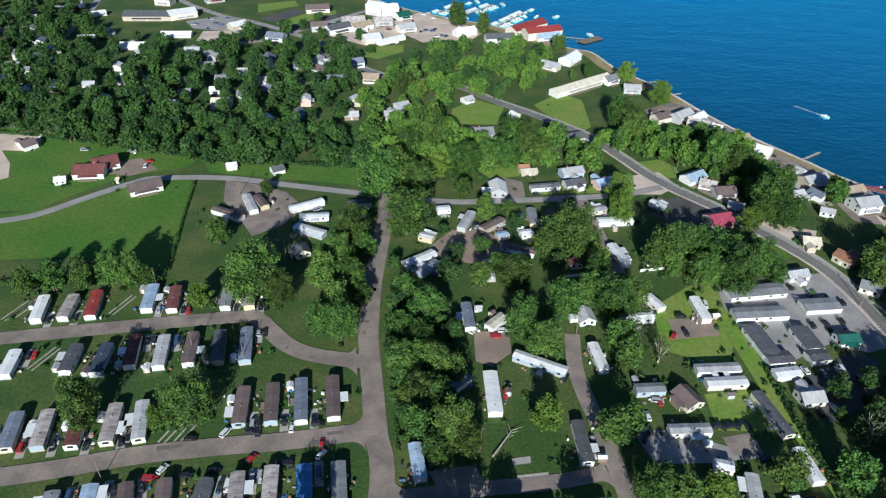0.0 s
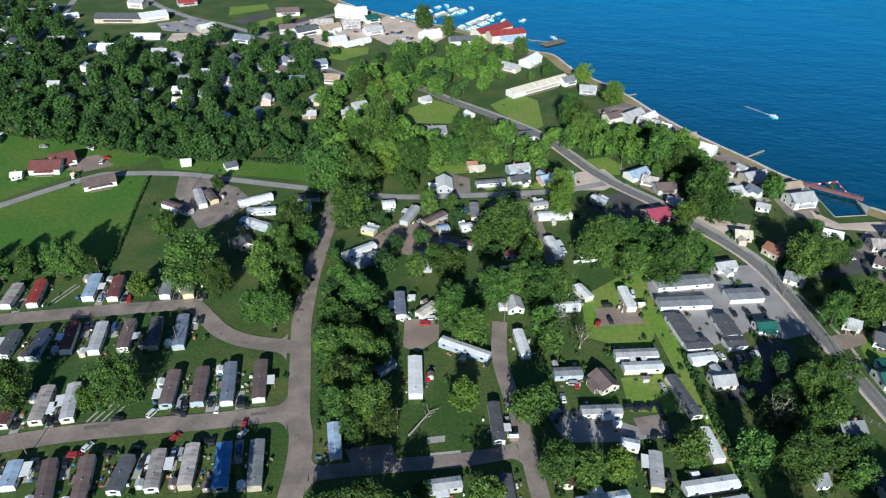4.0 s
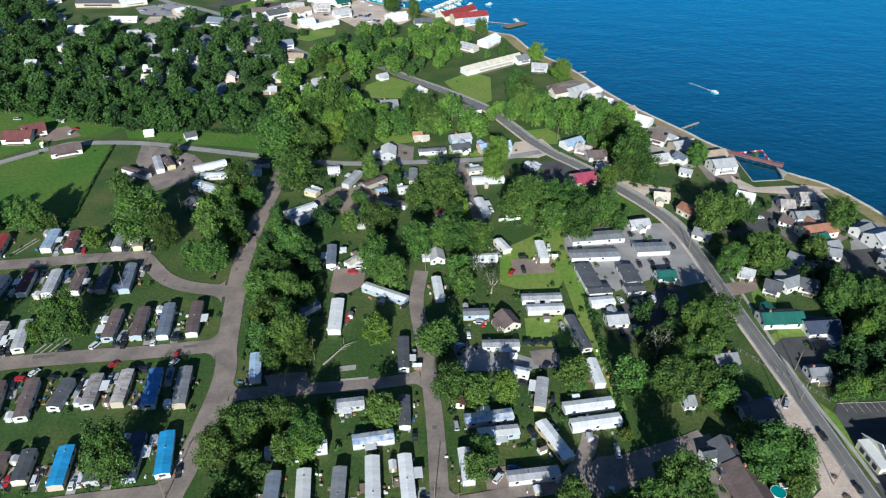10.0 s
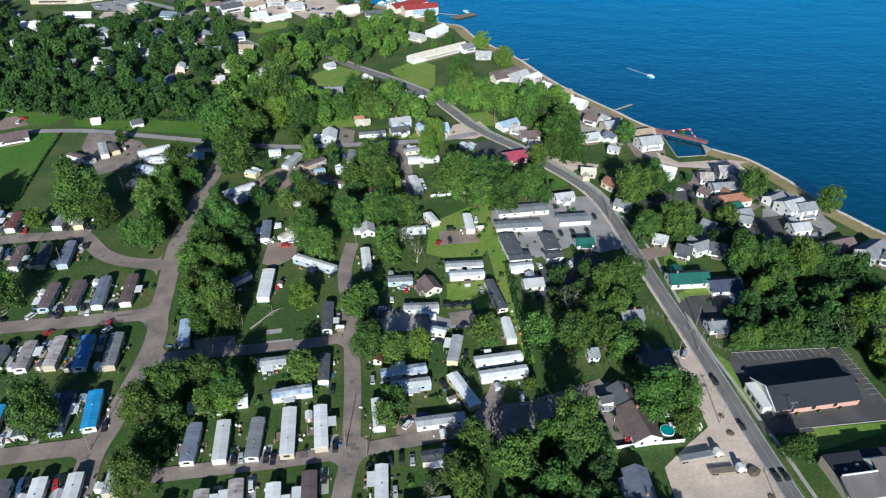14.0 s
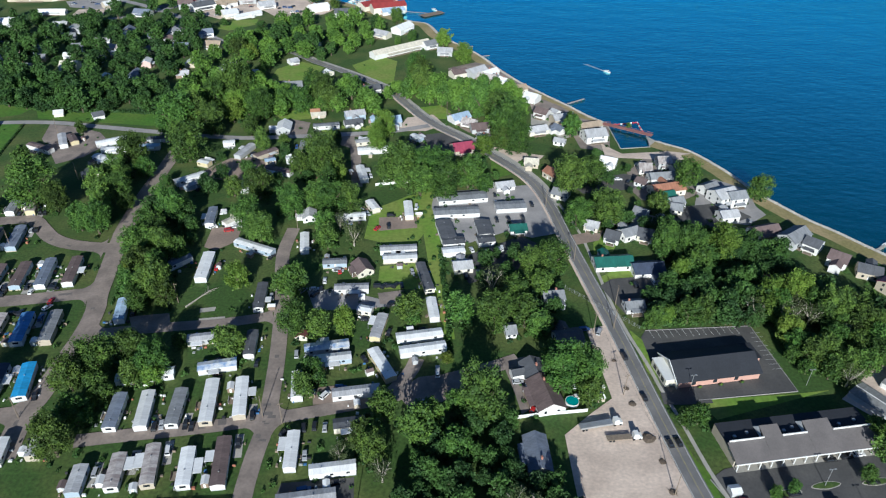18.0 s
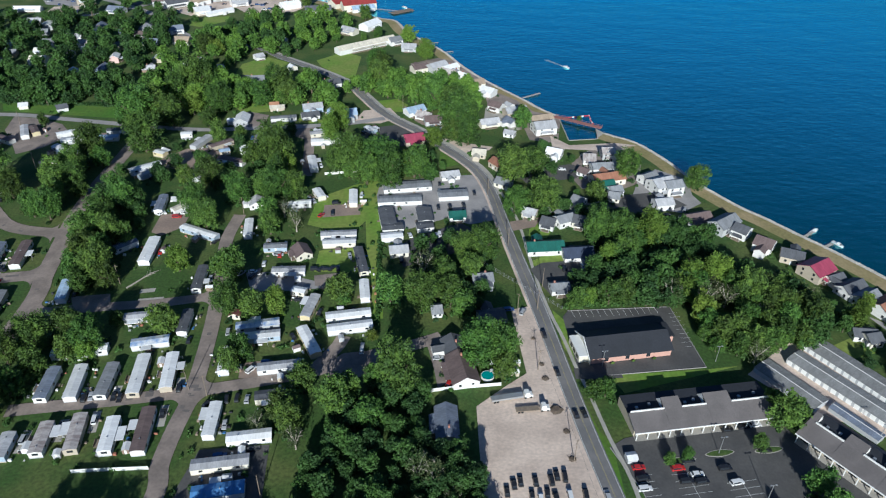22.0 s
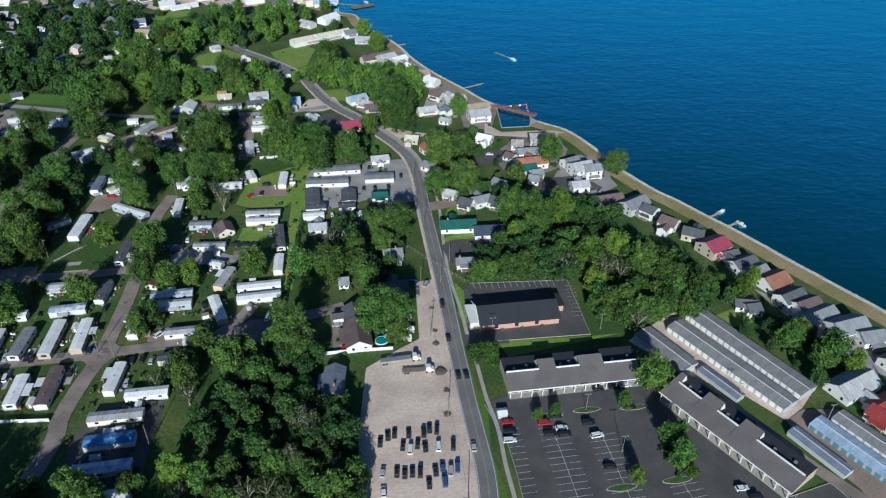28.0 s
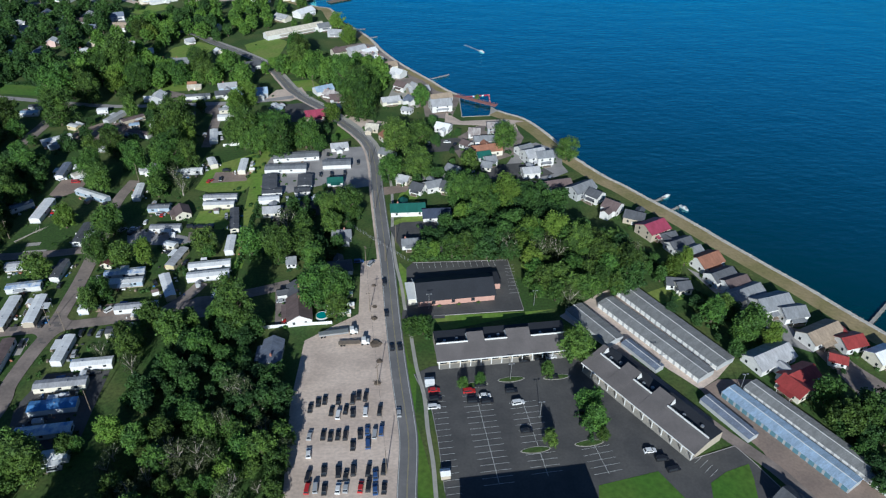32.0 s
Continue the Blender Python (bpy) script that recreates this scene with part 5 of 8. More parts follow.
CARS["road_cars"] = [(206.1, 130.3, 'dark'), (208.6, 107.7, 'dark'), (212.4, 85.5, 'dark'), (215.6, 85.9, 'dark'), (217.1, 49.6, 'silver')]
CARS["far_cars"] = [(-175.3, 369.1, 'red'), (-175.6, 363.4, 'white'), (-188.1, 380.9, 'white'), (-190.8, 380.8, 'silver'), (-219.2, 381.4, 'silver'), (-253.5, 399.0, 'white'), (-35.4, 632.9, 'dark'), (-24.9, 627.2, 'dark'), (-12.4, 634.8, 'dark'), (-2.0, 616.4, 'dark'), (-4.3, 603.9, 'dark'), (-48.9, 643.4, 'dark')]
POLES = [(-100.1, 208.7), (-172.9, 244.0), (-129.3, 250.0), (-112.8, 333.7), (49.3, 299.3), (-111.2, 146.1), (-78.2, 203.6), (-71.8, 247.5), (15.0, 163.1), (137.0, 370.2), (209.8, 164.3), (205.5, 147.7), (201.2, 109.1), (208.2, 63.9), (214.2, 22.4), (196.3, 144.9), (196.7, 198.4), (189.5, 249.3), (65.6, 96.8), (57.6, 225.6), (73.3, 93.7), (-22.4, 95.8), (102.8, 48.9), (-75.6, 274.9), (-272.5, 415.9), (-250.3, 401.9), (-229.6, 391.8), (-188.6, 391.1)]
LAMPS = [(274.7, 114.8), (320.9, 74.3), (350.5, 63.8), (260.3, 67.9), (269.7, 48.1), (227.4, 111.4)]
SPINES = [(246.3, 59.2), (252.6, 18.3), (264.1, 55.9), (269.6, 21.9), (287.4, 37.1), (290.7, 22.9)]
ISLANDS = [(246.0, 64.6), (260.7, 67.9), (266.5, 33.0), (286.2, 36.3), (278.9, 69.5)]
BOATS = [(362.4, 217.5), (368.9, 204.6), (268.0, 465.5), (-2.6, 670.5), (-19.2, 687.3), (56.7, 675.8), (62.8, 685.4), (68.7, 691.6), (74.9, 699.7), (81.3, 709.9), (27.6, 697.3), (36.2, 705.8), (45.0, 714.4), (54.2, 727.4), (11.1, 715.2), (19.8, 728.2), (28.6, 735.2), (84.8, 687.4), (104.2, 689.2), (128.7, 635.8)]
FLOATS = [(242.7, 360.8), (252.9, 363.1), (261.3, 365.3), (268.9, 367.5), (268.5, 359.8), (269.0, 350.4)]
FENCES = {}
FENCES["white_fence"] = [(37.6, 57.9), (45.4, 58.6), (62.9, 59.6)]
FENCES["board_fence"] = [(94.7, 271.2), (119.6, 276.0)]
FENCES["yard_fence"] = [(155.5, 96.1), (165.8, 97.9), (185.7, 100.3)]
FENCES["field_fence"] = [(-309.3, 412.2), (-286.4, 410.2), (-236.1, 403.2), (-185.6, 392.5), (-144.3, 383.4)]
FENCES["lot_fence"] = [(216.7, 147.9), (183.4, 181.6)]
FENCES["court_fence"] = [(57.9, 265.1), (77.2, 268.6)]
RUNNERS = [(-183.1, 231.0, 68), (-179.8, 233.0, 68), (-139.7, 236.6, 68), (-157.5, 202.2, 68), (-94.6, 168.3, 68), (-91.0, 164.4, 68)]
HEDGES = {}
HEDGES["ditch_hedge"] = (1.2, [(-141.5, 346.9), (-137.3, 317.5), (-132.2, 285.5), (-128.3, 262.1)])
HEDGES["field_hedge"] = (2.2, [(-214.6, 247.6), (-185.7, 250.9), (-167.0, 255.2), (-144.3, 257.0), (-127.7, 254.3)])
HEDGES["lane_hedge"] = (1.0, [(-24.3, 233.7), (-20.2, 205.8), (-16.2, 181.8), (-13.7, 160.9)])
HEDGES["bank_hedge"] = (3.2, [(218.4, 148.9), (229.8, 150.5), (246.1, 152.6), (265.4, 154.9)])
HEDGES["motel_hedge"] = (1.8, [(131.5, 205.9), (133.3, 174.9), (134.6, 146.6), (134.8, 131.0)])
HEDGES["levee_hedge"] = (1.6, [(335.1, 159.1), (342.7, 141.3), (352.3, 125.0), (365.2, 102.9)])
HEDGES["west_fence_hedge"] = (2.0, [(-304.6, 404.0), (-259.6, 400.1), (-205.3, 389.0), (-156.0, 376.7), (-136.8, 369.1)])
HEDGES["north_hedge"] = (2.5, [(-123.6, 369.8), (-83.4, 370.6), (-49.3, 366.9)])

# ---- land, river, shore ----
from mathutils import geometry

shore_line = smooth([(-1500, 2300), (-700, 1370), (-400, 1050), (-250, 910)] + SHORE + [(437, 86), (449, 67), (466, 41), (490, 4), (530, -58), (600, -180), (740, -440), (1300, -1500)], 4)
inner = sides(shore_line, -3.0)
cut_a = max(i for i, p in enumerate(shore_line) if p.y > 362)
cut_b = min(i for i, p in enumerate(shore_line) if p.y < 341)
BASIN = [(246.5, 355.0), (247.5, 323.5), (266.5, 326.5), (269.0, 341.5)]
land = [(p.x, p.y) for p in inner[: cut_a + 1]] + BASIN + [(p.x, p.y) for p in inner[cut_b:]]
border = [Vector(p) for p in land + [(1300, -4000), (-4500, -4000), (-4500, 4200), (-2000, 3800)]]
gv, ge, gf, *rest = geometry.delaunay_2d_cdt(border, [], [list(range(len(border)))], 1, 1e-4)
gf = [f if (gv[f[1]] - gv[f[0]]).cross(gv[f[2]] - gv[f[0]]) > 0 else f[::-1] for f in gf]
setting("ground", Shape().add([(p.x, p.y, 0) for p in gv], gf), GRASS, "green grassy ground of the riverside town", "ground")
setting("water", Shape().add([(-4600, -4500, -1.3), (4900, -4500, -1.3), (4900, 4900, -1.3), (-4600, 4900, -1.3)], [(0, 1, 2, 3)]), water_mat, "wide blue river with fine ripples", "water")
for k, line in enumerate((shore_line[: cut_a + 1], shore_line[cut_b:])):
    setting("embankment_" + str(k + 1), strip(line, 1.6, -3.0, -1.9, 0.004), RIPRAP, "pale stone slope at the river's edge", "embankment")
    setting("levee_" + str(k + 1), strip(line, -2.9, -13.0, 0.055), DRY, "dry tan grass strip along the river bank", "grass strip")
    setting("stone_cap_" + str(k + 1), strip(line, -1.6, -4.0, 0.13), STONECAP, "pale broken-stone crest along the river", "stone crest")
quay = Shape()
rim = [(p.x, p.y) for p in inner[cut_a : cut_a + 1]] + BASIN + [(p.x, p.y) for p in inner[cut_b : cut_b + 1]]
for (x0, y0), (x1, y1) in zip(rim, rim[1:]):
    d = Vector((x1 - x0, y1 - y0, 0)).normalized()
    q = Vector((-d.y, d.x, 0)) * 0.6
    quay.add([(x0, y0, -2), (x1, y1, -2), (x1, y1, 0.25), (x0, y0, 0.25), (x0 - q.x, y0 - q.y, -2), (x1 - q.x, y1 - q.y, -2), (x1 - q.x, y1 - q.y, 0.25), (x0 - q.x, y0 - q.y, 0.25)],
             [(0, 1, 2, 3), (7, 6, 5, 4), (3, 2, 6, 7), (0, 3, 7, 4), (1, 5, 6, 2)])
setting("quay_wall", quay, CONCRETE, "pale concrete wall round the boat basin", "quay wall")

# ---- streets, lots, lawns ----
# lawns given the colour brightened for full sun
SUNNY = ("town_lawn", "far_strip", "far_park", "plaza_lawn", "motel_strip", "yard_lawn", "school_lawn", "bluff_lawn", "court_lawn", "corner_yard", "bank_yard", "green_yard", "east_yard", "bend_garden", "corner_green", "court_green", "camp_lawn", "north_verge")
for i, (name, pts) in enumerate(LAWNS.items()):
    sheet("lawn_" + name, pts, 0.188 if name in ("corner_lawn", "lot_wedge") else 0.010 + 0.0022 * i, YARD if name in SUNNY else LAWN, "sunny yellow-green lawn" if name in SUNNY else "mown bright green lawn", "lawn")
# ASPHALT also colours in the shade by the shore road, bend and motel
LOT_MAT = {"gravel_lot": GRAVEL, "parking_lot": ASPHALT, "bank_lot": ASPHALT, "motel_lot": PALEASPH, "bluff_paving": CONCRETE, "corner_lot": GRAVEL, "house_drive": LANE, "marina_lot": GRAVEL, "shop_lot": ASPHALT, "shop_lot_low": ASPHALT,
           "town_plaza": GRAVEL, "town_forecourt": PALEASPH, "town_gravel": GRAVEL, "storage_yard": GRAVEL, "storage_yard_south": DIRT, "south_drive": LANE, "cross_yard": PALEASPH, "lane_yard": LANE, "garden_drive": PALEASPH, "shore_yard_core": LANE, "shore_yard_duplex": PALEASPH, "shade_yard": PALEASPH, "car_yard": LANE, "east_yard_paved": LANE, "shore_paving": ASPHALT, "shore_paving_east": ASPHALT, "ramp_lot": GRAVEL, "ball_infield": GRAVEL, "field_drive": GRAVEL, "old_pad": CONCRETE, "old_pad_low": CONCRETE, "shore_paving_mid": PALEASPH, "shore_yard_north": LANE, "shore_yard_far": LANE, "shore_yard_mid": GRAVEL, "shore_yard_east": PALEASPH, "road_yard": ASPHALT, "trailer_yard": ASPHALT, "green_house_drive": ASPHALT, "motel_yard": ASPHALT, "west_gravel": LANE, "house_apron": LANE, "road_apron": GRAVEL, "court_street": LANE, "north_drive": LANE}
LOT_LABEL = {GRAVEL.name: "pale beige gravel lot", ASPHALT.name: "dark asphalt parking lot or shade-coloured yard", LANE.name: "worn pinkish grey paved yard", DIRT.name: "bare brown dirt yard", DRY.name: "dry tan grass yard", CONCRETE.name: "old bare concrete pad", PALEASPH.name: "pale grey asphalt yard"}
for i, (name, pts) in enumerate(LOTS.items()):
    m = LOT_MAT.get(name, DIRT)
    sheet(name, pts, 0.060 + 0.0025 * i, m, LOT_LABEL[m.name], "lot")
for i, (name, (w, pts)) in enumerate(ROADS.items()):
    line = smooth(pts + [(243, -100), (262, -200), (300, -420)] if name == "main_road" else pts)
    m = ROADTOP if name == "main_road" else ASPHALT if name == "plaza_drive" else PALEASPH if name in ("north_street", "far_street", "far_avenue", "far_cross_street") else LANE
    z = 0.190 + 0.004 * i
    setting(name, strip(line, w / 2, -w / 2, z), m, "grey two-lane asphalt road" if name == "main_road" else "worn pinkish grey lane", "road")
    if name == "main_road":
        walk_line = smooth([(152, 338), (169, 316), (183, 295), (192.5, 275), (198.2, 250), (204.0, 223), (206.2, 194), (207.9, 169.4), (210.5, 147.7), (214.5, 127), (216.6, 112), (219.6, 96), (222.9, 74.3), (226.4, 58.3), (228.0, 42.1), (230.2, 26.4), (231.6, 10), (235, -12)])
        setting("sidewalk", strip(walk_line, 0.75, -0.75, 0.16), CONCRETE, "pale concrete sidewalk beside the road", "pavement")
        setting("road_shoulder", strip([p for p in line if p.y < 420], -w / 2 + 0.3, -w / 2 - 1.3, z - 0.02), GRAVEL, "pale gravel shoulder of the road", "road")
        setting("road_shoulder_north", strip([p for p in line if 250 < p.y < 560], w / 2 + 2.2, w / 2 - 0.3, z - 0.02), CONCRETE, "pale concrete edge of the road", "road")
        for k, off in enumerate((w / 2 - 0.5, -w / 2 + 0.4)):
            setting("road_line_" + str(k + 1), strip(line, off, off - 0.16, z + 0.02), PAINT_W, "white painted edge line", "road marking")
        setting("road_line_3", strip(line, 0.17, 0.07, z + 0.02), PAINT_Y, "yellow painted centre line", "road marking")
        setting("road_line_4", strip(line, -0.07, -0.17, z + 0.02), PAINT_Y, "yellow painted centre line", "road marking")

# repair patches on the lanes
prng = random.Random(31)
PATCH = mat("asphalt_patch", (0.17, 0.15, 0.14), 0.95, 0.12, 0.3, 1.5)
for name, n in (("west_street", 9), ("middle_street", 8), ("row_street_one", 5), ("row_street_two", 5), ("lower_street", 3)):
    w, pts = ROADS[name]
    line = smooth(pts)
    top = 0.190 + 0.004 * list(ROADS).index(name)
    for _ in range(n):
        i = prng.randrange(2, len(line) - 3)
        a, b = line[i], line[i].lerp(line[i + 1], prng.uniform(0.5, 1.0))
        o = prng.uniform(-0.25, 0.25) * w
        e = prng.uniform(0.5, 1.5)
        setting("road_patch", strip([a, b], o + e, o - e, top + 0.006), PATCH, "darker asphalt repair patch in the lane", "road patch")

# rounded corners where the lanes meet
JUNCTIONS = [((-29.6, 205.1), (0.15, -0.99), (-1.0, 0.06), 4.25, 4), ((-22.6, 170.2), (0.16, -0.99), (-0.98, -0.19), 4.25, 4), ((-20.4, 98.4), (0.05, -1.0), (-0.98, -0.17), 4.25, 3.75), ((-18.0, 141.2), (0.05, -1.0), (0.98, 0.17), 4.25, 3),
             ((62.0, 155.6), (0.14, -0.99), (-0.97, -0.25), 3.25, 3), ((67.2, 95.8), (0.05, -1.0), (0.97, 0.23), 3.25, 3), ((67.2, 95.8), (0.05, -1.0), (-0.98, -0.18), 3.25, 3), ((-31.8, 335.4), (0.98, -0.15), (0.05, -1.0), 2.75, 4.25)]
for (jx, jy), along, off, wa, wb in JUNCTIONS:
    for sg in (-1, 1):
        a, b, r = Vector(along) * sg, Vector(off), 6.0
        p = Vector((jx, jy)) + b * (wa - 0.3) + a * (wb - 0.3)
        arc = [p + (a + b) * r - b * r * math.cos(t) - a * r * math.sin(t) for t in [math.pi / 12 * i for i in range(7)]]
        sheet("lane_corner", [(q.x, q.y) for q in [p] + arc], 0.184, LANE, "worn pinkish grey rounded lane corner", "road")

# ---- mobile homes ----
ROOF_WORD = {"slate": "dark grey", "lightgrey": "light grey", "bluegrey": "blue-grey", "darkred": "dark red", "paleblue": "pale blue", "brightblue": "bright blue", "patchblue": "white and blue patched",
             "mottled": "weathered mottled", "navy": "navy blue", "zinc": "dull grey metal", "rust": "rusty red-brown"}
rng = random.Random(7)


def mobile_home(x, y, a, L, W, roof, group):
    wall = "white" if group == "motel" else rng.choice(["white"] * 8 + ["cream", "cream", "tan", "grey", "blue", "yellow"])
    word = ROOF_WORD.get(roof, roof)
    h = thing("mobile_home", at(x, y, a), f"single-wide mobile home with {word} roof, {wall} siding", "mobile home", group.replace("_", " ") + " of mobile homes")
    z1, zr = 2.85, 3.3
    part("wall", Shape().gable(L, W, 0.55, z1, zr), wall_mat(wall), h)
    part("skirting", Shape().box(-L / 2 + 0.05, L / 2 - 0.05, -W / 2 + 0.05, W / 2 - 0.05, 0, 0.57), wall_mat("grey" if wall == "white" else "tan"), h)
    part("roof", Shape().roof(L, W, z1, zr, 0.16, 0.1), roof_mat(roof), h, f"{word} metal roof")
    for s in (-1, 1):
        n = max(2, int(L / 5))
        for k in range(n):
            if rng.random() < 0.38:
                continue
            c = (k + 0.5) / n * L - L / 2 + rng.uniform(-0.5, 0.5)
            y0 = s * (W / 2 + 0.02)
            part("window", Shape().box(c - 0.6, c + 0.6, y0 - 0.05, y0 + 0.05, 1.5, 2.4), GLASS, h)
    for s in (-1, 1) if y < 190 and rng.random() < 0.3 else ():
        x0 = s * (L / 2 + 0.02)
        part("window", Shape().box(x0 - 0.05, x0 + 0.05, -W * 0.22, W * 0.22, 1.5, 2.45), GLASS, h)
    s, c = rng.choice((-1, 1)), rng.uniform(-0.15, 0.25) * L
    part("door", Shape().box(c - 0.45, c + 0.45, s * (W / 2 + 0.03) - 0.05, s * (W / 2 + 0.03) + 0.05, 0.6, 2.6), TRIM, h, "white door")
    st = Shape()
    for k in range(3):
        y0, y1 = sorted((s * (W / 2 + 0.05), s * (W / 2 + 1.5 - 0.4 * k)))
        st.box(c - 0.7, c + 0.7, y0, y1, 0.2 * k, 0.2 * k + 0.2)
    part("doorstep", st, WOOD, h)
    vx = rng.uniform(-0.4, 0.4) * L
    part("roof_vent", Shape().box(vx - 0.2, vx + 0.2, -0.2, 0.2, zr + 0.05, zr + 0.38), METAL, h)
    return h


for group, rows in HOMES.items():
    for row in rows:
        mobile_home(*row, group)


# ---- houses ----
def house(x, y, a, L, W, eave, roof, group):
    zr = eave + min(W * 0.27, 3.0)
    eave -= 0.3
    zr -= 0.3
    wall = rng.choice(["white"] * 6 + ["cream", "cream", "tan", "grey"] if "shore" in group or "inland" in group or "far" in group else ["white"] * 2 + ["cream", "tan", "tan", "grey", "grey", "blue", "brown", "pink"])
    word = ROOF_WORD.get(roof, roof)
    h = thing("house", at(x, y, a), f"{'two-storey' if eave > 4.3 else 'single-storey'} house with {word} gable roof and {wall} walls", "house", group.replace("_", " "))
    part("wall", Shape().gable(L, W, 0, eave, zr), wall_mat(wall), h)
    part("roof", Shape().roof(L, W, eave, zr, 0.4, 0.16), roof_mat(roof), h, f"{word} roof")
    storeys = (1.0, 3.6) if eave > 4.3 else (1.1,)
    for z in storeys if y < 345 else ():
        for s in (-1, 1):
            n = max(2, int(L / 5.5)) if y < 380 else 1
            for k in range(n):
                c = (k + 0.5) / n * L - L / 2
                y0 = s * (W / 2 + 0.02)
                part("window", Shape().box(c - 0.55, c + 0.55, y0 - 0.05, y0 + 0.05, z, z + 1.3), GLASS, h)
            x0 = s * (L / 2 + 0.02)
            for c in (-W * 0.24, W * 0.24) if y < 420 else (0,):
                part("window", Shape().box(x0 - 0.05, x0 + 0.05, c - 0.5, c + 0.5, z, z + 1.3), GLASS, h)
    part("door", Shape().box(-0.5, 0.5, -W / 2 - 0.09, -W / 2 + 0.02, 0, 2.1), TRIM, h, "white door")
    if 8 < L and W < 11.5 and rng.random() < 0.45:
        s, wx = rng.choice((-1, 1)), rng.uniform(-0.2, 0.2) * L
        wl = W * 0.55
        wing = part("wing", Shape().add([(y + wx, s * (W / 2 + wl / 2 - 0.3 + x), z) for x, y, z in Shape().gable(wl, W * 0.5, 0, eave * 0.92, eave * 0.92 + W * 0.13).v], Shape().gable(1, 1, 0, 1, 2).f), wall_mat(wall), h)
        part("wing_roof", Shape().add([(y + wx, s * (W / 2 + wl / 2 - 0.3 + x), z) for x, y, z in Shape().roof(wl, W * 0.5, eave * 0.92, eave * 0.92 + W * 0.13, 0.3, 0.14).v], Shape().roof(1, 1, 1, 2).f), roof_mat(roof), wing)
    elif L > 7:
        po = part("porch", Shape().box(-L * 0.3, L * 0.3, -W / 2 - 2.2, -W / 2, 0, 0.35), WOOD, h)
        part("porch_roof", Shape().add([(-L * 0.3, -W / 2 - 2.4, 2.5), (L * 0.3, -W / 2 - 2.4, 2.5), (L * 0.3, -W / 2, 3.0), (-L * 0.3, -W / 2, 3.0), (-L * 0.3, -W / 2 - 2.4, 2.62), (L * 0.3, -W / 2 - 2.4, 2.62), (L * 0.3, -W / 2, 3.12), (-L * 0.3, -W / 2, 3.12)],
                                       [(3, 2, 1, 0), (4, 5, 6, 7), (0, 1, 5, 4), (1, 2, 6, 5), (2, 3, 7, 6), (3, 0, 4, 7)]), roof_mat(roof), po)
        for px in (-L * 0.28, L * 0.28) if y < 330 else ():
            part("porch_post", Shape().box(px - 0.08, px + 0.08, -W / 2 - 2.15, -W / 2 - 2.0, 0.35, 2.55), TRIM, po)
    if y < 460 and "shore" not in group and rng.random() < 0.4:
        cx = rng.uniform(-0.3, 0.3) * L
        part("chimney", Shape().box(cx - 0.4, cx + 0.4, 0.2, 0.9, zr - 0.6, zr + 1.0), wall_mat("brick"), h)
    return h


for group, rows in HOUSES.items():
    for row in rows:
        house(*row, group)


# ---- trees ----
def crown_mesh(name, seed, n, leaf, material, thin=False):
    """A crown about 10 m wide: small leaf sprays on uneven boughs round hidden light-blocking balls."""
    r = np.random.default_rng(seed)
    k, solid = 64, 14
    a, z = r.uniform(0, 2 * math.pi, k), r.beta(1.15, 1.25, k)
    wide = 3.75 * np.sqrt(np.clip(1 - (1.75 * z - 0.72) ** 2 / 1.25, 0.05, 1)) * (1 + 0.16 * np.sin(2 * a + r.uniform(0, 6)) + 0.12 * np.sin(3 * a + r.uniform(0, 6)))
    reach = r.uniform(0.55, 1.02, k)
    lobes = np.stack([wide * reach * np.cos(a), wide * reach * np.sin(a), 1.9 + 9.2 * z], 1)
    rad = r.uniform(0.55, 1.35, k)
    lobes[0], rad[0] = (0, 0, 6.2), 2.6
    lobes[1], rad[1] = (r.uniform(-0.8, 0.8), r.uniform(-0.8, 0.8), 8.6), 2.0
    lobes[2], rad[2] = (r.uniform(-1, 1), r.uniform(-1, 1), 3.9), 2.1
    lobes[:, 2] = np.maximum(lobes[:, 2], rad + 0.3)
    pick = r.choice(k, n, p=rad ** 2 / (rad ** 2).sum())
    d = r.normal(size=(n, 3))
    d[:, 2] += 0.35
    d /= np.linalg.norm(d, axis=1)[:, None]
    c = lobes[pick] + d * (rad[pick] * r.uniform(0.5, 1.34, n))[:, None] * (1, 1, 1.15)
    nrm = d * 0.55 + r.normal(size=(n, 3)) * 0.55 + (0, 0, 0.25)
    nrm /= np.linalg.norm(nrm, axis=1)[:, None]
    t = np.cross(nrm, r.normal(size=(n, 3)))
    t /= np.linalg.norm(t, axis=1)[:, None]
    b = np.cross(nrm, t)
    s = r.uniform(0.55, 1.4, (n, 1)) * leaf
    spray = np.stack([c + t * s * 1.15, c - t * s * 0.6 + b * s * 0.75, c - t * s * 0.6 - b * s * 0.75], 1).reshape(-1, 3)
    verts, faces = spray.tolist(), np.arange(3 * n).reshape(-1, 3).tolist()
    if not thin:
        ico = bmesh.new()
        bmesh.ops.create_icosphere(ico, subdivisions=1, radius=1)
        iv = np.array([v.co[:] for v in ico.verts])
        fs = [[v.index for v in f.verts] for f in ico.faces]
        ico.free()
        # unseen leaf-coloured balls added inside the boughs to block light
        for q in np.argsort(-rad)[:solid]:
            base = len(verts)
            verts += (lobes[q] + iv * rad[q] * 0.62 * r.uniform(0.8, 1.2, (len(iv), 1))).tolist()
            faces += [[i + base for i in f] for f in fs]
    me = bpy.data.meshes.new(name)
    me.from_pydata(verts, [], faces)
    me.materials.append(material)
    return me


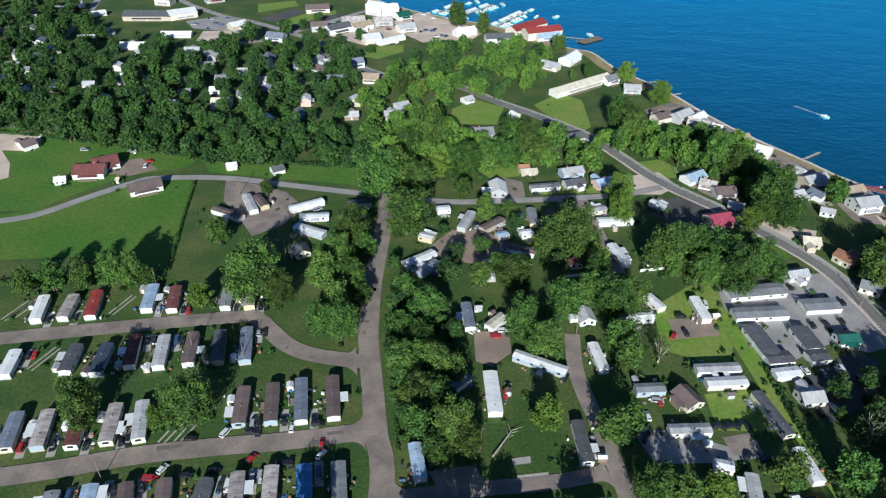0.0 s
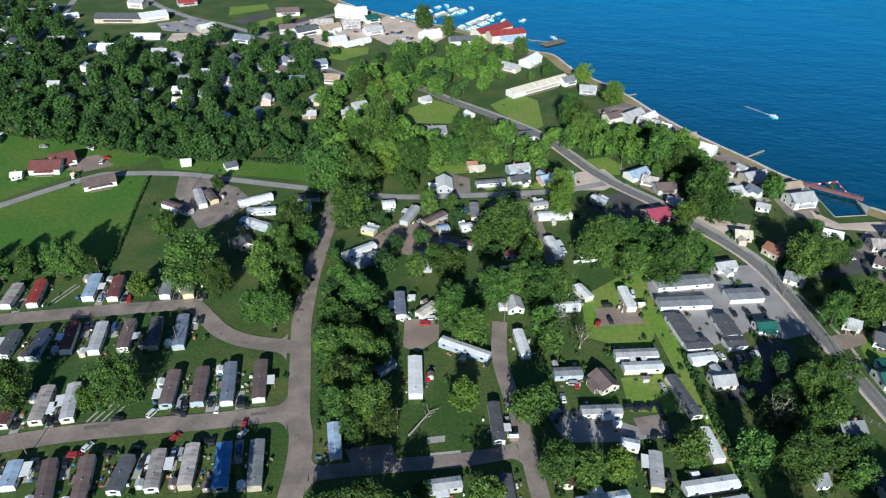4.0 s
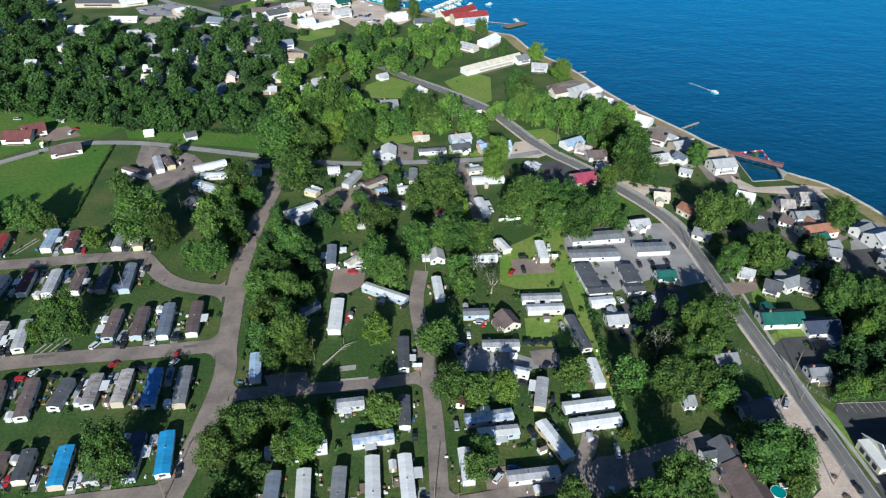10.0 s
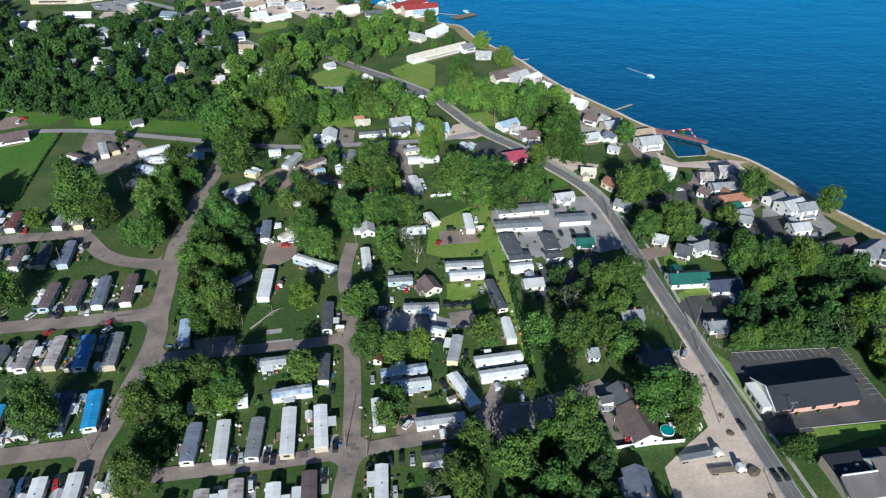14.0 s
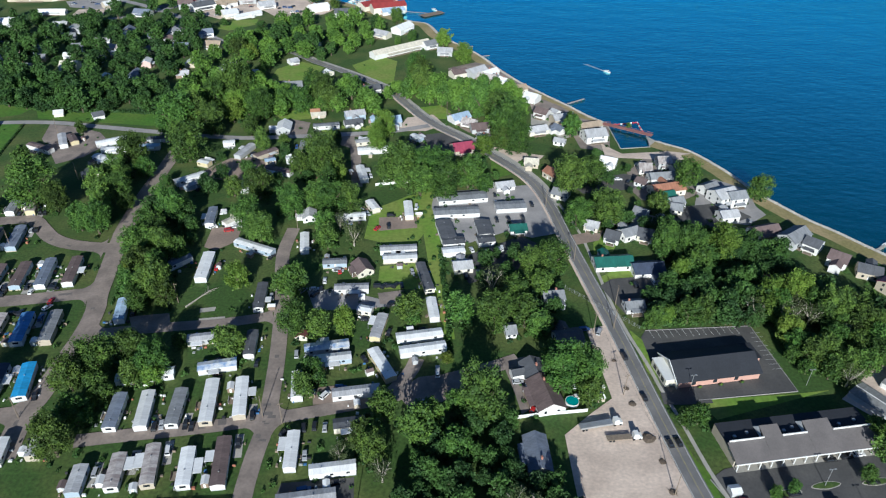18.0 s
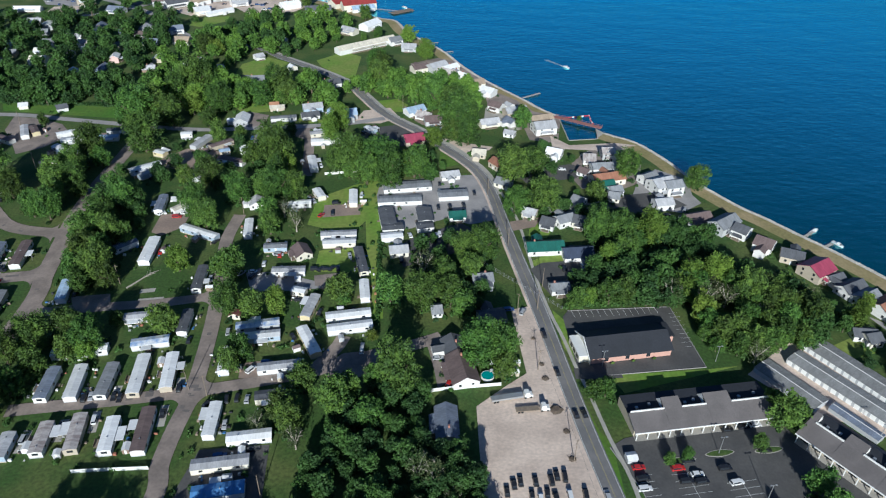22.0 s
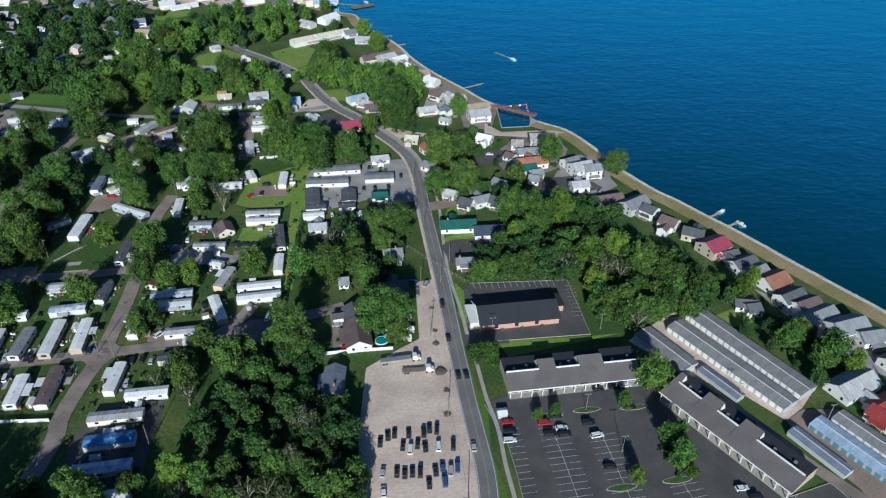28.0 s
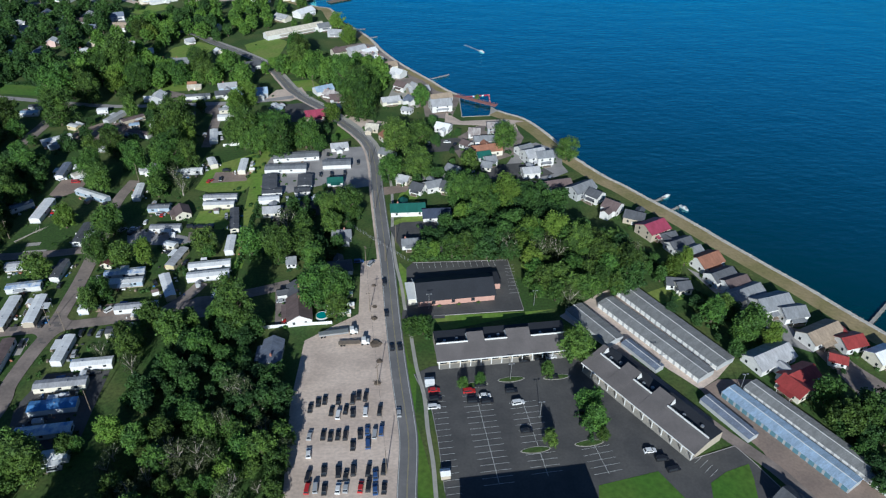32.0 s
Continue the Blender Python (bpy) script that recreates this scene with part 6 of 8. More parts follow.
def trunk_mesh(name, seed, material, bare=False):
    r = random.Random(seed)
    s = Shape()
    s.tube((0, 0, 0), (0.1, 0, 4.2), 0.42, 0.28, 7)
    for k in range(7 if bare else 5):
        a = k * 2.4 + r.random()
        p = (0.1, 0, r.uniform(2.6, 4.3))
        q = (math.cos(a) * r.uniform(1.4, 2.6), math.sin(a) * r.uniform(1.4, 2.6), r.uniform(6, 8.5))
        s.tube(p, q, 0.2, 0.09, 5)
        if bare:
            for j in range(3):
                e = (q[0] * 1.3 + r.uniform(-1, 1), q[1] * 1.3 + r.uniform(-1, 1), q[2] + r.uniform(1, 3))
                s.tube(q, e, 0.09, 0.03, 4)
    return s.mesh(name, material)


CROWNS = {"g": [crown_mesh("crown", i, 3100, 0.34, LEAF["g"]) for i in range(9)], "b": [crown_mesh("crown", 20 + i, 3100, 0.34, LEAF["b"]) for i in range(3)],
          "d": [crown_mesh("crown", 30 + i, 700, 0.30, LEAF["d"], True) for i in range(3)], "G": [crown_mesh("crown", 70 + i, 6600, 0.215, LEAF["g"]) for i in range(5)], "B": [crown_mesh("crown", 80, 6600, 0.215, LEAF["b"])], "m": [crown_mesh("crown", 50 + i, 1900, 0.42, LEAF["g"]) for i in range(6)], "f": [crown_mesh("crown", 40 + i, 1150, 0.54, LEAF["g"]) for i in range(6)]}
TRUNKS = {"g": [trunk_mesh("trunk", i, BARK) for i in range(3)], "d": [trunk_mesh("trunk", 9 + i, PALEBARK, True) for i in range(2)]}
TREE_LABEL = {"g": "tall broadleaf tree with a dense dark green crown", "b": "broadleaf tree with a bright yellow-green crown", "d": "thin half-bare tree with pale branches", "s": "small round parking-lot tree with green leaves",
              "f": "broadleaf tree in full leaf among houses"}
trng = random.Random(3)


def tree(x, y, D, kind, group):
    hz = trng.uniform(0.80, 1.08)
    t = thing("tree", at(x, y, trng.uniform(0, 360)), TREE_LABEL[kind], "tree", group.replace("_", " "))
    t.scale = (D / 10, D / 10, D / 10 * hz)
    look_of = {"s": "g"}.get(kind, kind)
    if D > 15.5 and look_of in "gb":
        look_of = look_of.upper()
    part("trunk", trng.choice(TRUNKS["d" if kind == "d" else "g"]), None, t)
    part("crown", trng.choice(CROWNS[look_of]), None, t)
    return t


for group, rows in TREES.items():
    for row in rows:
        tree(*row, group)


def inside(x, y, poly):
    c = False
    for (x0, y0), (x1, y1) in zip(poly, poly[1:] + poly[:1]):
        if (y0 > y) != (y1 > y) and x < (x1 - x0) * (y - y0) / (y1 - y0) + x0:
            c = not c
    return c


built = [(r[0], r[1], max(r[3], r[4]) * 0.5) for rows in (*HOMES.values(), *HOUSES.values()) for r in rows]
TOWN_ROOFS = ["white", "lightgrey", "grey", "slate", "brown", "grey", "bluegrey", "lightgrey"]
for group in ("town_wood", "town_wood_far"):
    poly = WOODS[group][2]
    xs, ys = [p[0] for p in poly], [p[1] for p in poly]
    done = 0
    while done < (40 if group == "town_wood" else 20):
        x, y = trng.uniform(min(xs), max(xs)), trng.uniform(min(ys), max(ys))
        if inside(x, y, poly) and all((x - a) ** 2 + (y - b) ** 2 > 15 ** 2 for a, b, r in built):
            L = trng.uniform(8, 14)
            house(round(x, 1), round(y, 1), trng.choice((5, 95)) + trng.uniform(-6, 6), L, trng.uniform(7, 9), trng.choice((2.9, 3.2, 4.6)), trng.choice(TOWN_ROOFS), group + "_houses")
            built.append((x, y, L * 0.5))
            done += 1


def woodland(name, stand, label, leaf="w"):
    """The trees of a wood joined into one."""
    vs, fs, k = [], [], 0
    ci = []
    for x, y, D in stand:
        hz, a = trng.uniform(0.68, 1.0) * D / 10, trng.uniform(0, 2 * math.pi)
        for me, mi in ((trng.choice(CROWNS["f" if y > 330 else "m"]), 0), (trng.choice(TRUNKS["g"]), 1)):
            v = np.empty(len(me.vertices) * 3)
            me.vertices.foreach_get("co", v)
            v = v.reshape(-1, 3) * (D / 10, D / 10, hz)
            c, s = math.cos(a), math.sin(a)
            vs.append(np.stack([v[:, 0] * c - v[:, 1] * s + x, v[:, 0] * s + v[:, 1] * c + y, v[:, 2]], 1))
            f = [tuple(i + k for i in p.vertices) for p in me.polygons]
            fs += f
            ci += [mi] * len(f)
            k += len(v)
    me = bpy.data.meshes.new(name)
    me.from_pydata(np.concatenate(vs).tolist(), [], fs)
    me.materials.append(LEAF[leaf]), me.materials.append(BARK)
    me.polygons.foreach_set("material_index", ci)
    return tagged(new(name, me), label, "woodland", kind="stuff")


SINGLE = {"ravine_wood": 46, "big_wood": 46, "lane_wood": 14}
for group, (gap, size, poly) in WOODS.items():
    xs, ys = [p[0] for p in poly], [p[1] for p in poly]
    stand = []
    for _ in range(3000):
        x, y = trng.uniform(min(xs), max(xs)), trng.uniform(min(ys), max(ys))
        if inside(x, y, poly) and all((x - a) ** 2 + (y - b) ** 2 > (gap * 0.8) ** 2 for a, b, _ in stand) and all((x - a) ** 2 + (y - b) ** 2 > (r + 2) ** 2 for a, b, r in built):
            if any(abs(x - a) < r * 0.8 + size * 0.35 and 0 < b - y < size * 1.0 for a, b, r in built) and (y < 400 or trng.random() < 0.5):
                continue
            stand.append((x, y, size * trng.uniform(0.62, 1.32)))
    stand.sort(key=lambda p: p[1])
    n = SINGLE.get(group, 0)
    for x, y, D in stand[:n]:
        tree(x, y, D, trng.choices("gbd", (6, 1, 4) if group == "big_wood" else (9, 1, 1))[0], group)
    if stand[n:]:
        if group == "orchard_wood":
            woodland("woodland", stand[n::3], "dense green broadleaf wood of many trees")
            stand = [p for i, p in enumerate(stand) if i % 3]
        # bluff, school and street woods take the leaf colour with sunlight painted in
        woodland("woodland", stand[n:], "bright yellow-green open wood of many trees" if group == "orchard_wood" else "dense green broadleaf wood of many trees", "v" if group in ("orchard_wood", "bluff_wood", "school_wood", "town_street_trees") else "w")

# ---- bank, shopping plazas, storage sheds ----
def turned(x, y, a, name, label, category, group=""):
    return thing(name, at(x, y, a), label, category, group)


def bank():
    h = turned(222.6, 112.6, 9.5, "bank_building", "low brick bank with a dark shingle roof and white portico", "bank")
    L, W, e, zr = 35.0, 16.0, 3.6, 7.4
    m = lambda s: Shape().add([(x + L / 2, y + W / 2, z) for x, y, z in s.v], s.f)
    part("wall", m(Shape().gable(L, W, 0, e, zr - 0.05)), wall_mat("pinkbrick"), h, "salmon brick wall")
    part("roof", m(Shape().roof(L, W, e, zr, 0.7, 0.2)), MEMBRANE, h, "dark slate-grey gable roof")
    part("wing", Shape().box(L, L + 4.5, 8, 16.5, 0, 3.2), wall_mat("pinkbrick"), h)
    part("wing_roof", Shape().box(L - 0.2, L + 5, 7.7, 17, 3.2, 3.5), MEMBRANE, h)
    po = part("portico", Shape().box(-4.2, -0.1, 1.5, 14.0, 0, 3.5), wall_mat("cream"), h, "cream entrance block at the gable end")
    part("portico_roof", Shape().box(-4.4, 0.0, 1.3, 14.2, 3.5, 3.8), TRIM, po, "white flat entrance roof")
    part("end_wall", Shape().add([(-0.12, -0.5, 0), (-0.12, W + 0.5, 0), (-0.12, W + 0.5, e), (-0.12, W / 2, zr), (-0.12, -0.5, e), (-0.01, -0.5, 0), (-0.01, W + 0.5, 0), (-0.01, W + 0.5, e), (-0.01, W / 2, zr), (-0.01, -0.5, e)],
                                 [(0, 4, 3, 2, 1), (5, 6, 7, 8, 9), (0, 5, 9, 4), (1, 2, 7, 6)]), wall_mat("cream"), h, "cream gable wall")
    for y0, y1 in ((-0.9, W / 2), (W + 0.9, W / 2)):
        z0, z1 = e - 0.3, zr + 0.25
        part("bargeboard", Shape().add([(x, y, z + d) for x in (-0.95, -0.7) for d in (0, 0.45) for y, z in ((y0, z0), (y1, z1))], [(0, 1, 3, 2), (4, 6, 7, 5), (2, 3, 7, 6), (0, 4, 5, 1), (0, 2, 6, 4), (1, 5, 7, 3)]), TRIM, h, "white bargeboard")
    for k in range(3):
        part("entrance_window", Shape().box(-4.28, -4.18, 3.0 + 3.4 * k, 5.2 + 3.4 * k, 0.8, 2.7), GLASS, po)
    for k in range(3):
        x = 7 + k * 9
        part("window", Shape().box(x - 0.8, x + 0.8, -0.06, 0.04, 0.9, 2.7), GLASS, h)
        part("shrub", Shape().add([(px * 1.2 + x + 2.2, py * 0.6 - 1.1, pz * 0.7 + 0.4) for px, py, pz in ((1, 0, 0), (-1, 0, 0), (0, 1, 0), (0, -1, 0), (0, 0, 1), (0.7, 0.7, 0.5), (-0.7, -0.7, 0.5), (0, 0, -0.6))],
                                  [(0, 5, 4), (5, 2, 4), (2, 1, 4), (1, 6, 4), (6, 3, 4), (3, 0, 4), (0, 3, 7), (3, 1, 7), (1, 2, 7), (2, 0, 7)]), LEAF["g"], h)


def plaza(x, y, a, L, D, wells, name, roof):
    h = turned(x, y, a, name, "long strip mall with grey shingle roof and white parapets", "shopping plaza")
    part("wall", Shape().box(0, L, 0, D, 0, 4.3), wall_mat("tan"), h, "tan wall")
    part("fascia", Shape().box(-0.8, L + 0.8, -2.75, -2.6, 3.75, 4.25), TRIM, h, "white eave fascia")
    edges = sorted({0.0, L, *[v for w in wells for v in w]})
    for x0, x1 in zip(edges, edges[1:]):
        low = any(w0 <= x0 and x1 <= w1 for w0, w1 in wells)
        yt, zt = (5.2, 6.2) if low else (9.6, 7.7)
        ov0, ov1 = (0.8 if x0 == 0 else 0), (0.8 if x1 == L else 0)
        s = Shape().add([(x0 - ov0, -2.6, 4.0), (x1 + ov1, -2.6, 4.0), (x1 + ov1, yt, zt), (x0 - ov0, yt, zt), (x0 - ov0, -2.6, 4.25), (x1 + ov1, -2.6, 4.25), (x1 + ov1, yt, zt + 0.25), (x0 - ov0, yt, zt + 0.25)],
                        [(3, 2, 1, 0), (4, 5, 6, 7), (0, 1, 5, 4), (1, 2, 6, 5), (2, 3, 7, 6), (3, 0, 4, 7)])
        sl = part("roof_slope", s, roof, h, "brownish grey shingle roof slope")
        if low:
            part("parapet", Shape().box(x0, x1, yt, yt + 0.3, zt - 0.3, zt + 0.9), TRIM, h, "white parapet")
            part("flat_roof", Shape().box(x0 + 0.02, x1 - 0.02, yt + 0.3, D, 4.3, 4.7), MEMBRANE, h, "dark flat roof")
            for k in range(2):
                vx = x0 + (x1 - x0) * (0.3 + 0.4 * k)
                part("roof_vent", Shape().box(vx - 0.5, vx + 0.5, 8 + k, 9 + k, 4.7, 5.4), METAL, h)
        else:
            part("gable_side", Shape().add([(x0 + 0.05, 5, 4.3), (x0 + 0.05, D - 3, 4.3), (x0 + 0.05, 9.6, 7.65), (x1 - 0.05, 5, 4.3), (x1 - 0.05, D - 3, 4.3), (x1 - 0.05, 9.6, 7.65)], [(0, 2, 1), (3, 4, 5), (1, 2, 5, 4)]), TRIM, h)
            part("flat_roof", Shape().box(x0 + 0.02, x1 - 0.02, D - 5, D, 4.3, 4.7), MEMBRANE, h, "dark flat roof")
    n = int(L / 4.2)
    for k in range(n + 1):
        px = 0.2 + k * (L - 0.4) / n
        part("post", Shape().box(px - 0.16, px + 0.16, -2.3, -2.0, 0, 4.0), TRIM, h, "white canopy post")
        if k < n:
            part("shop_window", Shape().box(px + 0.5, px + 3.5, -0.08, 0.02, 0.5, 2.6), GLASS, h)
            if k % 3 == 1:
                part("sign_board", Shape().box(px + 0.4, px + 3.6, -0.14, -0.09, 2.9, 3.7), wall_mat(("red", "white", "blue", "yellow")[k % 4]), h)
    part("walkway", Shape().box(0, L, -2.8, 0, 0, 0.15), CONCRETE, h, "concrete walkway")


SHINGLE = mat("brown_shingle", (0.165, 0.148, 0.145), 0.9, 0.12, 0.15, 2.0, other=(0.135, 0.122, 0.12))
bank()
plaza(231.6, 75.6, 8.6, 56, 15.5, [(0, 13), (20, 29.5), (39.5, 56)], "strip_mall", SHINGLE)
plaza(291.6, 74.6, -55.0, 54, 14, [(1.5, 12), (19, 28), (35.5, 54)], "strip_mall", SHINGLE)


def storage(x0, y0, x1, y1, W, roof, group, doors=True, z1=2.6, zr=3.3, door_mat=None):
    v = Vector((x1 - x0, y1 - y0))
    L = v.length
    h = thing("storage_shed", at((x0 + x1) / 2, (y0 + y1) / 2, math.degrees(math.atan2(v.y, v.x))), f"long low storage shed with {ROOF_WORD.get(roof, roof)} ribbed roof", "storage shed", group)
    part("wall", Shape().gable(L, W, 0, z1, zr), wall_mat("grey"), h)
    n = int(L / 1.1)
    e, drop = W / 2 + 0.3, z1 - (zr - z1) * 0.3 / (W / 2)
    xs = []
    for k in range(n + 1):
        c = -L / 2 + k * L / n
        xs += [(c - 0.12, 0.06), (c, 0.092), (c + 0.12, 0.06)]
    rows = [[(x, -e, drop + u) for x, u in xs], [(x, 0, zr + u) for x, u in xs], [(x, e, drop + u) for x, u in xs]]
    m = len(xs)
    top = Shape().add([p for row in rows for p in row] + [(x, y, z - 0.1) for row in rows for x, y, z in row], [])
    for r in (0, 1):
        for k in range(m - 1):
            a = r * m + k
            top.f += [(a, a + 1, a + 1 + m, a + m), (a + 3 * m, a + 4 * m, a + 4 * m + 1, a + 3 * m + 1)]
        a, b = r * m, r * m + m - 1
        top.f += [(a, a + m, a + 4 * m, a + 3 * m), (b, b + 3 * m, b + 4 * m, b + m)]
    for k in range(m - 1):
        a, b = k, 2 * m + k
        top.f += [(a, a + 3 * m, a + 3 * m + 1, a + 1), (b, b + 1, b + 3 * m + 1, b + 3 * m)]
    part("roof", top, roof_mat(roof), h)
    part("ridge_cap", Shape().box(-L / 2, L / 2, -0.16, 0.16, zr + 0.06, zr + 0.18), TRIM, h, "pale ridge cap")
    n = int(L / 3.0)
    for k in range(n):
        c = -L / 2 + (k + 0.5) * L / n
        if doors:
            part("roll_door", Shape().box(c - 1.05, c + 1.05, -W / 2 - 0.06, -W / 2 + 0.02, 0, 2.3), door_mat or TRIM, h, "white roll-up door" if not door_mat else "blue roll-up door")


TEALDOOR = mat("teal_metal_door", (0.12, 0.24, 0.30), 0.5, 0.1)
storage(316.4, 128.5, 348.6, 76.7, 10, "zinc", "storage sheds")
storage(307.2, 116.8, 338.5, 69.4, 9, "zinc", "storage sheds")
storage(291.9, 111.6, 306.2, 89.3, 9, "zinc", "storage sheds", False)
storage(310.5, 89.5, 321.0, 73.5, 4.5, "bluegrey", "storage sheds", False, 2.2, 2.7)
storage(344.6, 62.1, 373.0, 18.0, 7.5, "paleblue", "storage sheds", True, 2.5, 3.1, TEALDOOR)
storage(354.2, 65.0, 390.0, 10.0, 7.5, "zinc", "storage sheds")
storage(334.2, 57.9, 346.0, 38.5, 5, "bluegrey", "storage sheds", False, 2.2, 2.7)

# store at the south edge of the parking lot, and the house beside it
st = turned(258, 0, 8.6, "store_building", "flat-roofed store with dark roof south of the parking lot", "store")
part("wall", Shape().box(-20, 24, -20, 0, 0, 9.4), wall_mat("tan"), st)
part("roof", Shape().box(-20.3, 24.3, -20.3, 0.3, 9.4, 9.9), MEMBRANE, st, "dark flat roof")
for k in range(3):
    part("roof_unit", Shape().box(-12 + 12 * k, -10 + 12 * k, -10, -8, 9.9, 11.2), METAL, st)
house(349, 8, -55, 13, 9, 4.2, "slate", "plaza_house")

# parking-lot paint, islands and lamps
for k, ((x0, y0), (x1, y1)) in enumerate(zip(SPINES[::2], SPINES[1::2])):
    a, b = Vector((x0, y0, 0)), Vector((x1, y1, 0))
    line = [a, (a + b) / 2, b]
    setting("stall_spine_" + str(k + 1), strip(line, 0.06, -0.06, 0.21), PAINT_W, "white painted line between parking rows", "road marking")
    n = int((b - a).length / 2.75)
    d = (b - a).normalized()
    q = Vector((-d.y, d.x, 0))
    for i in range(n + 1):
        p = a + d * i * 2.75
        setting("stall_line", strip([p - q * 5.4, p, p + q * 5.4], 0.055, -0.055, 0.215 + 0.0005 * k), PAINT_W, "white painted parking stall line", "road marking")
for i in range(17):
    p = Vector((229.0 + 0.36 * i, 57.8 - 2.75 * i, 0))
    setting("stall_line", strip([p, p + Vector((5.2, 0.8, 0))], 0.055, -0.055, 0.218), PAINT_W, "white painted parking stall line", "road marking")
for i in range(14):
    p = Vector((220.5 + 2.9 * i, 147.2 + 0.24 * i, 0))
    setting("stall_line", strip([p, p + Vector((1.0, -5.2, 0))], 0.055, -0.055, 0.218), PAINT_W, "white painted parking stall line", "road marking")
for name in ("bank_lot", "parking_lot"):
    rim = LOTS[name] + LOTS[name][:1]
    kerb = Shape()
    for (x0, y0), (x1, y1) in zip(rim, rim[1:]):
        if name == "parking_lot" and (y0 < -5 or y1 > 72 or x0 < 225):
            continue
        if name == "bank_lot" and (x0 < 219 and x1 < 219 or y0 < 107 and y1 < 107):
            continue
        d = Vector((x1 - x0, y1 - y0))
        q = Vector((-d.y, d.x)).normalized() * 0.10
        ring = [(x0 - q.x, y0 - q.y), (x1 - q.x, y1 - q.y), (x1 + q.x, y1 + q.y), (x0 + q.x, y0 + q.y)]
        kerb.add([(px, py, z) for z in (0.0, 0.3) for px, py in ring], [(4, 5, 6, 7), (0, 1, 5, 4), (1, 2, 6, 5), (2, 3, 7, 6), (3, 0, 4, 7)])
    setting("kerb_" + name, kerb, PALEASPH, "pale concrete kerb round the asphalt lot", "kerb")
for i in range(9):
    p = Vector((268.6 + 0.10 * i, 146.0 - 2.75 * i, 0))
    setting("stall_line", strip([p - Vector((5.0, 0.5, 0)), p - Vector((0.4, 0, 0))], 0.055, -0.055, 0.219), PAINT_W, "white painted parking stall line", "road marking")
for i in range(7):
    p = Vector((318.2 + 1.2 * i, 33.5 - 1.9 * i, 0))
    setting("stall_line", strip([p, p + Vector((3.6, 3.2, 0))], 0.055, -0.055, 0.222), PAINT_W, "white painted parking stall line", "road marking")
for x, y in ISLANDS:
    isl = thing("kerb_island", at(x, y, 8.6), "kerbed parking-lot island with grass", "kerb island", "parking-lot islands")
    ring = [(5.2 * math.cos(t) ** 3 * 0.3 + 5.0 * math.cos(t) * 0.8, 1.5 * math.sin(t)) for t in [2 * math.pi * i / 20 for i in range(20)]]
    part("kerb", Shape().add([(px, py, 0) for px, py in ring] + [(px, py, 0.24) for px, py in ring], [(i, (i + 1) % 20, 20 + (i + 1) % 20, 20 + i) for i in range(20)] + [tuple(range(20, 40))]), CONCRETE, isl, "pale concrete kerb")
    part("turf", Shape().add([(px * 0.92, py * 0.85, 0.25) for px, py in ring], [tuple(range(20))]), GRASS, isl)


# ---- vehicles ----
def car_meshes(paint, long=4.6, tall=1.45, van=False):
    w = 0.9
    prof = [(-2.3, 0.35), (2.3, 0.35), (2.3, 0.75), (1.1, 0.92), (0.45 if not van else 1.0, tall), (-1.5 if not van else -2.1, tall), (-2.0 if not van else -2.25, 0.95), (-2.3, 0.85)]
    k = long / 4.6
    n = len(prof)
    s = Shape()
    inset = [0.0, 0.0, 0.05, 0.05, 0.18, 0.18, 0.05, 0.05]
    s.add([(x * k, -w + i, z) for (x, z), i in zip(prof, inset)] + [(x * k, w - i, z) for (x, z), i in zip(prof, inset)], [tuple(range(n)), tuple(reversed(range(n, 2 * n)))] + [((i + 1) % n, i, n + i, n + (i + 1) % n) for i in range(n)])
    g = Shape()
    f, r = prof[3], prof[6]
    for (xa, za), (xb, zb) in ((prof[3], prof[4]), (prof[6], prof[5])):
        e = 0.03 if xa > 0 else -0.03
        g.add([(xa * k + e, -w + 0.16, za + 0.04), (xa * k + e, w - 0.16, za + 0.04), (xb * k + e, w - 0.25, zb - 0.04), (xb * k + e, -w + 0.25, zb - 0.04)], [(0, 1, 2, 3)])
    for sg in (-1, 1):
        g.add([((f[0] - 0.2) * k, sg * (w - 0.04), 0.95), ((r[0] + 0.2) * k, sg * (w - 0.04), 0.98), ((prof[5][0] + 0.1) * k, sg * (w - 0.15), tall - 0.08), ((prof[4][0] - 0.1) * k, sg * (w - 0.15), tall - 0.08)], [(0, 1, 2, 3)])
    wh = Shape().tube((0, -0.1, 0), (0, 0.1, 0), 0.33, 0.33, 10)
    return s.mesh("body", paint), g.mesh("car_glass", GLASS), wh.mesh("wheel", RUBBER), 1.4 * k


def car_paint(name, rgb):
    m = mat("car_" + name, rgb, 0.25, 0.04)
    m.node_tree.nodes["Principled BSDF"].inputs["Coat Weight"].default_value = 0.6
    return m


PAINTS = {"white": (0.78, 0.78, 0.78), "red": (0.45, 0.03, 0.03), "silver": (0.42, 0.43, 0.45), "blue": (0.05, 0.10, 0.25), "dark": (0.025, 0.026, 0.03)}
CAR = {c: [car_meshes(car_paint(c, rgb)), car_meshes(car_paint(c, rgb), 4.9, 1.75, True)] for c, rgb in PAINTS.items()}
crng = random.Random(11)


def car(x, y, a, color, group):
    i = crng.random() < 0.4
    body, glass, wheel, ax = CAR[color][i]
    c = thing("car", at(x, y, a), f"parked {'black' if color == 'dark' else color} {'sport-utility car' if i else 'sedan car'}", "car", group.replace("_", " "))
    part("body", body, None, c)
    part("car_glass", glass, None, c)
    for sx in (-ax, ax):
        for sy in (-0.82, 0.82):
            part("wheel", wheel, None, c).location = (sx, sy, 0.33)


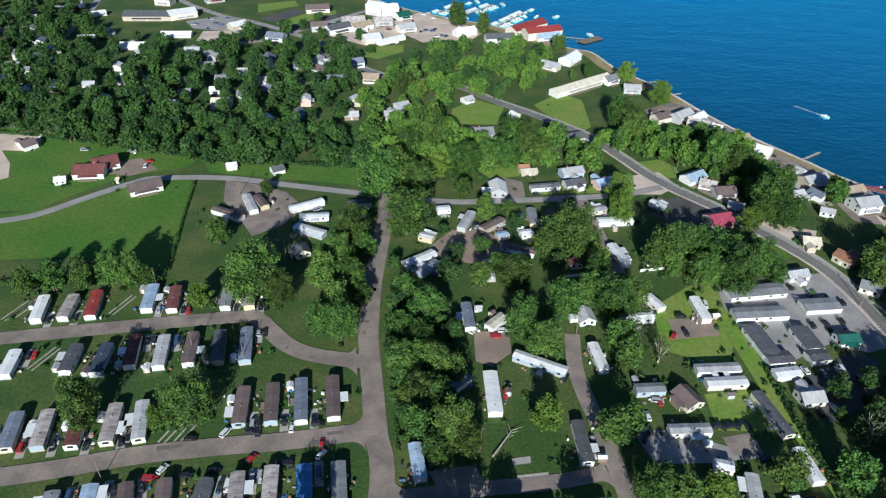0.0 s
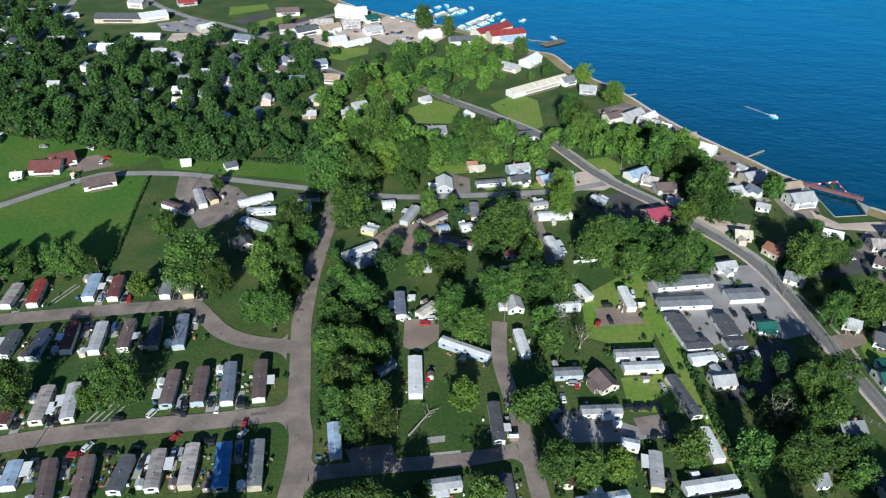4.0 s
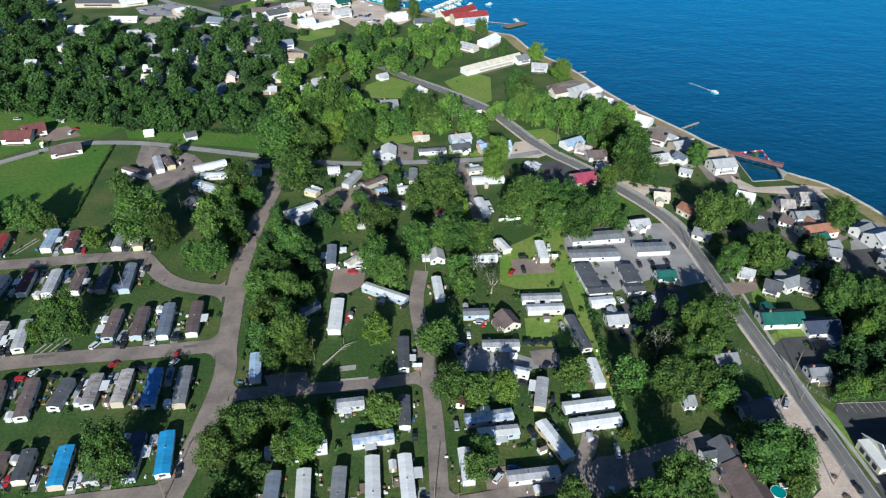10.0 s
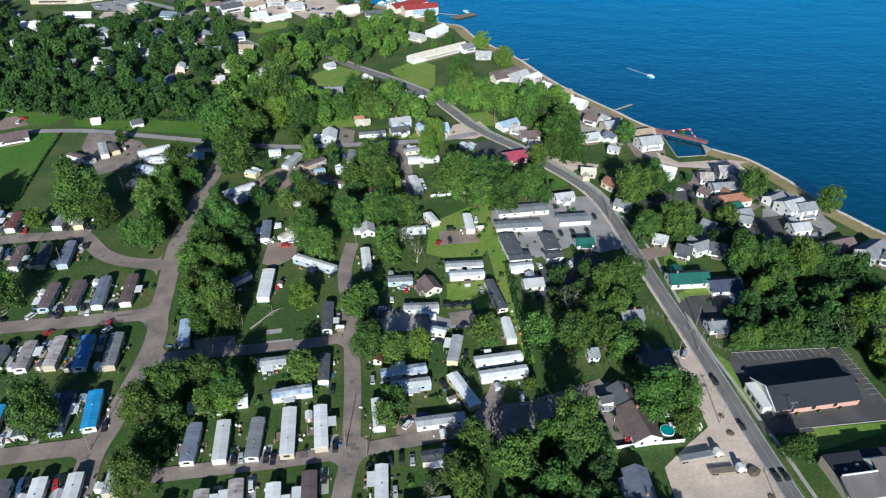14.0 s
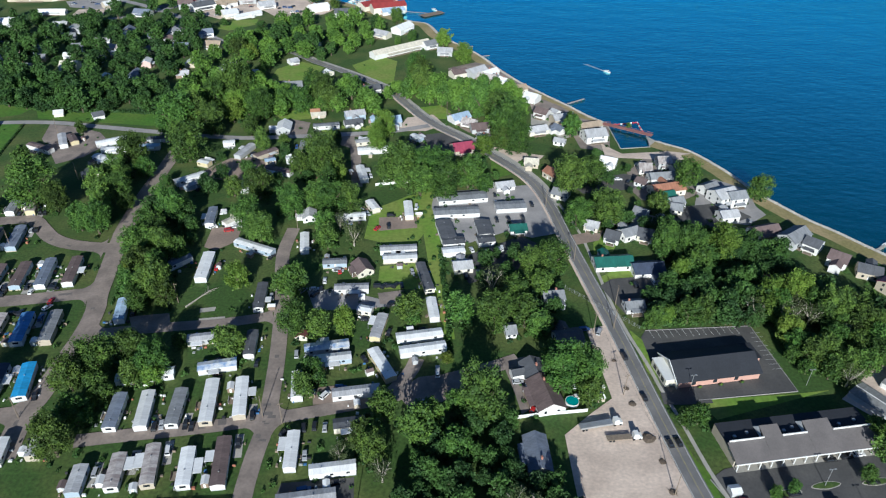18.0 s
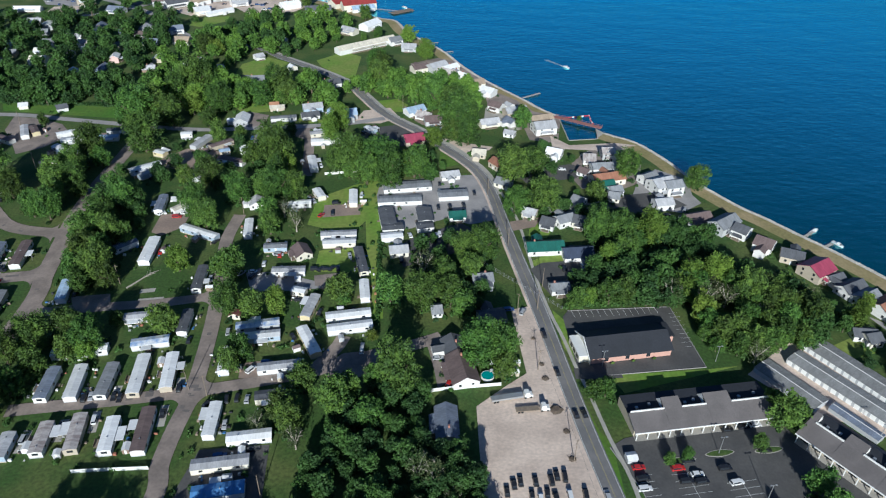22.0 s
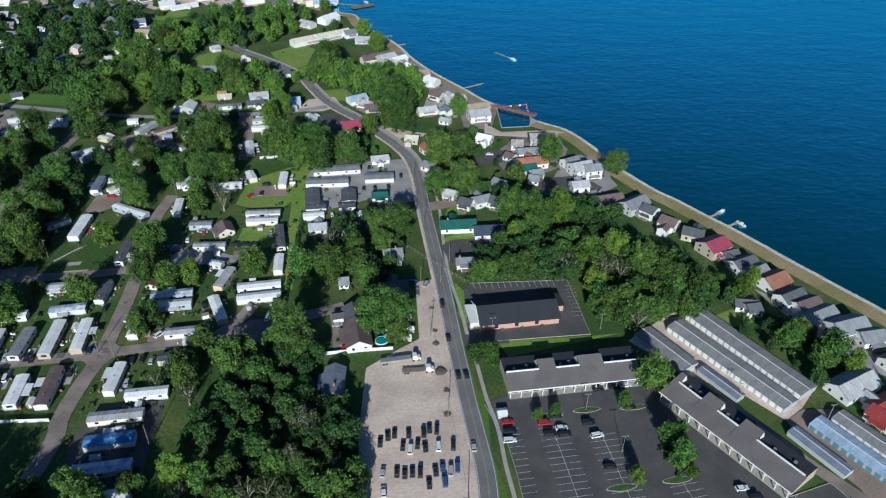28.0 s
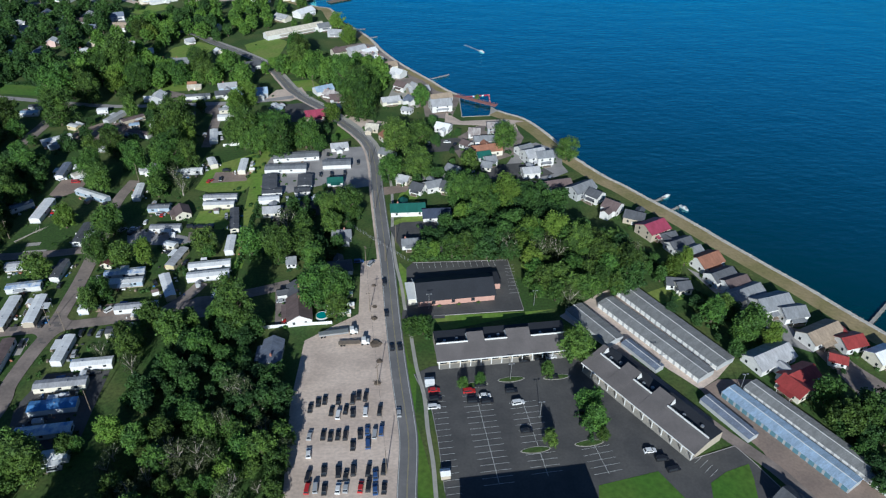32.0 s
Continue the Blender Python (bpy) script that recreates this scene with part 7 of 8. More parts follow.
HEADING = {"plaza_cars": 10, "motel_cars": 100, "road_cars": 98}
for group, rows in CARS.items():
    for x, y, color in rows:
        base = HEADING.get(group, 92 if group.startswith("lot") else crng.choice((5, 95, 60)))
        car(x, y, base + crng.uniform(-5, 5), color, group)
for name in ("marina_lot", "town_forecourt", "town_plaza", "shop_lot_low"):
    xs, ys = [p[0] for p in LOTS[name]], [p[1] for p in LOTS[name]]
    n = 0
    while n < 9:
        x, y = crng.uniform(min(xs), max(xs)), crng.uniform(min(ys), max(ys))
        if inside(x, y, LOTS[name]) and all((x - p) ** 2 + (y - q) ** 2 > (r + 3) ** 2 for p, q, r in built):
            car(x, y, crng.choice((10, 100)), crng.choice(["dark", "white", "silver", "red", "blue"]), "cars in the far town")
            n += 1
SIDE = {"north_row": -1, "third_row": -1, "fifth_row": -1, "second_row": 1, "fourth_row": 1, "sixth_row": 1}


def shed(x, y, a, w, d, roof, group):
    s = thing("garden_shed", at(x, y, a), f"small garden shed with {ROOF_WORD.get(roof, roof)} roof beside a home", "shed", group)
    part("wall", Shape().gable(w, d, 0, 2.0, 2.6), wall_mat(crng.choice(("white", "tan", "brown", "grey"))), s)
    part("roof", Shape().roof(w, d, 2.0, 2.6, 0.15, 0.07), roof_mat(roof), s)
    part("door", Shape().box(w / 2, w / 2 + 0.05, -0.4, 0.4, 0, 1.9), TRIM, s)


def carport(x, y, a, L, W):
    s = thing("carport", at(x, y, a), "flat white metal carport on slim posts", "carport", "carports beside homes")
    part("canopy", Shape().box(-L / 2, L / 2, -W / 2, W / 2, 2.5, 2.65), roof_mat("white"), s)
    for px in (-L / 2 + 0.2, L / 2 - 0.2):
        for py in (-W / 2 + 0.15, W / 2 - 0.15):
            part("post", Shape().box(px - 0.05, px + 0.05, py - 0.05, py + 0.05, 0, 2.5), METAL, s)


for group, s in SIDE.items():
    for x, y, a, L, W, roof in HOMES[group]:
        d = Vector((math.cos(radians(a)), math.sin(radians(a)), 0))
        if d.y * s < 0:
            d = -d
        q = Vector((d.y, -d.x, 0)) * (1 if d.y > 0 else -1)
        c = Vector((x, y, 0))
        end = c + d * (L / 2 - 1.5)
        if crng.random() < 0.75:
            p = end + q * (W / 2 + 2.2)
            setting("driveway", strip([p - d * 6, p + d * 4.5], 1.5, -1.5, 0.055), CONCRETE, "worn concrete parking pad", "driveway")
            car(p.x, p.y, a + crng.choice((0, 180)) + crng.uniform(-4, 4), crng.choice(["dark"] * 5 + ["white", "silver", "silver", "red", "blue"]), "cars beside homes")
            if crng.random() < 0.45:
                p = end + q * (W / 2 + 4.6) - d * crng.uniform(-1, 1)
                car(p.x, p.y, a + crng.uniform(-4, 4), crng.choice(["dark"] * 5 + ["white", "silver", "red"]), "cars beside homes")
        if crng.random() < 0.55:
            p = c - d * (L / 2 - crng.uniform(0, 6)) - q * (W / 2 + 2.0)
            shed(p.x, p.y, a, crng.uniform(2.4, 3.6), 2.4, crng.choice(("white", "lightgrey", "brown", "white")), "sheds beside homes")
        if crng.random() < 0.3:
            p = c + q * (W / 2 + 1.7) * crng.choice((-1, 1)) + d * crng.uniform(-2, 3)
            carport(p.x, p.y, a, crng.uniform(4, 6.5), 3.0)
        if crng.random() < 0.5:
            p = c - q * (W / 2 + 1.3) + d * crng.uniform(-3, 3)
            dk = thing("porch_deck", at(p.x, p.y, a), "small wooden porch deck with railing", "deck", "decks beside homes")
            part("floor", Shape().box(-1.8, 1.8, -1.2, 1.2, 0.4, 0.55), WOOD, dk)
            part("railing", Shape().box(-1.8, 1.8, -1.2, -1.12, 0.55, 1.4), crng.choice((WOOD, TRIM)), dk)
            for px in (-1.7, 1.7):
                part("post", Shape().box(px - 0.06, px + 0.06, -1.15, -1.0, 0, 0.42), WOOD, dk)


def semi_truck(x, y, a, L, box, label):
    t = thing("truck", at(x, y, a), label, "truck", "trucks on the gravel lot")
    part("trailer_bed", Shape().box(-L, 0, -1.2, 1.2, 1.1, 1.3 if not box else 2.0), METAL if box else WOOD, t, "long silver flat trailer" if box else "dark open truck bed")
    cab = part("cab", Shape().add([(0.6, -1.15, 0.6), (3.9, -1.15, 0.6), (3.9, 1.15, 0.6), (0.6, 1.15, 0.6), (0.7, -1.1, 3.0), (2.4, -1.1, 3.0), (2.4, 1.1, 3.0), (0.7, 1.1, 3.0), (3.8, -1.1, 1.7), (3.8, 1.1, 1.7), (2.7, -1.1, 1.8), (2.7, 1.1, 1.8)],
                                 [(0, 3, 2, 1), (4, 5, 6, 7), (0, 1, 8, 10, 5, 4), (3, 7, 6, 11, 9, 2), (1, 2, 9, 8), (8, 9, 11, 10), (10, 11, 6, 5), (0, 4, 7, 3)]), PAINT_W, t, "white cab")
    part("windscreen", Shape().add([(2.74, -1.0, 1.85), (2.74, 1.0, 1.85), (2.46, 1.0, 2.85), (2.46, -1.0, 2.85)], [(0, 1, 2, 3)]), GLASS, cab)
    for px in (3.1, 0.9, -L + 1.2, -L + 2.4):
        for py in (-1.0, 1.0):
            part("wheel", Shape().tube((px, py - 0.15, 0.5), (px, py + 0.15, 0.5), 0.5, 0.5, 10), RUBBER, t)


semi_truck(193.4, 94.2, 12, 12.5, True, "white semi-truck with a long silver trailer")
semi_truck(199.0, 87.8, 6, 9.0, False, "white truck with a dark open bed")

# ---- poles, lamps, wires ----
tops = []
for k, (x, y) in enumerate(POLES):
    p = thing("utility_pole", at(x, y, 20 + 37 * (k % 4)), "tall brown wooden utility pole with crossarm", "utility pole", "utility poles")
    part("shaft", Shape().tube((0, 0, 0), (0, 0, 11), 0.17, 0.11, 7), WOOD, p)
    arm = part("crossarm", Shape().box(-1.2, 1.2, -0.07, 0.07, 10.1, 10.26), WOOD, p)
    for ix in (-1.05, 0, 1.05):
        part("insulator", Shape().tube((ix, 0, 10.26), (ix, 0, 10.45), 0.06, 0.04, 6), GLASS, arm)
    tops.append(Vector((x, y, 10.4)))
WIRE = mat("wire", (0.05, 0.05, 0.05), 0.6, 0.05)
run = sorted([t for t in tops if 185 < t.x < 225 and t.y < 330], key=lambda t: -t.y)
for a, b in zip(run, run[1:]):
    if (b - a).length > 75:
        continue
    s = Shape()
    pts = [a.lerp(b, i / 8) - Vector((0, 0, 1.2 * 4 * (i / 8) * (1 - i / 8))) for i in range(9)]
    for p, q in zip(pts, pts[1:]):
        s.tube(p, q, 0.03, 0.03, 3)
    thing("power_line", Matrix(), "thin black overhead power line between poles", "power line", "power lines", s, WIRE)
for x, y in LAMPS:
    p = thing("street_lamp", at(x, y, 8), "tall pale metal lamp post with a flat head", "street lamp", "lot lamps")
    part("post", Shape().tube((0, 0, 0), (0, 0, 8.5), 0.12, 0.08, 8), METAL, p)
    part("arm", Shape().box(-0.9, 0.9, -0.05, 0.05, 8.4, 8.5), METAL, p)
    for s in (-1, 1):
        part("lamp_head", Shape().box(s * 0.9 - 0.35, s * 0.9 + 0.35, -0.18, 0.18, 8.36, 8.56), METAL, p)

# ---- fences, pool, sheds, kiosk ----
for name, pts in FENCES.items():
    white = name in ("white_fence", "yard_fence", "court_fence", "board_fence")
    wire = name in ("field_fence", "lot_fence")
    f = thing("fence", Matrix(), "white painted board fence beside yards" if white else "chain-link fence with metal posts", "fence")
    for (x0, y0), (x1, y1) in zip(pts, pts[1:]):
        v = Vector((x1 - x0, y1 - y0, 0))
        n = max(1, int(v.length / 2.5))
        for i in range(n):
            a, b = Vector((x0, y0, 0)) + v * i / n, Vector((x0, y0, 0)) + v * (i + 1) / n
            part("post", Shape().box(a.x - 0.06, a.x + 0.06, a.y - 0.06, a.y + 0.06, 0, 1.9), TRIM if white else METAL, f)
            if white:
                part("board", strip([a, b], 0.03, -0.03, 1.8).add([(a.x, a.y, 0.1), (b.x, b.y, 0.1), (b.x, b.y, 1.8), (a.x, a.y, 1.8)], [(0, 1, 2, 3)]), TRIM, f)
            else:
                s = Shape()
                for z in (0.2, 1.0, 1.8):
                    s.tube((a.x, a.y, z), (b.x, b.y, z), 0.03, 0.03, 4)
                part("rail", s, METAL, f)
POOLWATER = mat("pool_water", (0.02, 0.30, 0.30), 0.1, 0.08)
pool = thing("swimming_pool", at(180.6, 104.8), "round above-ground pool with turquoise water and white rim", "pool")
rg = [(2.6 * math.cos(2 * math.pi * i / 24), 2.6 * math.sin(2 * math.pi * i / 24)) for i in range(24)]
part("pool_wall", Shape().add([(x, y, 0) for x, y in rg] + [(x, y, 1.25) for x, y in rg] + [(x * 0.94, y * 0.94, 1.25) for x, y in rg], [(i, (i + 1) % 24, 24 + (i + 1) % 24, 24 + i) for i in range(24)] + [(24 + i, 24 + (i + 1) % 24, 48 + (i + 1) % 24, 48 + i) for i in range(24)]), TRIM, pool)
part("pool_surface", Shape().add([(x * 0.95, y * 0.95, 1.1) for x, y in rg], [tuple(range(24))]), POOLWATER, pool, "turquoise pool water")
for x, y, a, w, d, roof in ((228.3, 64.9, 8, 3.6, 3.4, "white"), (234.3, 21.5, 8, 3.2, 3.0, "white"), (190.5, 106.5, 10, 5, 3, "white"), (192.5, 112, 10, 3, 2.5, "white"), (191, 120, 8, 3, 2.2, "white")):
    shed(x, y, a, w, d, roof, "small roadside huts")

# ---- river: docks, boats, basin ----
HULL = mat("boat_hull", (0.75, 0.75, 0.74), 0.3, 0.05)


def dock(x0, y0, x1, y1, w=1.6):
    v = Vector((x1 - x0, y1 - y0))
    d = thing("dock", at(x0, y0, math.degrees(math.atan2(v.y, v.x))), "grey wooden dock on posts over the river", "dock", "river docks")
    n = max(2, int(v.length / 0.9))
    for i in range(n):
        part("plank", Shape().box(i * v.length / n + 0.02, (i + 1) * v.length / n - 0.02, -w / 2, w / 2, -0.62, -0.5), WOOD if w > 3 else CONCRETE, d)
    for i in range(0, n + 1, 5):
        for s in (-1, 1):
            part("pile", Shape().tube((i * v.length / n, s * w / 2, -2.5), (i * v.length / n, s * w / 2, 0.0), 0.14, 0.14, 6), WOOD, d)


def boat(x, y, a, L):
    b = thing("boat", at(x, y, a, -1.3), "small white motor boat on the river", "boat", "boats")
    prof = [(-0.5, 0.42), (0.1, 0.45), (0.35, 0.3), (0.5, 0.0), (0.35, -0.3), (0.1, -0.45), (-0.5, -0.42)]
    k = len(prof)
    part("hull", Shape().add([(px * L * 0.92, py * L * 0.26, -0.2) for px, py in prof] + [(px * L, py * L * 0.36, 0.75) for px, py in prof], [(i, (i + 1) % k, k + (i + 1) % k, k + i) for i in range(k)] + [tuple(range(k, 2 * k))]), HULL, b)
    part("cabin", Shape().box(-0.1 * L, 0.2 * L, -0.1 * L, 0.1 * L, 0.75, 1.6, 0.2), TRIM, b)
    part("windscreen", Shape().box(0.19 * L, 0.22 * L, -0.09 * L, 0.09 * L, 0.9, 1.4, 0.02), GLASS, b)


for x0, y0, x1, y1 in ((347, 206, 361, 216), (354, 197, 366, 205), (225, 397, 239, 407), (424, 106, 440, 121), (152, 520, 162, 523), (168, 497, 175, 500), (45, 655, 78, 705), (10, 680, 45, 725), (-12, 690, 10, 720), (96, 628, 122, 622)):
    dock(x0, y0, x1, y1)
dock(116, 612, 136, 628, 9)
for k, (x, y) in enumerate(BOATS):
    boat(x, y, (35, 300, 60)[k % 3] if k != 2 else -53, 6.5 if k < 3 else 9)
for x0, y0, x1, y1 in ((45, 655, 78, 705), (10, 680, 45, 725), (-12, 690, 10, 720)):
    v = Vector((x1 - x0, y1 - y0))
    q = Vector((-v.y, v.x)).normalized()
    for i in range(int(v.length / 5)):
        for s in (-1, 1):
            if crng.random() < 0.75:
                p = Vector((x0, y0)) + v * ((i + 0.5) * 5 / v.length) + q * s * 5.2
                boat(p.x, p.y, math.degrees(math.atan2(q.y, q.x)) + (0 if s > 0 else 180) + crng.uniform(-5, 5), crng.uniform(6.5, 9))
wake = Shape()
bx, by = BOATS[2]
wake.add([(bx - 1.6, by + 3.0, -1.27), (bx - 13, by + 19, -1.27), (bx - 16, by + 18, -1.27), (bx - 2.6, by + 2.2, -1.27)], [(0, 1, 2, 3)])
tagged(new("wake", wake.mesh("wake", mat("foam", (0.5, 0.6, 0.66), 0.8, 0.3, 0.15, 0.8, other=(0.02, 0.13, 0.26), patch=0.5))), "white foaming wake behind the boat", "wake", kind="structure")
DECKRED = mat("red_brown_deck", (0.34, 0.15, 0.13), 0.8, 0.15, 0.3, 2)
deck = thing("harbour_bridge", at(243.5, 361.5, math.degrees(math.atan2(-18.5, 29.5))), "red-brown deck bridging the mouth of the boat basin", "bridge")
for i in range(23):
    part("plank", Shape().box(i * 1.5, i * 1.5 + 1.45, -2.2, 2.2, 0.3, 0.5), DECKRED, deck)
for s in (-1, 1):
    part("rail", Shape().box(0, 34.5, s * 2.1 - 0.05, s * 2.1 + 0.05, 1.3, 1.4), DECKRED, deck)
for i in range(0, 24, 3):
    for s in (-1, 1):
        part("rail_post", Shape().box(i * 1.5 - 0.06, i * 1.5 + 0.06, s * 2.1 - 0.06, s * 2.1 + 0.06, -2.2, 1.35), DECKRED, deck)
REDFLOAT = mat("red_float", (0.5, 0.04, 0.06), 0.5, 0.1)
boom = thing("float_boom", Matrix(), "line of red and white floats round the basin mouth", "float boom")
pts = [Vector((x, y, -1.15)) for x, y in FLOATS]
for i, (a, b) in enumerate(zip(pts, pts[1:])):
    n = max(1, int((b - a).length / 1.6))
    for j in range(n):
        part("float", Shape().tube(a.lerp(b, j / n), a.lerp(b, (j + 0.75) / n), 0.45, 0.45, 8), REDFLOAT if (i + j) % 3 else TRIM, boom)
ramp = Shape().add([(268.5, 343, 0.03), (267, 327, 0.03), (278, 328, 0.03)], [(0, 1, 2)])
setting("boat_ramp", ramp, CONCRETE, "pale concrete apron beside the basin", "boat ramp")

# loose stones along the crest
stones = Shape()
bm = bmesh.new()
bmesh.ops.create_icosphere(bm, subdivisions=1, radius=1)
ball = ([tuple(v.co) for v in bm.verts], [tuple(v.index for v in f.verts) for f in bm.faces])
bm.free()
srng = random.Random(21)
edge, back = sides(shore_line, -0.8), sides(shore_line, -3.9)
for k in range(len(edge) - 1):
    if not (-20 < edge[k].x < 480 and edge[k].y < 560) or 338 < edge[k].y < 364:
        continue
    for _ in range(int((edge[k + 1] - edge[k]).length * 2.2)):
        t, w = srng.random(), srng.random()
        c = edge[k].lerp(edge[k + 1], t).lerp(back[k].lerp(back[k + 1], t), w)
        r = srng.uniform(0.18, 0.5)
        z0 = 0.05 if w > 0.3 else -0.55 + 2 * w
        stones.add([(c.x + x * r * srng.uniform(0.8, 1.2), c.y + y * r, z0 + z * r * 0.7) for x, y, z in ball[0]], ball[1])
tagged(new("stones", stones.mesh("stones", STONECAP)), "loose pale boulders along the river bank", "boulders", kind="stuff")

# ---- shrubs, hedges, yard things ----
hr = np.random.default_rng(5)


def clumps(places, name, label, category):
    """Low leafy bushes joined into one."""
    vs, n = [], 46
    for x, y, r, h in places:
        d = hr.normal(size=(n, 3))
        d /= np.linalg.norm(d, axis=1)[:, None]
        d[:, 2] = np.abs(d[:, 2])
        c = d * (r, r, h) * hr.uniform(0.6, 1.1, (n, 1)) + (x, y, 0.05)
        nm = d + hr.normal(size=(n, 3)) * 0.5
        nm /= np.linalg.norm(nm, axis=1)[:, None]
        t = np.cross(nm, hr.normal(size=(n, 3)))
        t /= np.linalg.norm(t, axis=1)[:, None]
        b = np.cross(nm, t)
        s = hr.uniform(0.22, 0.42, (n, 1)) * min(r, 1.6)
        vs.append(np.stack([c - t * s, c - b * s * 0.8, c + t * s, c + b * s * 0.8], 1).reshape(-1, 3))
    v = np.concatenate(vs)
    me = bpy.data.meshes.new(name)
    me.from_pydata(v.tolist(), [], np.arange(len(v)).reshape(-1, 4).tolist())
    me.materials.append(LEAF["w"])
    return tagged(new(name, me), label, category, kind="stuff")


for name, (h, pts) in HEDGES.items():
    spots = []
    for a, b in zip(pts, pts[1:]):
        a, b = Vector(a), Vector(b)
        n = max(1, int((b - a).length / (0.7 * h)))
        for i in range(n):
            p = a.lerp(b, i / n)
            spots.append((p.x + hr.uniform(-0.5, 0.5) * h * 0.5, p.y + hr.uniform(-0.5, 0.5) * h * 0.5, h * hr.uniform(0.5, 0.85), h * hr.uniform(0.7, 1.2)))
    clumps(spots, "hedge", "dark green unclipped hedge beside the lots", "hedge")
spots = []
for x, y, L in [(r[0], r[1], r[3]) for rows in (*HOMES.values(), *HOUSES.values()) for r in rows if r[1] < 520]:
    for _ in range(4):
        a, q = hr.uniform(0, 2 * math.pi), hr.uniform(0.35, 0.8) * L + 2
        r = hr.uniform(0.6, 1.5)
        spots.append((x + q * math.cos(a), y + q * math.sin(a), r, r * hr.uniform(0.8, 1.3)))
dry_land = [(p.x, p.y) for p in border]
on_road = [(p, w / 2 + 1.6) for w, pts in ROADS.values() for p in smooth(pts, 4)]
spots = [s for s in spots if all((p.x - s[0]) ** 2 + (p.y - s[1]) ** 2 > w * w for p, w in on_road) and inside(s[0], s[1], dry_land)]
clumps(spots, "shrubbery", "scattered green garden shrubs between homes", "shrubs")
spots = []
for rows in TREES.values():
    for x, y, D, kind in rows:
        if kind != "s" and D > 9 and y < 420:
            for _ in range(3):
                a, q = hr.uniform(0, 2 * math.pi), hr.uniform(0.1, 0.5) * D
                r = hr.uniform(0.8, 2.0)
                spots.append((x + q * math.cos(a), y + q * math.sin(a), r, r * hr.uniform(0.8, 1.4)))
spots = [s for s in spots if all((p.x - s[0]) ** 2 + (p.y - s[1]) ** 2 > w * w for p, w in on_road) and inside(s[0], s[1], dry_land)]
clumps(spots, "undergrowth", "dense green undergrowth below the trees", "undergrowth")
tank = Shape()
ringz = [(math.cos(2 * math.pi * i / 10), math.sin(2 * math.pi * i / 10)) for i in range(10)]
prof = [(-0.95, 0.12), (-0.8, 0.38), (0.8, 0.38), (0.95, 0.12)]
tank.add([(px, pr * c, 0.6 + pr * s) for px, pr in prof for c, s in ringz], [(k * 10 + i, k * 10 + (i + 1) % 10, k * 10 + 10 + (i + 1) % 10, k * 10 + 10 + i) for k in range(3) for i in range(10)] + [tuple(reversed(range(10))), tuple(range(30, 40))])
tank_me, foot_me = tank.mesh("shell", TRIM), Shape().box(-0.08, 0.08, -0.3, 0.3, 0, 0.3).mesh("foot", METAL)
for group in ("cross_lots", "middle_lots", "west_court", "north_court"):
    for x, y, a, L, W, roof in HOMES[group]:
        if crng.random() < 0.6:
            p = at(x, y, a) @ Vector((crng.uniform(-0.3, 0.3) * L, crng.choice((-1, 1)) * (W / 2 + 1.6), 0))
            t = thing("propane_tank", at(p.x, p.y, a), "white horizontal propane tank beside a home", "propane tank", "propane tanks")
            part("shell", tank_me, None, t)
            for fx in (-0.5, 0.5):
                part("foot", foot_me, None, t).location = (fx, 0, 0)
        if crng.random() < 0.5:
            p = at(x, y, a) @ Vector((crng.uniform(-0.4, 0.4) * L, crng.choice((-1, 1)) * (W / 2 + 3.4), 0))
            shed(p.x, p.y, a + crng.choice((0, 90)), crng.uniform(2.2, 3.4), 2.2, crng.choice(("white", "lightgrey", "brown")), "sheds beside homes")
        if crng.random() < 0.55:
            p = at(x, y, a) @ Vector((crng.uniform(-0.4, 0.4) * L, crng.choice((-1, 1)) * (W / 2 + 2.3), 0))
            car(p.x, p.y, a + crng.uniform(-8, 8), crng.choice(["dark"] * 4 + ["white", "silver", "red", "blue"]), "cars in the yards")
        if crng.random() < 0.4:
            s = crng.choice((-1, 1))
            p = at(x, y, a) @ Vector((crng.uniform(-0.2, 0.2) * L, s * (W / 2 + 1.5), 0))
            carport(p.x, p.y, a, crng.uniform(3.5, 6), 2.6)
# paired concrete runners on the empty lots
for x, y, a in RUNNERS:
    d = Vector((math.cos(radians(a)), math.sin(radians(a)), 0))
    q = Vector((-d.y, d.x, 0))
    for s in (-1.1, 1.1):
        c = Vector((x, y, 0)) + q * s
        setting("runner", strip([c - d * 7, c + d * 7], 0.35, -0.35, 0.06), CONCRETE, "pale concrete runner on an empty lot", "concrete strip")
# fallen tree in the yard
log = thing("fallen_tree", at(23.5, 166.5, 58), "fallen bare tree trunk lying in the yard", "fallen tree")
part("trunk", Shape().tube((-8, 0, 0.5), (6, 0, 0.6), 0.45, 0.2, 8), PALEBARK, log)
for k in range(6):
    part("limb", Shape().tube((1 + k, 0, 0.5), (3.2 + 1.1 * k, (-1) ** k * (1.5 + 0.3 * k), 0.5 + 0.25 * k), 0.14, 0.04, 5), PALEBARK, log)

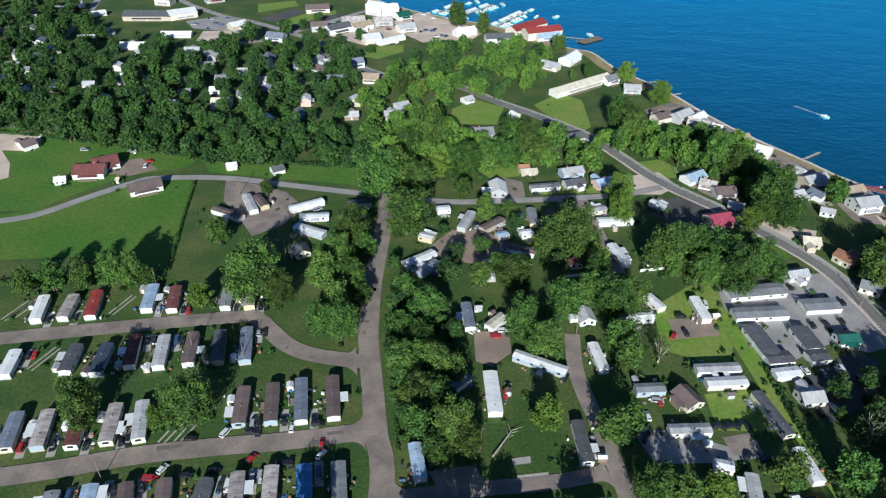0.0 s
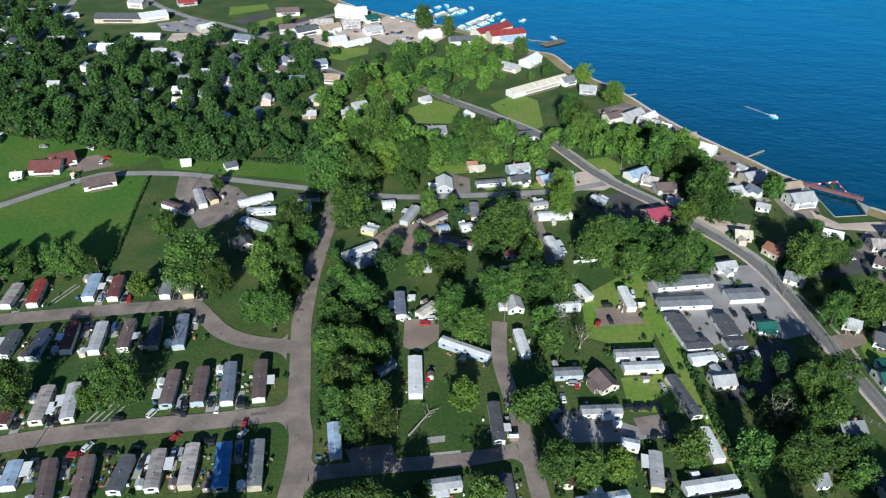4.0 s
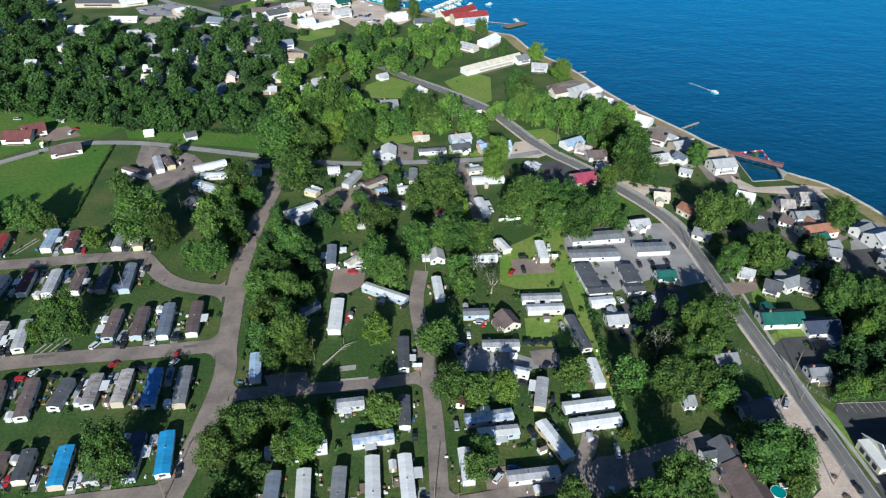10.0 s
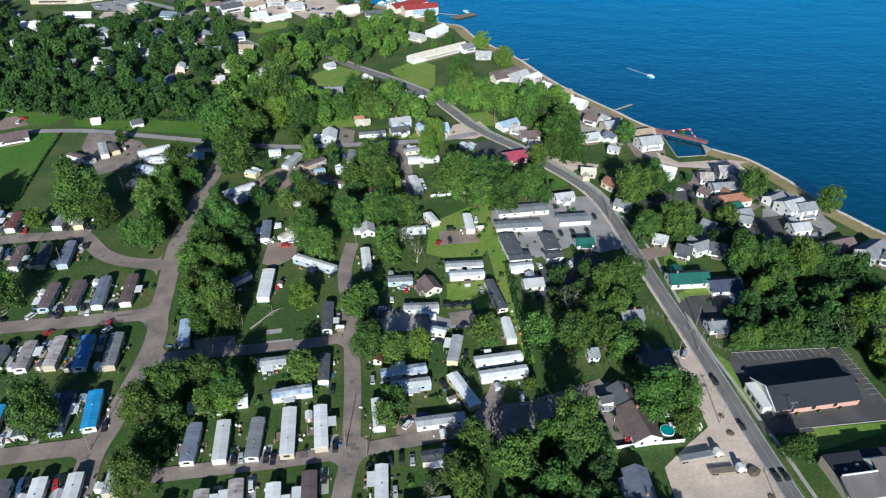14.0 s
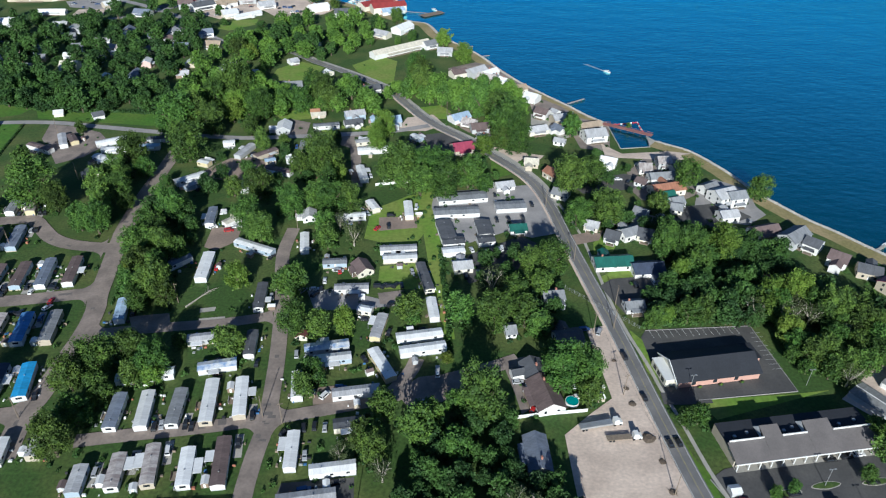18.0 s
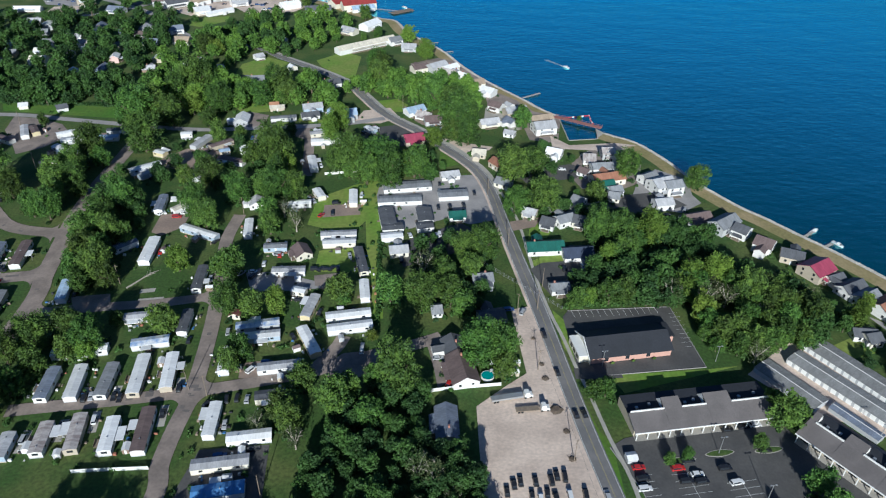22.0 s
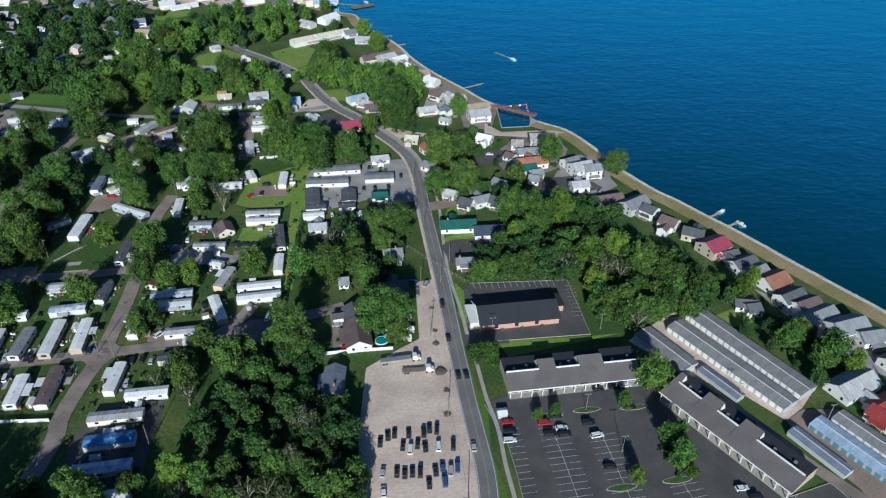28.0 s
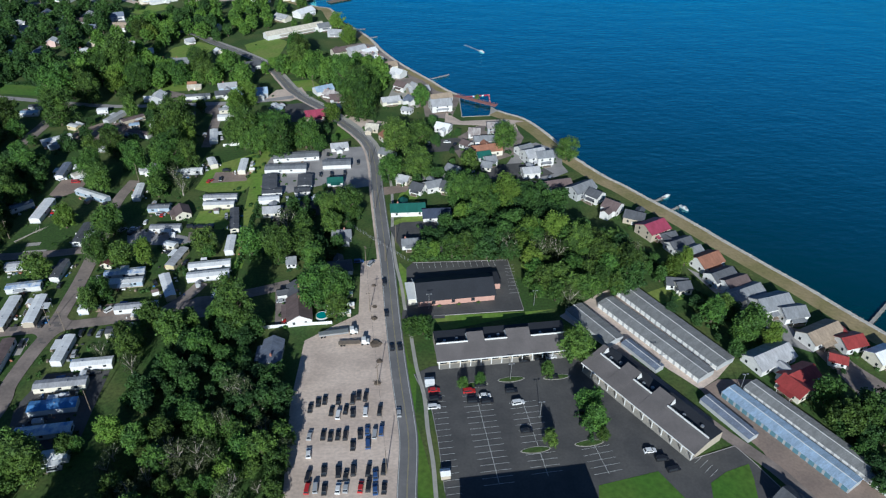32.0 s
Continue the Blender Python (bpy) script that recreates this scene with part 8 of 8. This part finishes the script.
# heaps of cut brush along the road edge
for x, y, r in ((205.5, 88.0, 3.0), (207.8, 77.5, 1.6), (203.5, 104.5, 1.8), (203.0, 112.5, 1.5), (208.0, 65.0, 1.8), (201.5, 128.0, 1.3)):
    heap = thing("brush_pile", at(x, y), "heap of brown cut branches beside the road", "brush pile", "brush piles along the road")
    low, twigs = Shape(), Shape()
    ring = [(r * math.cos(2 * math.pi * i / 9) * crng.uniform(0.7, 1.1), r * math.sin(2 * math.pi * i / 9) * crng.uniform(0.7, 1.1)) for i in range(9)]
    low.add([(px, py, 0) for px, py in ring] + [(px * 0.5, py * 0.5, r * 0.3) for px, py in ring], [(i, (i + 1) % 9, 9 + (i + 1) % 9, 9 + i) for i in range(9)] + [tuple(range(9, 18))])
    part("mound", low, BARK, heap)
    for i in range(26):
        px, py, t = crng.uniform(-0.7, 0.7) * r, crng.uniform(-0.7, 0.7) * r, crng.uniform(0, 6.28)
        twigs.tube((px, py, 0.1), (px + math.cos(t) * r * 0.6, py + math.sin(t) * r * 0.6, crng.uniform(0.2, 0.6) * r), 0.05, 0.02, 4)
    tagged(part("branch_heap", twigs, WOOD, heap), kind="stuff")

# small yard things beside the trailers
CLUTTER = [TRIM, METAL, WOOD, mat("dark_plastic", (0.04, 0.04, 0.045), 0.5), mat("blue_tarp", (0.06, 0.16, 0.36), 0.5), mat("terracotta", (0.36, 0.15, 0.09), 0.8)]
yrng = random.Random(41)
junk, tone = Shape(), []
for group, rows in HOMES.items():
    for x, y, a, L, W, roof in rows:
        if y > 260 or group == "motel":
            continue
        for _ in range(9):
            m = at(x, y, a + yrng.uniform(-20, 20)) @ Vector((yrng.uniform(-0.5, 0.5) * L, yrng.choice((-1, 1)) * (W / 2 + yrng.uniform(0.7, 3.2)), 0))
            w, d, z = yrng.uniform(0.2, 0.7), yrng.uniform(0.2, 0.6), yrng.uniform(0.3, 1.1)
            c = len(junk.f)
            junk.box(m.x - w, m.x + w, m.y - d, m.y + d, 0.05, z, 0.06)
            tone += [yrng.choice((0, 0, 1, 2, 2, 3, 3, 4, 5))] * (len(junk.f) - c)
me = junk.mesh("yard_clutter", CLUTTER[0])
for m in CLUTTER[1:]:
    me.materials.append(m)
me.polygons.foreach_set("material_index", tone)
tagged(new("yard_clutter", me), "scattered bins, boxes and yard furniture beside trailers", "yard clutter", kind="stuff")
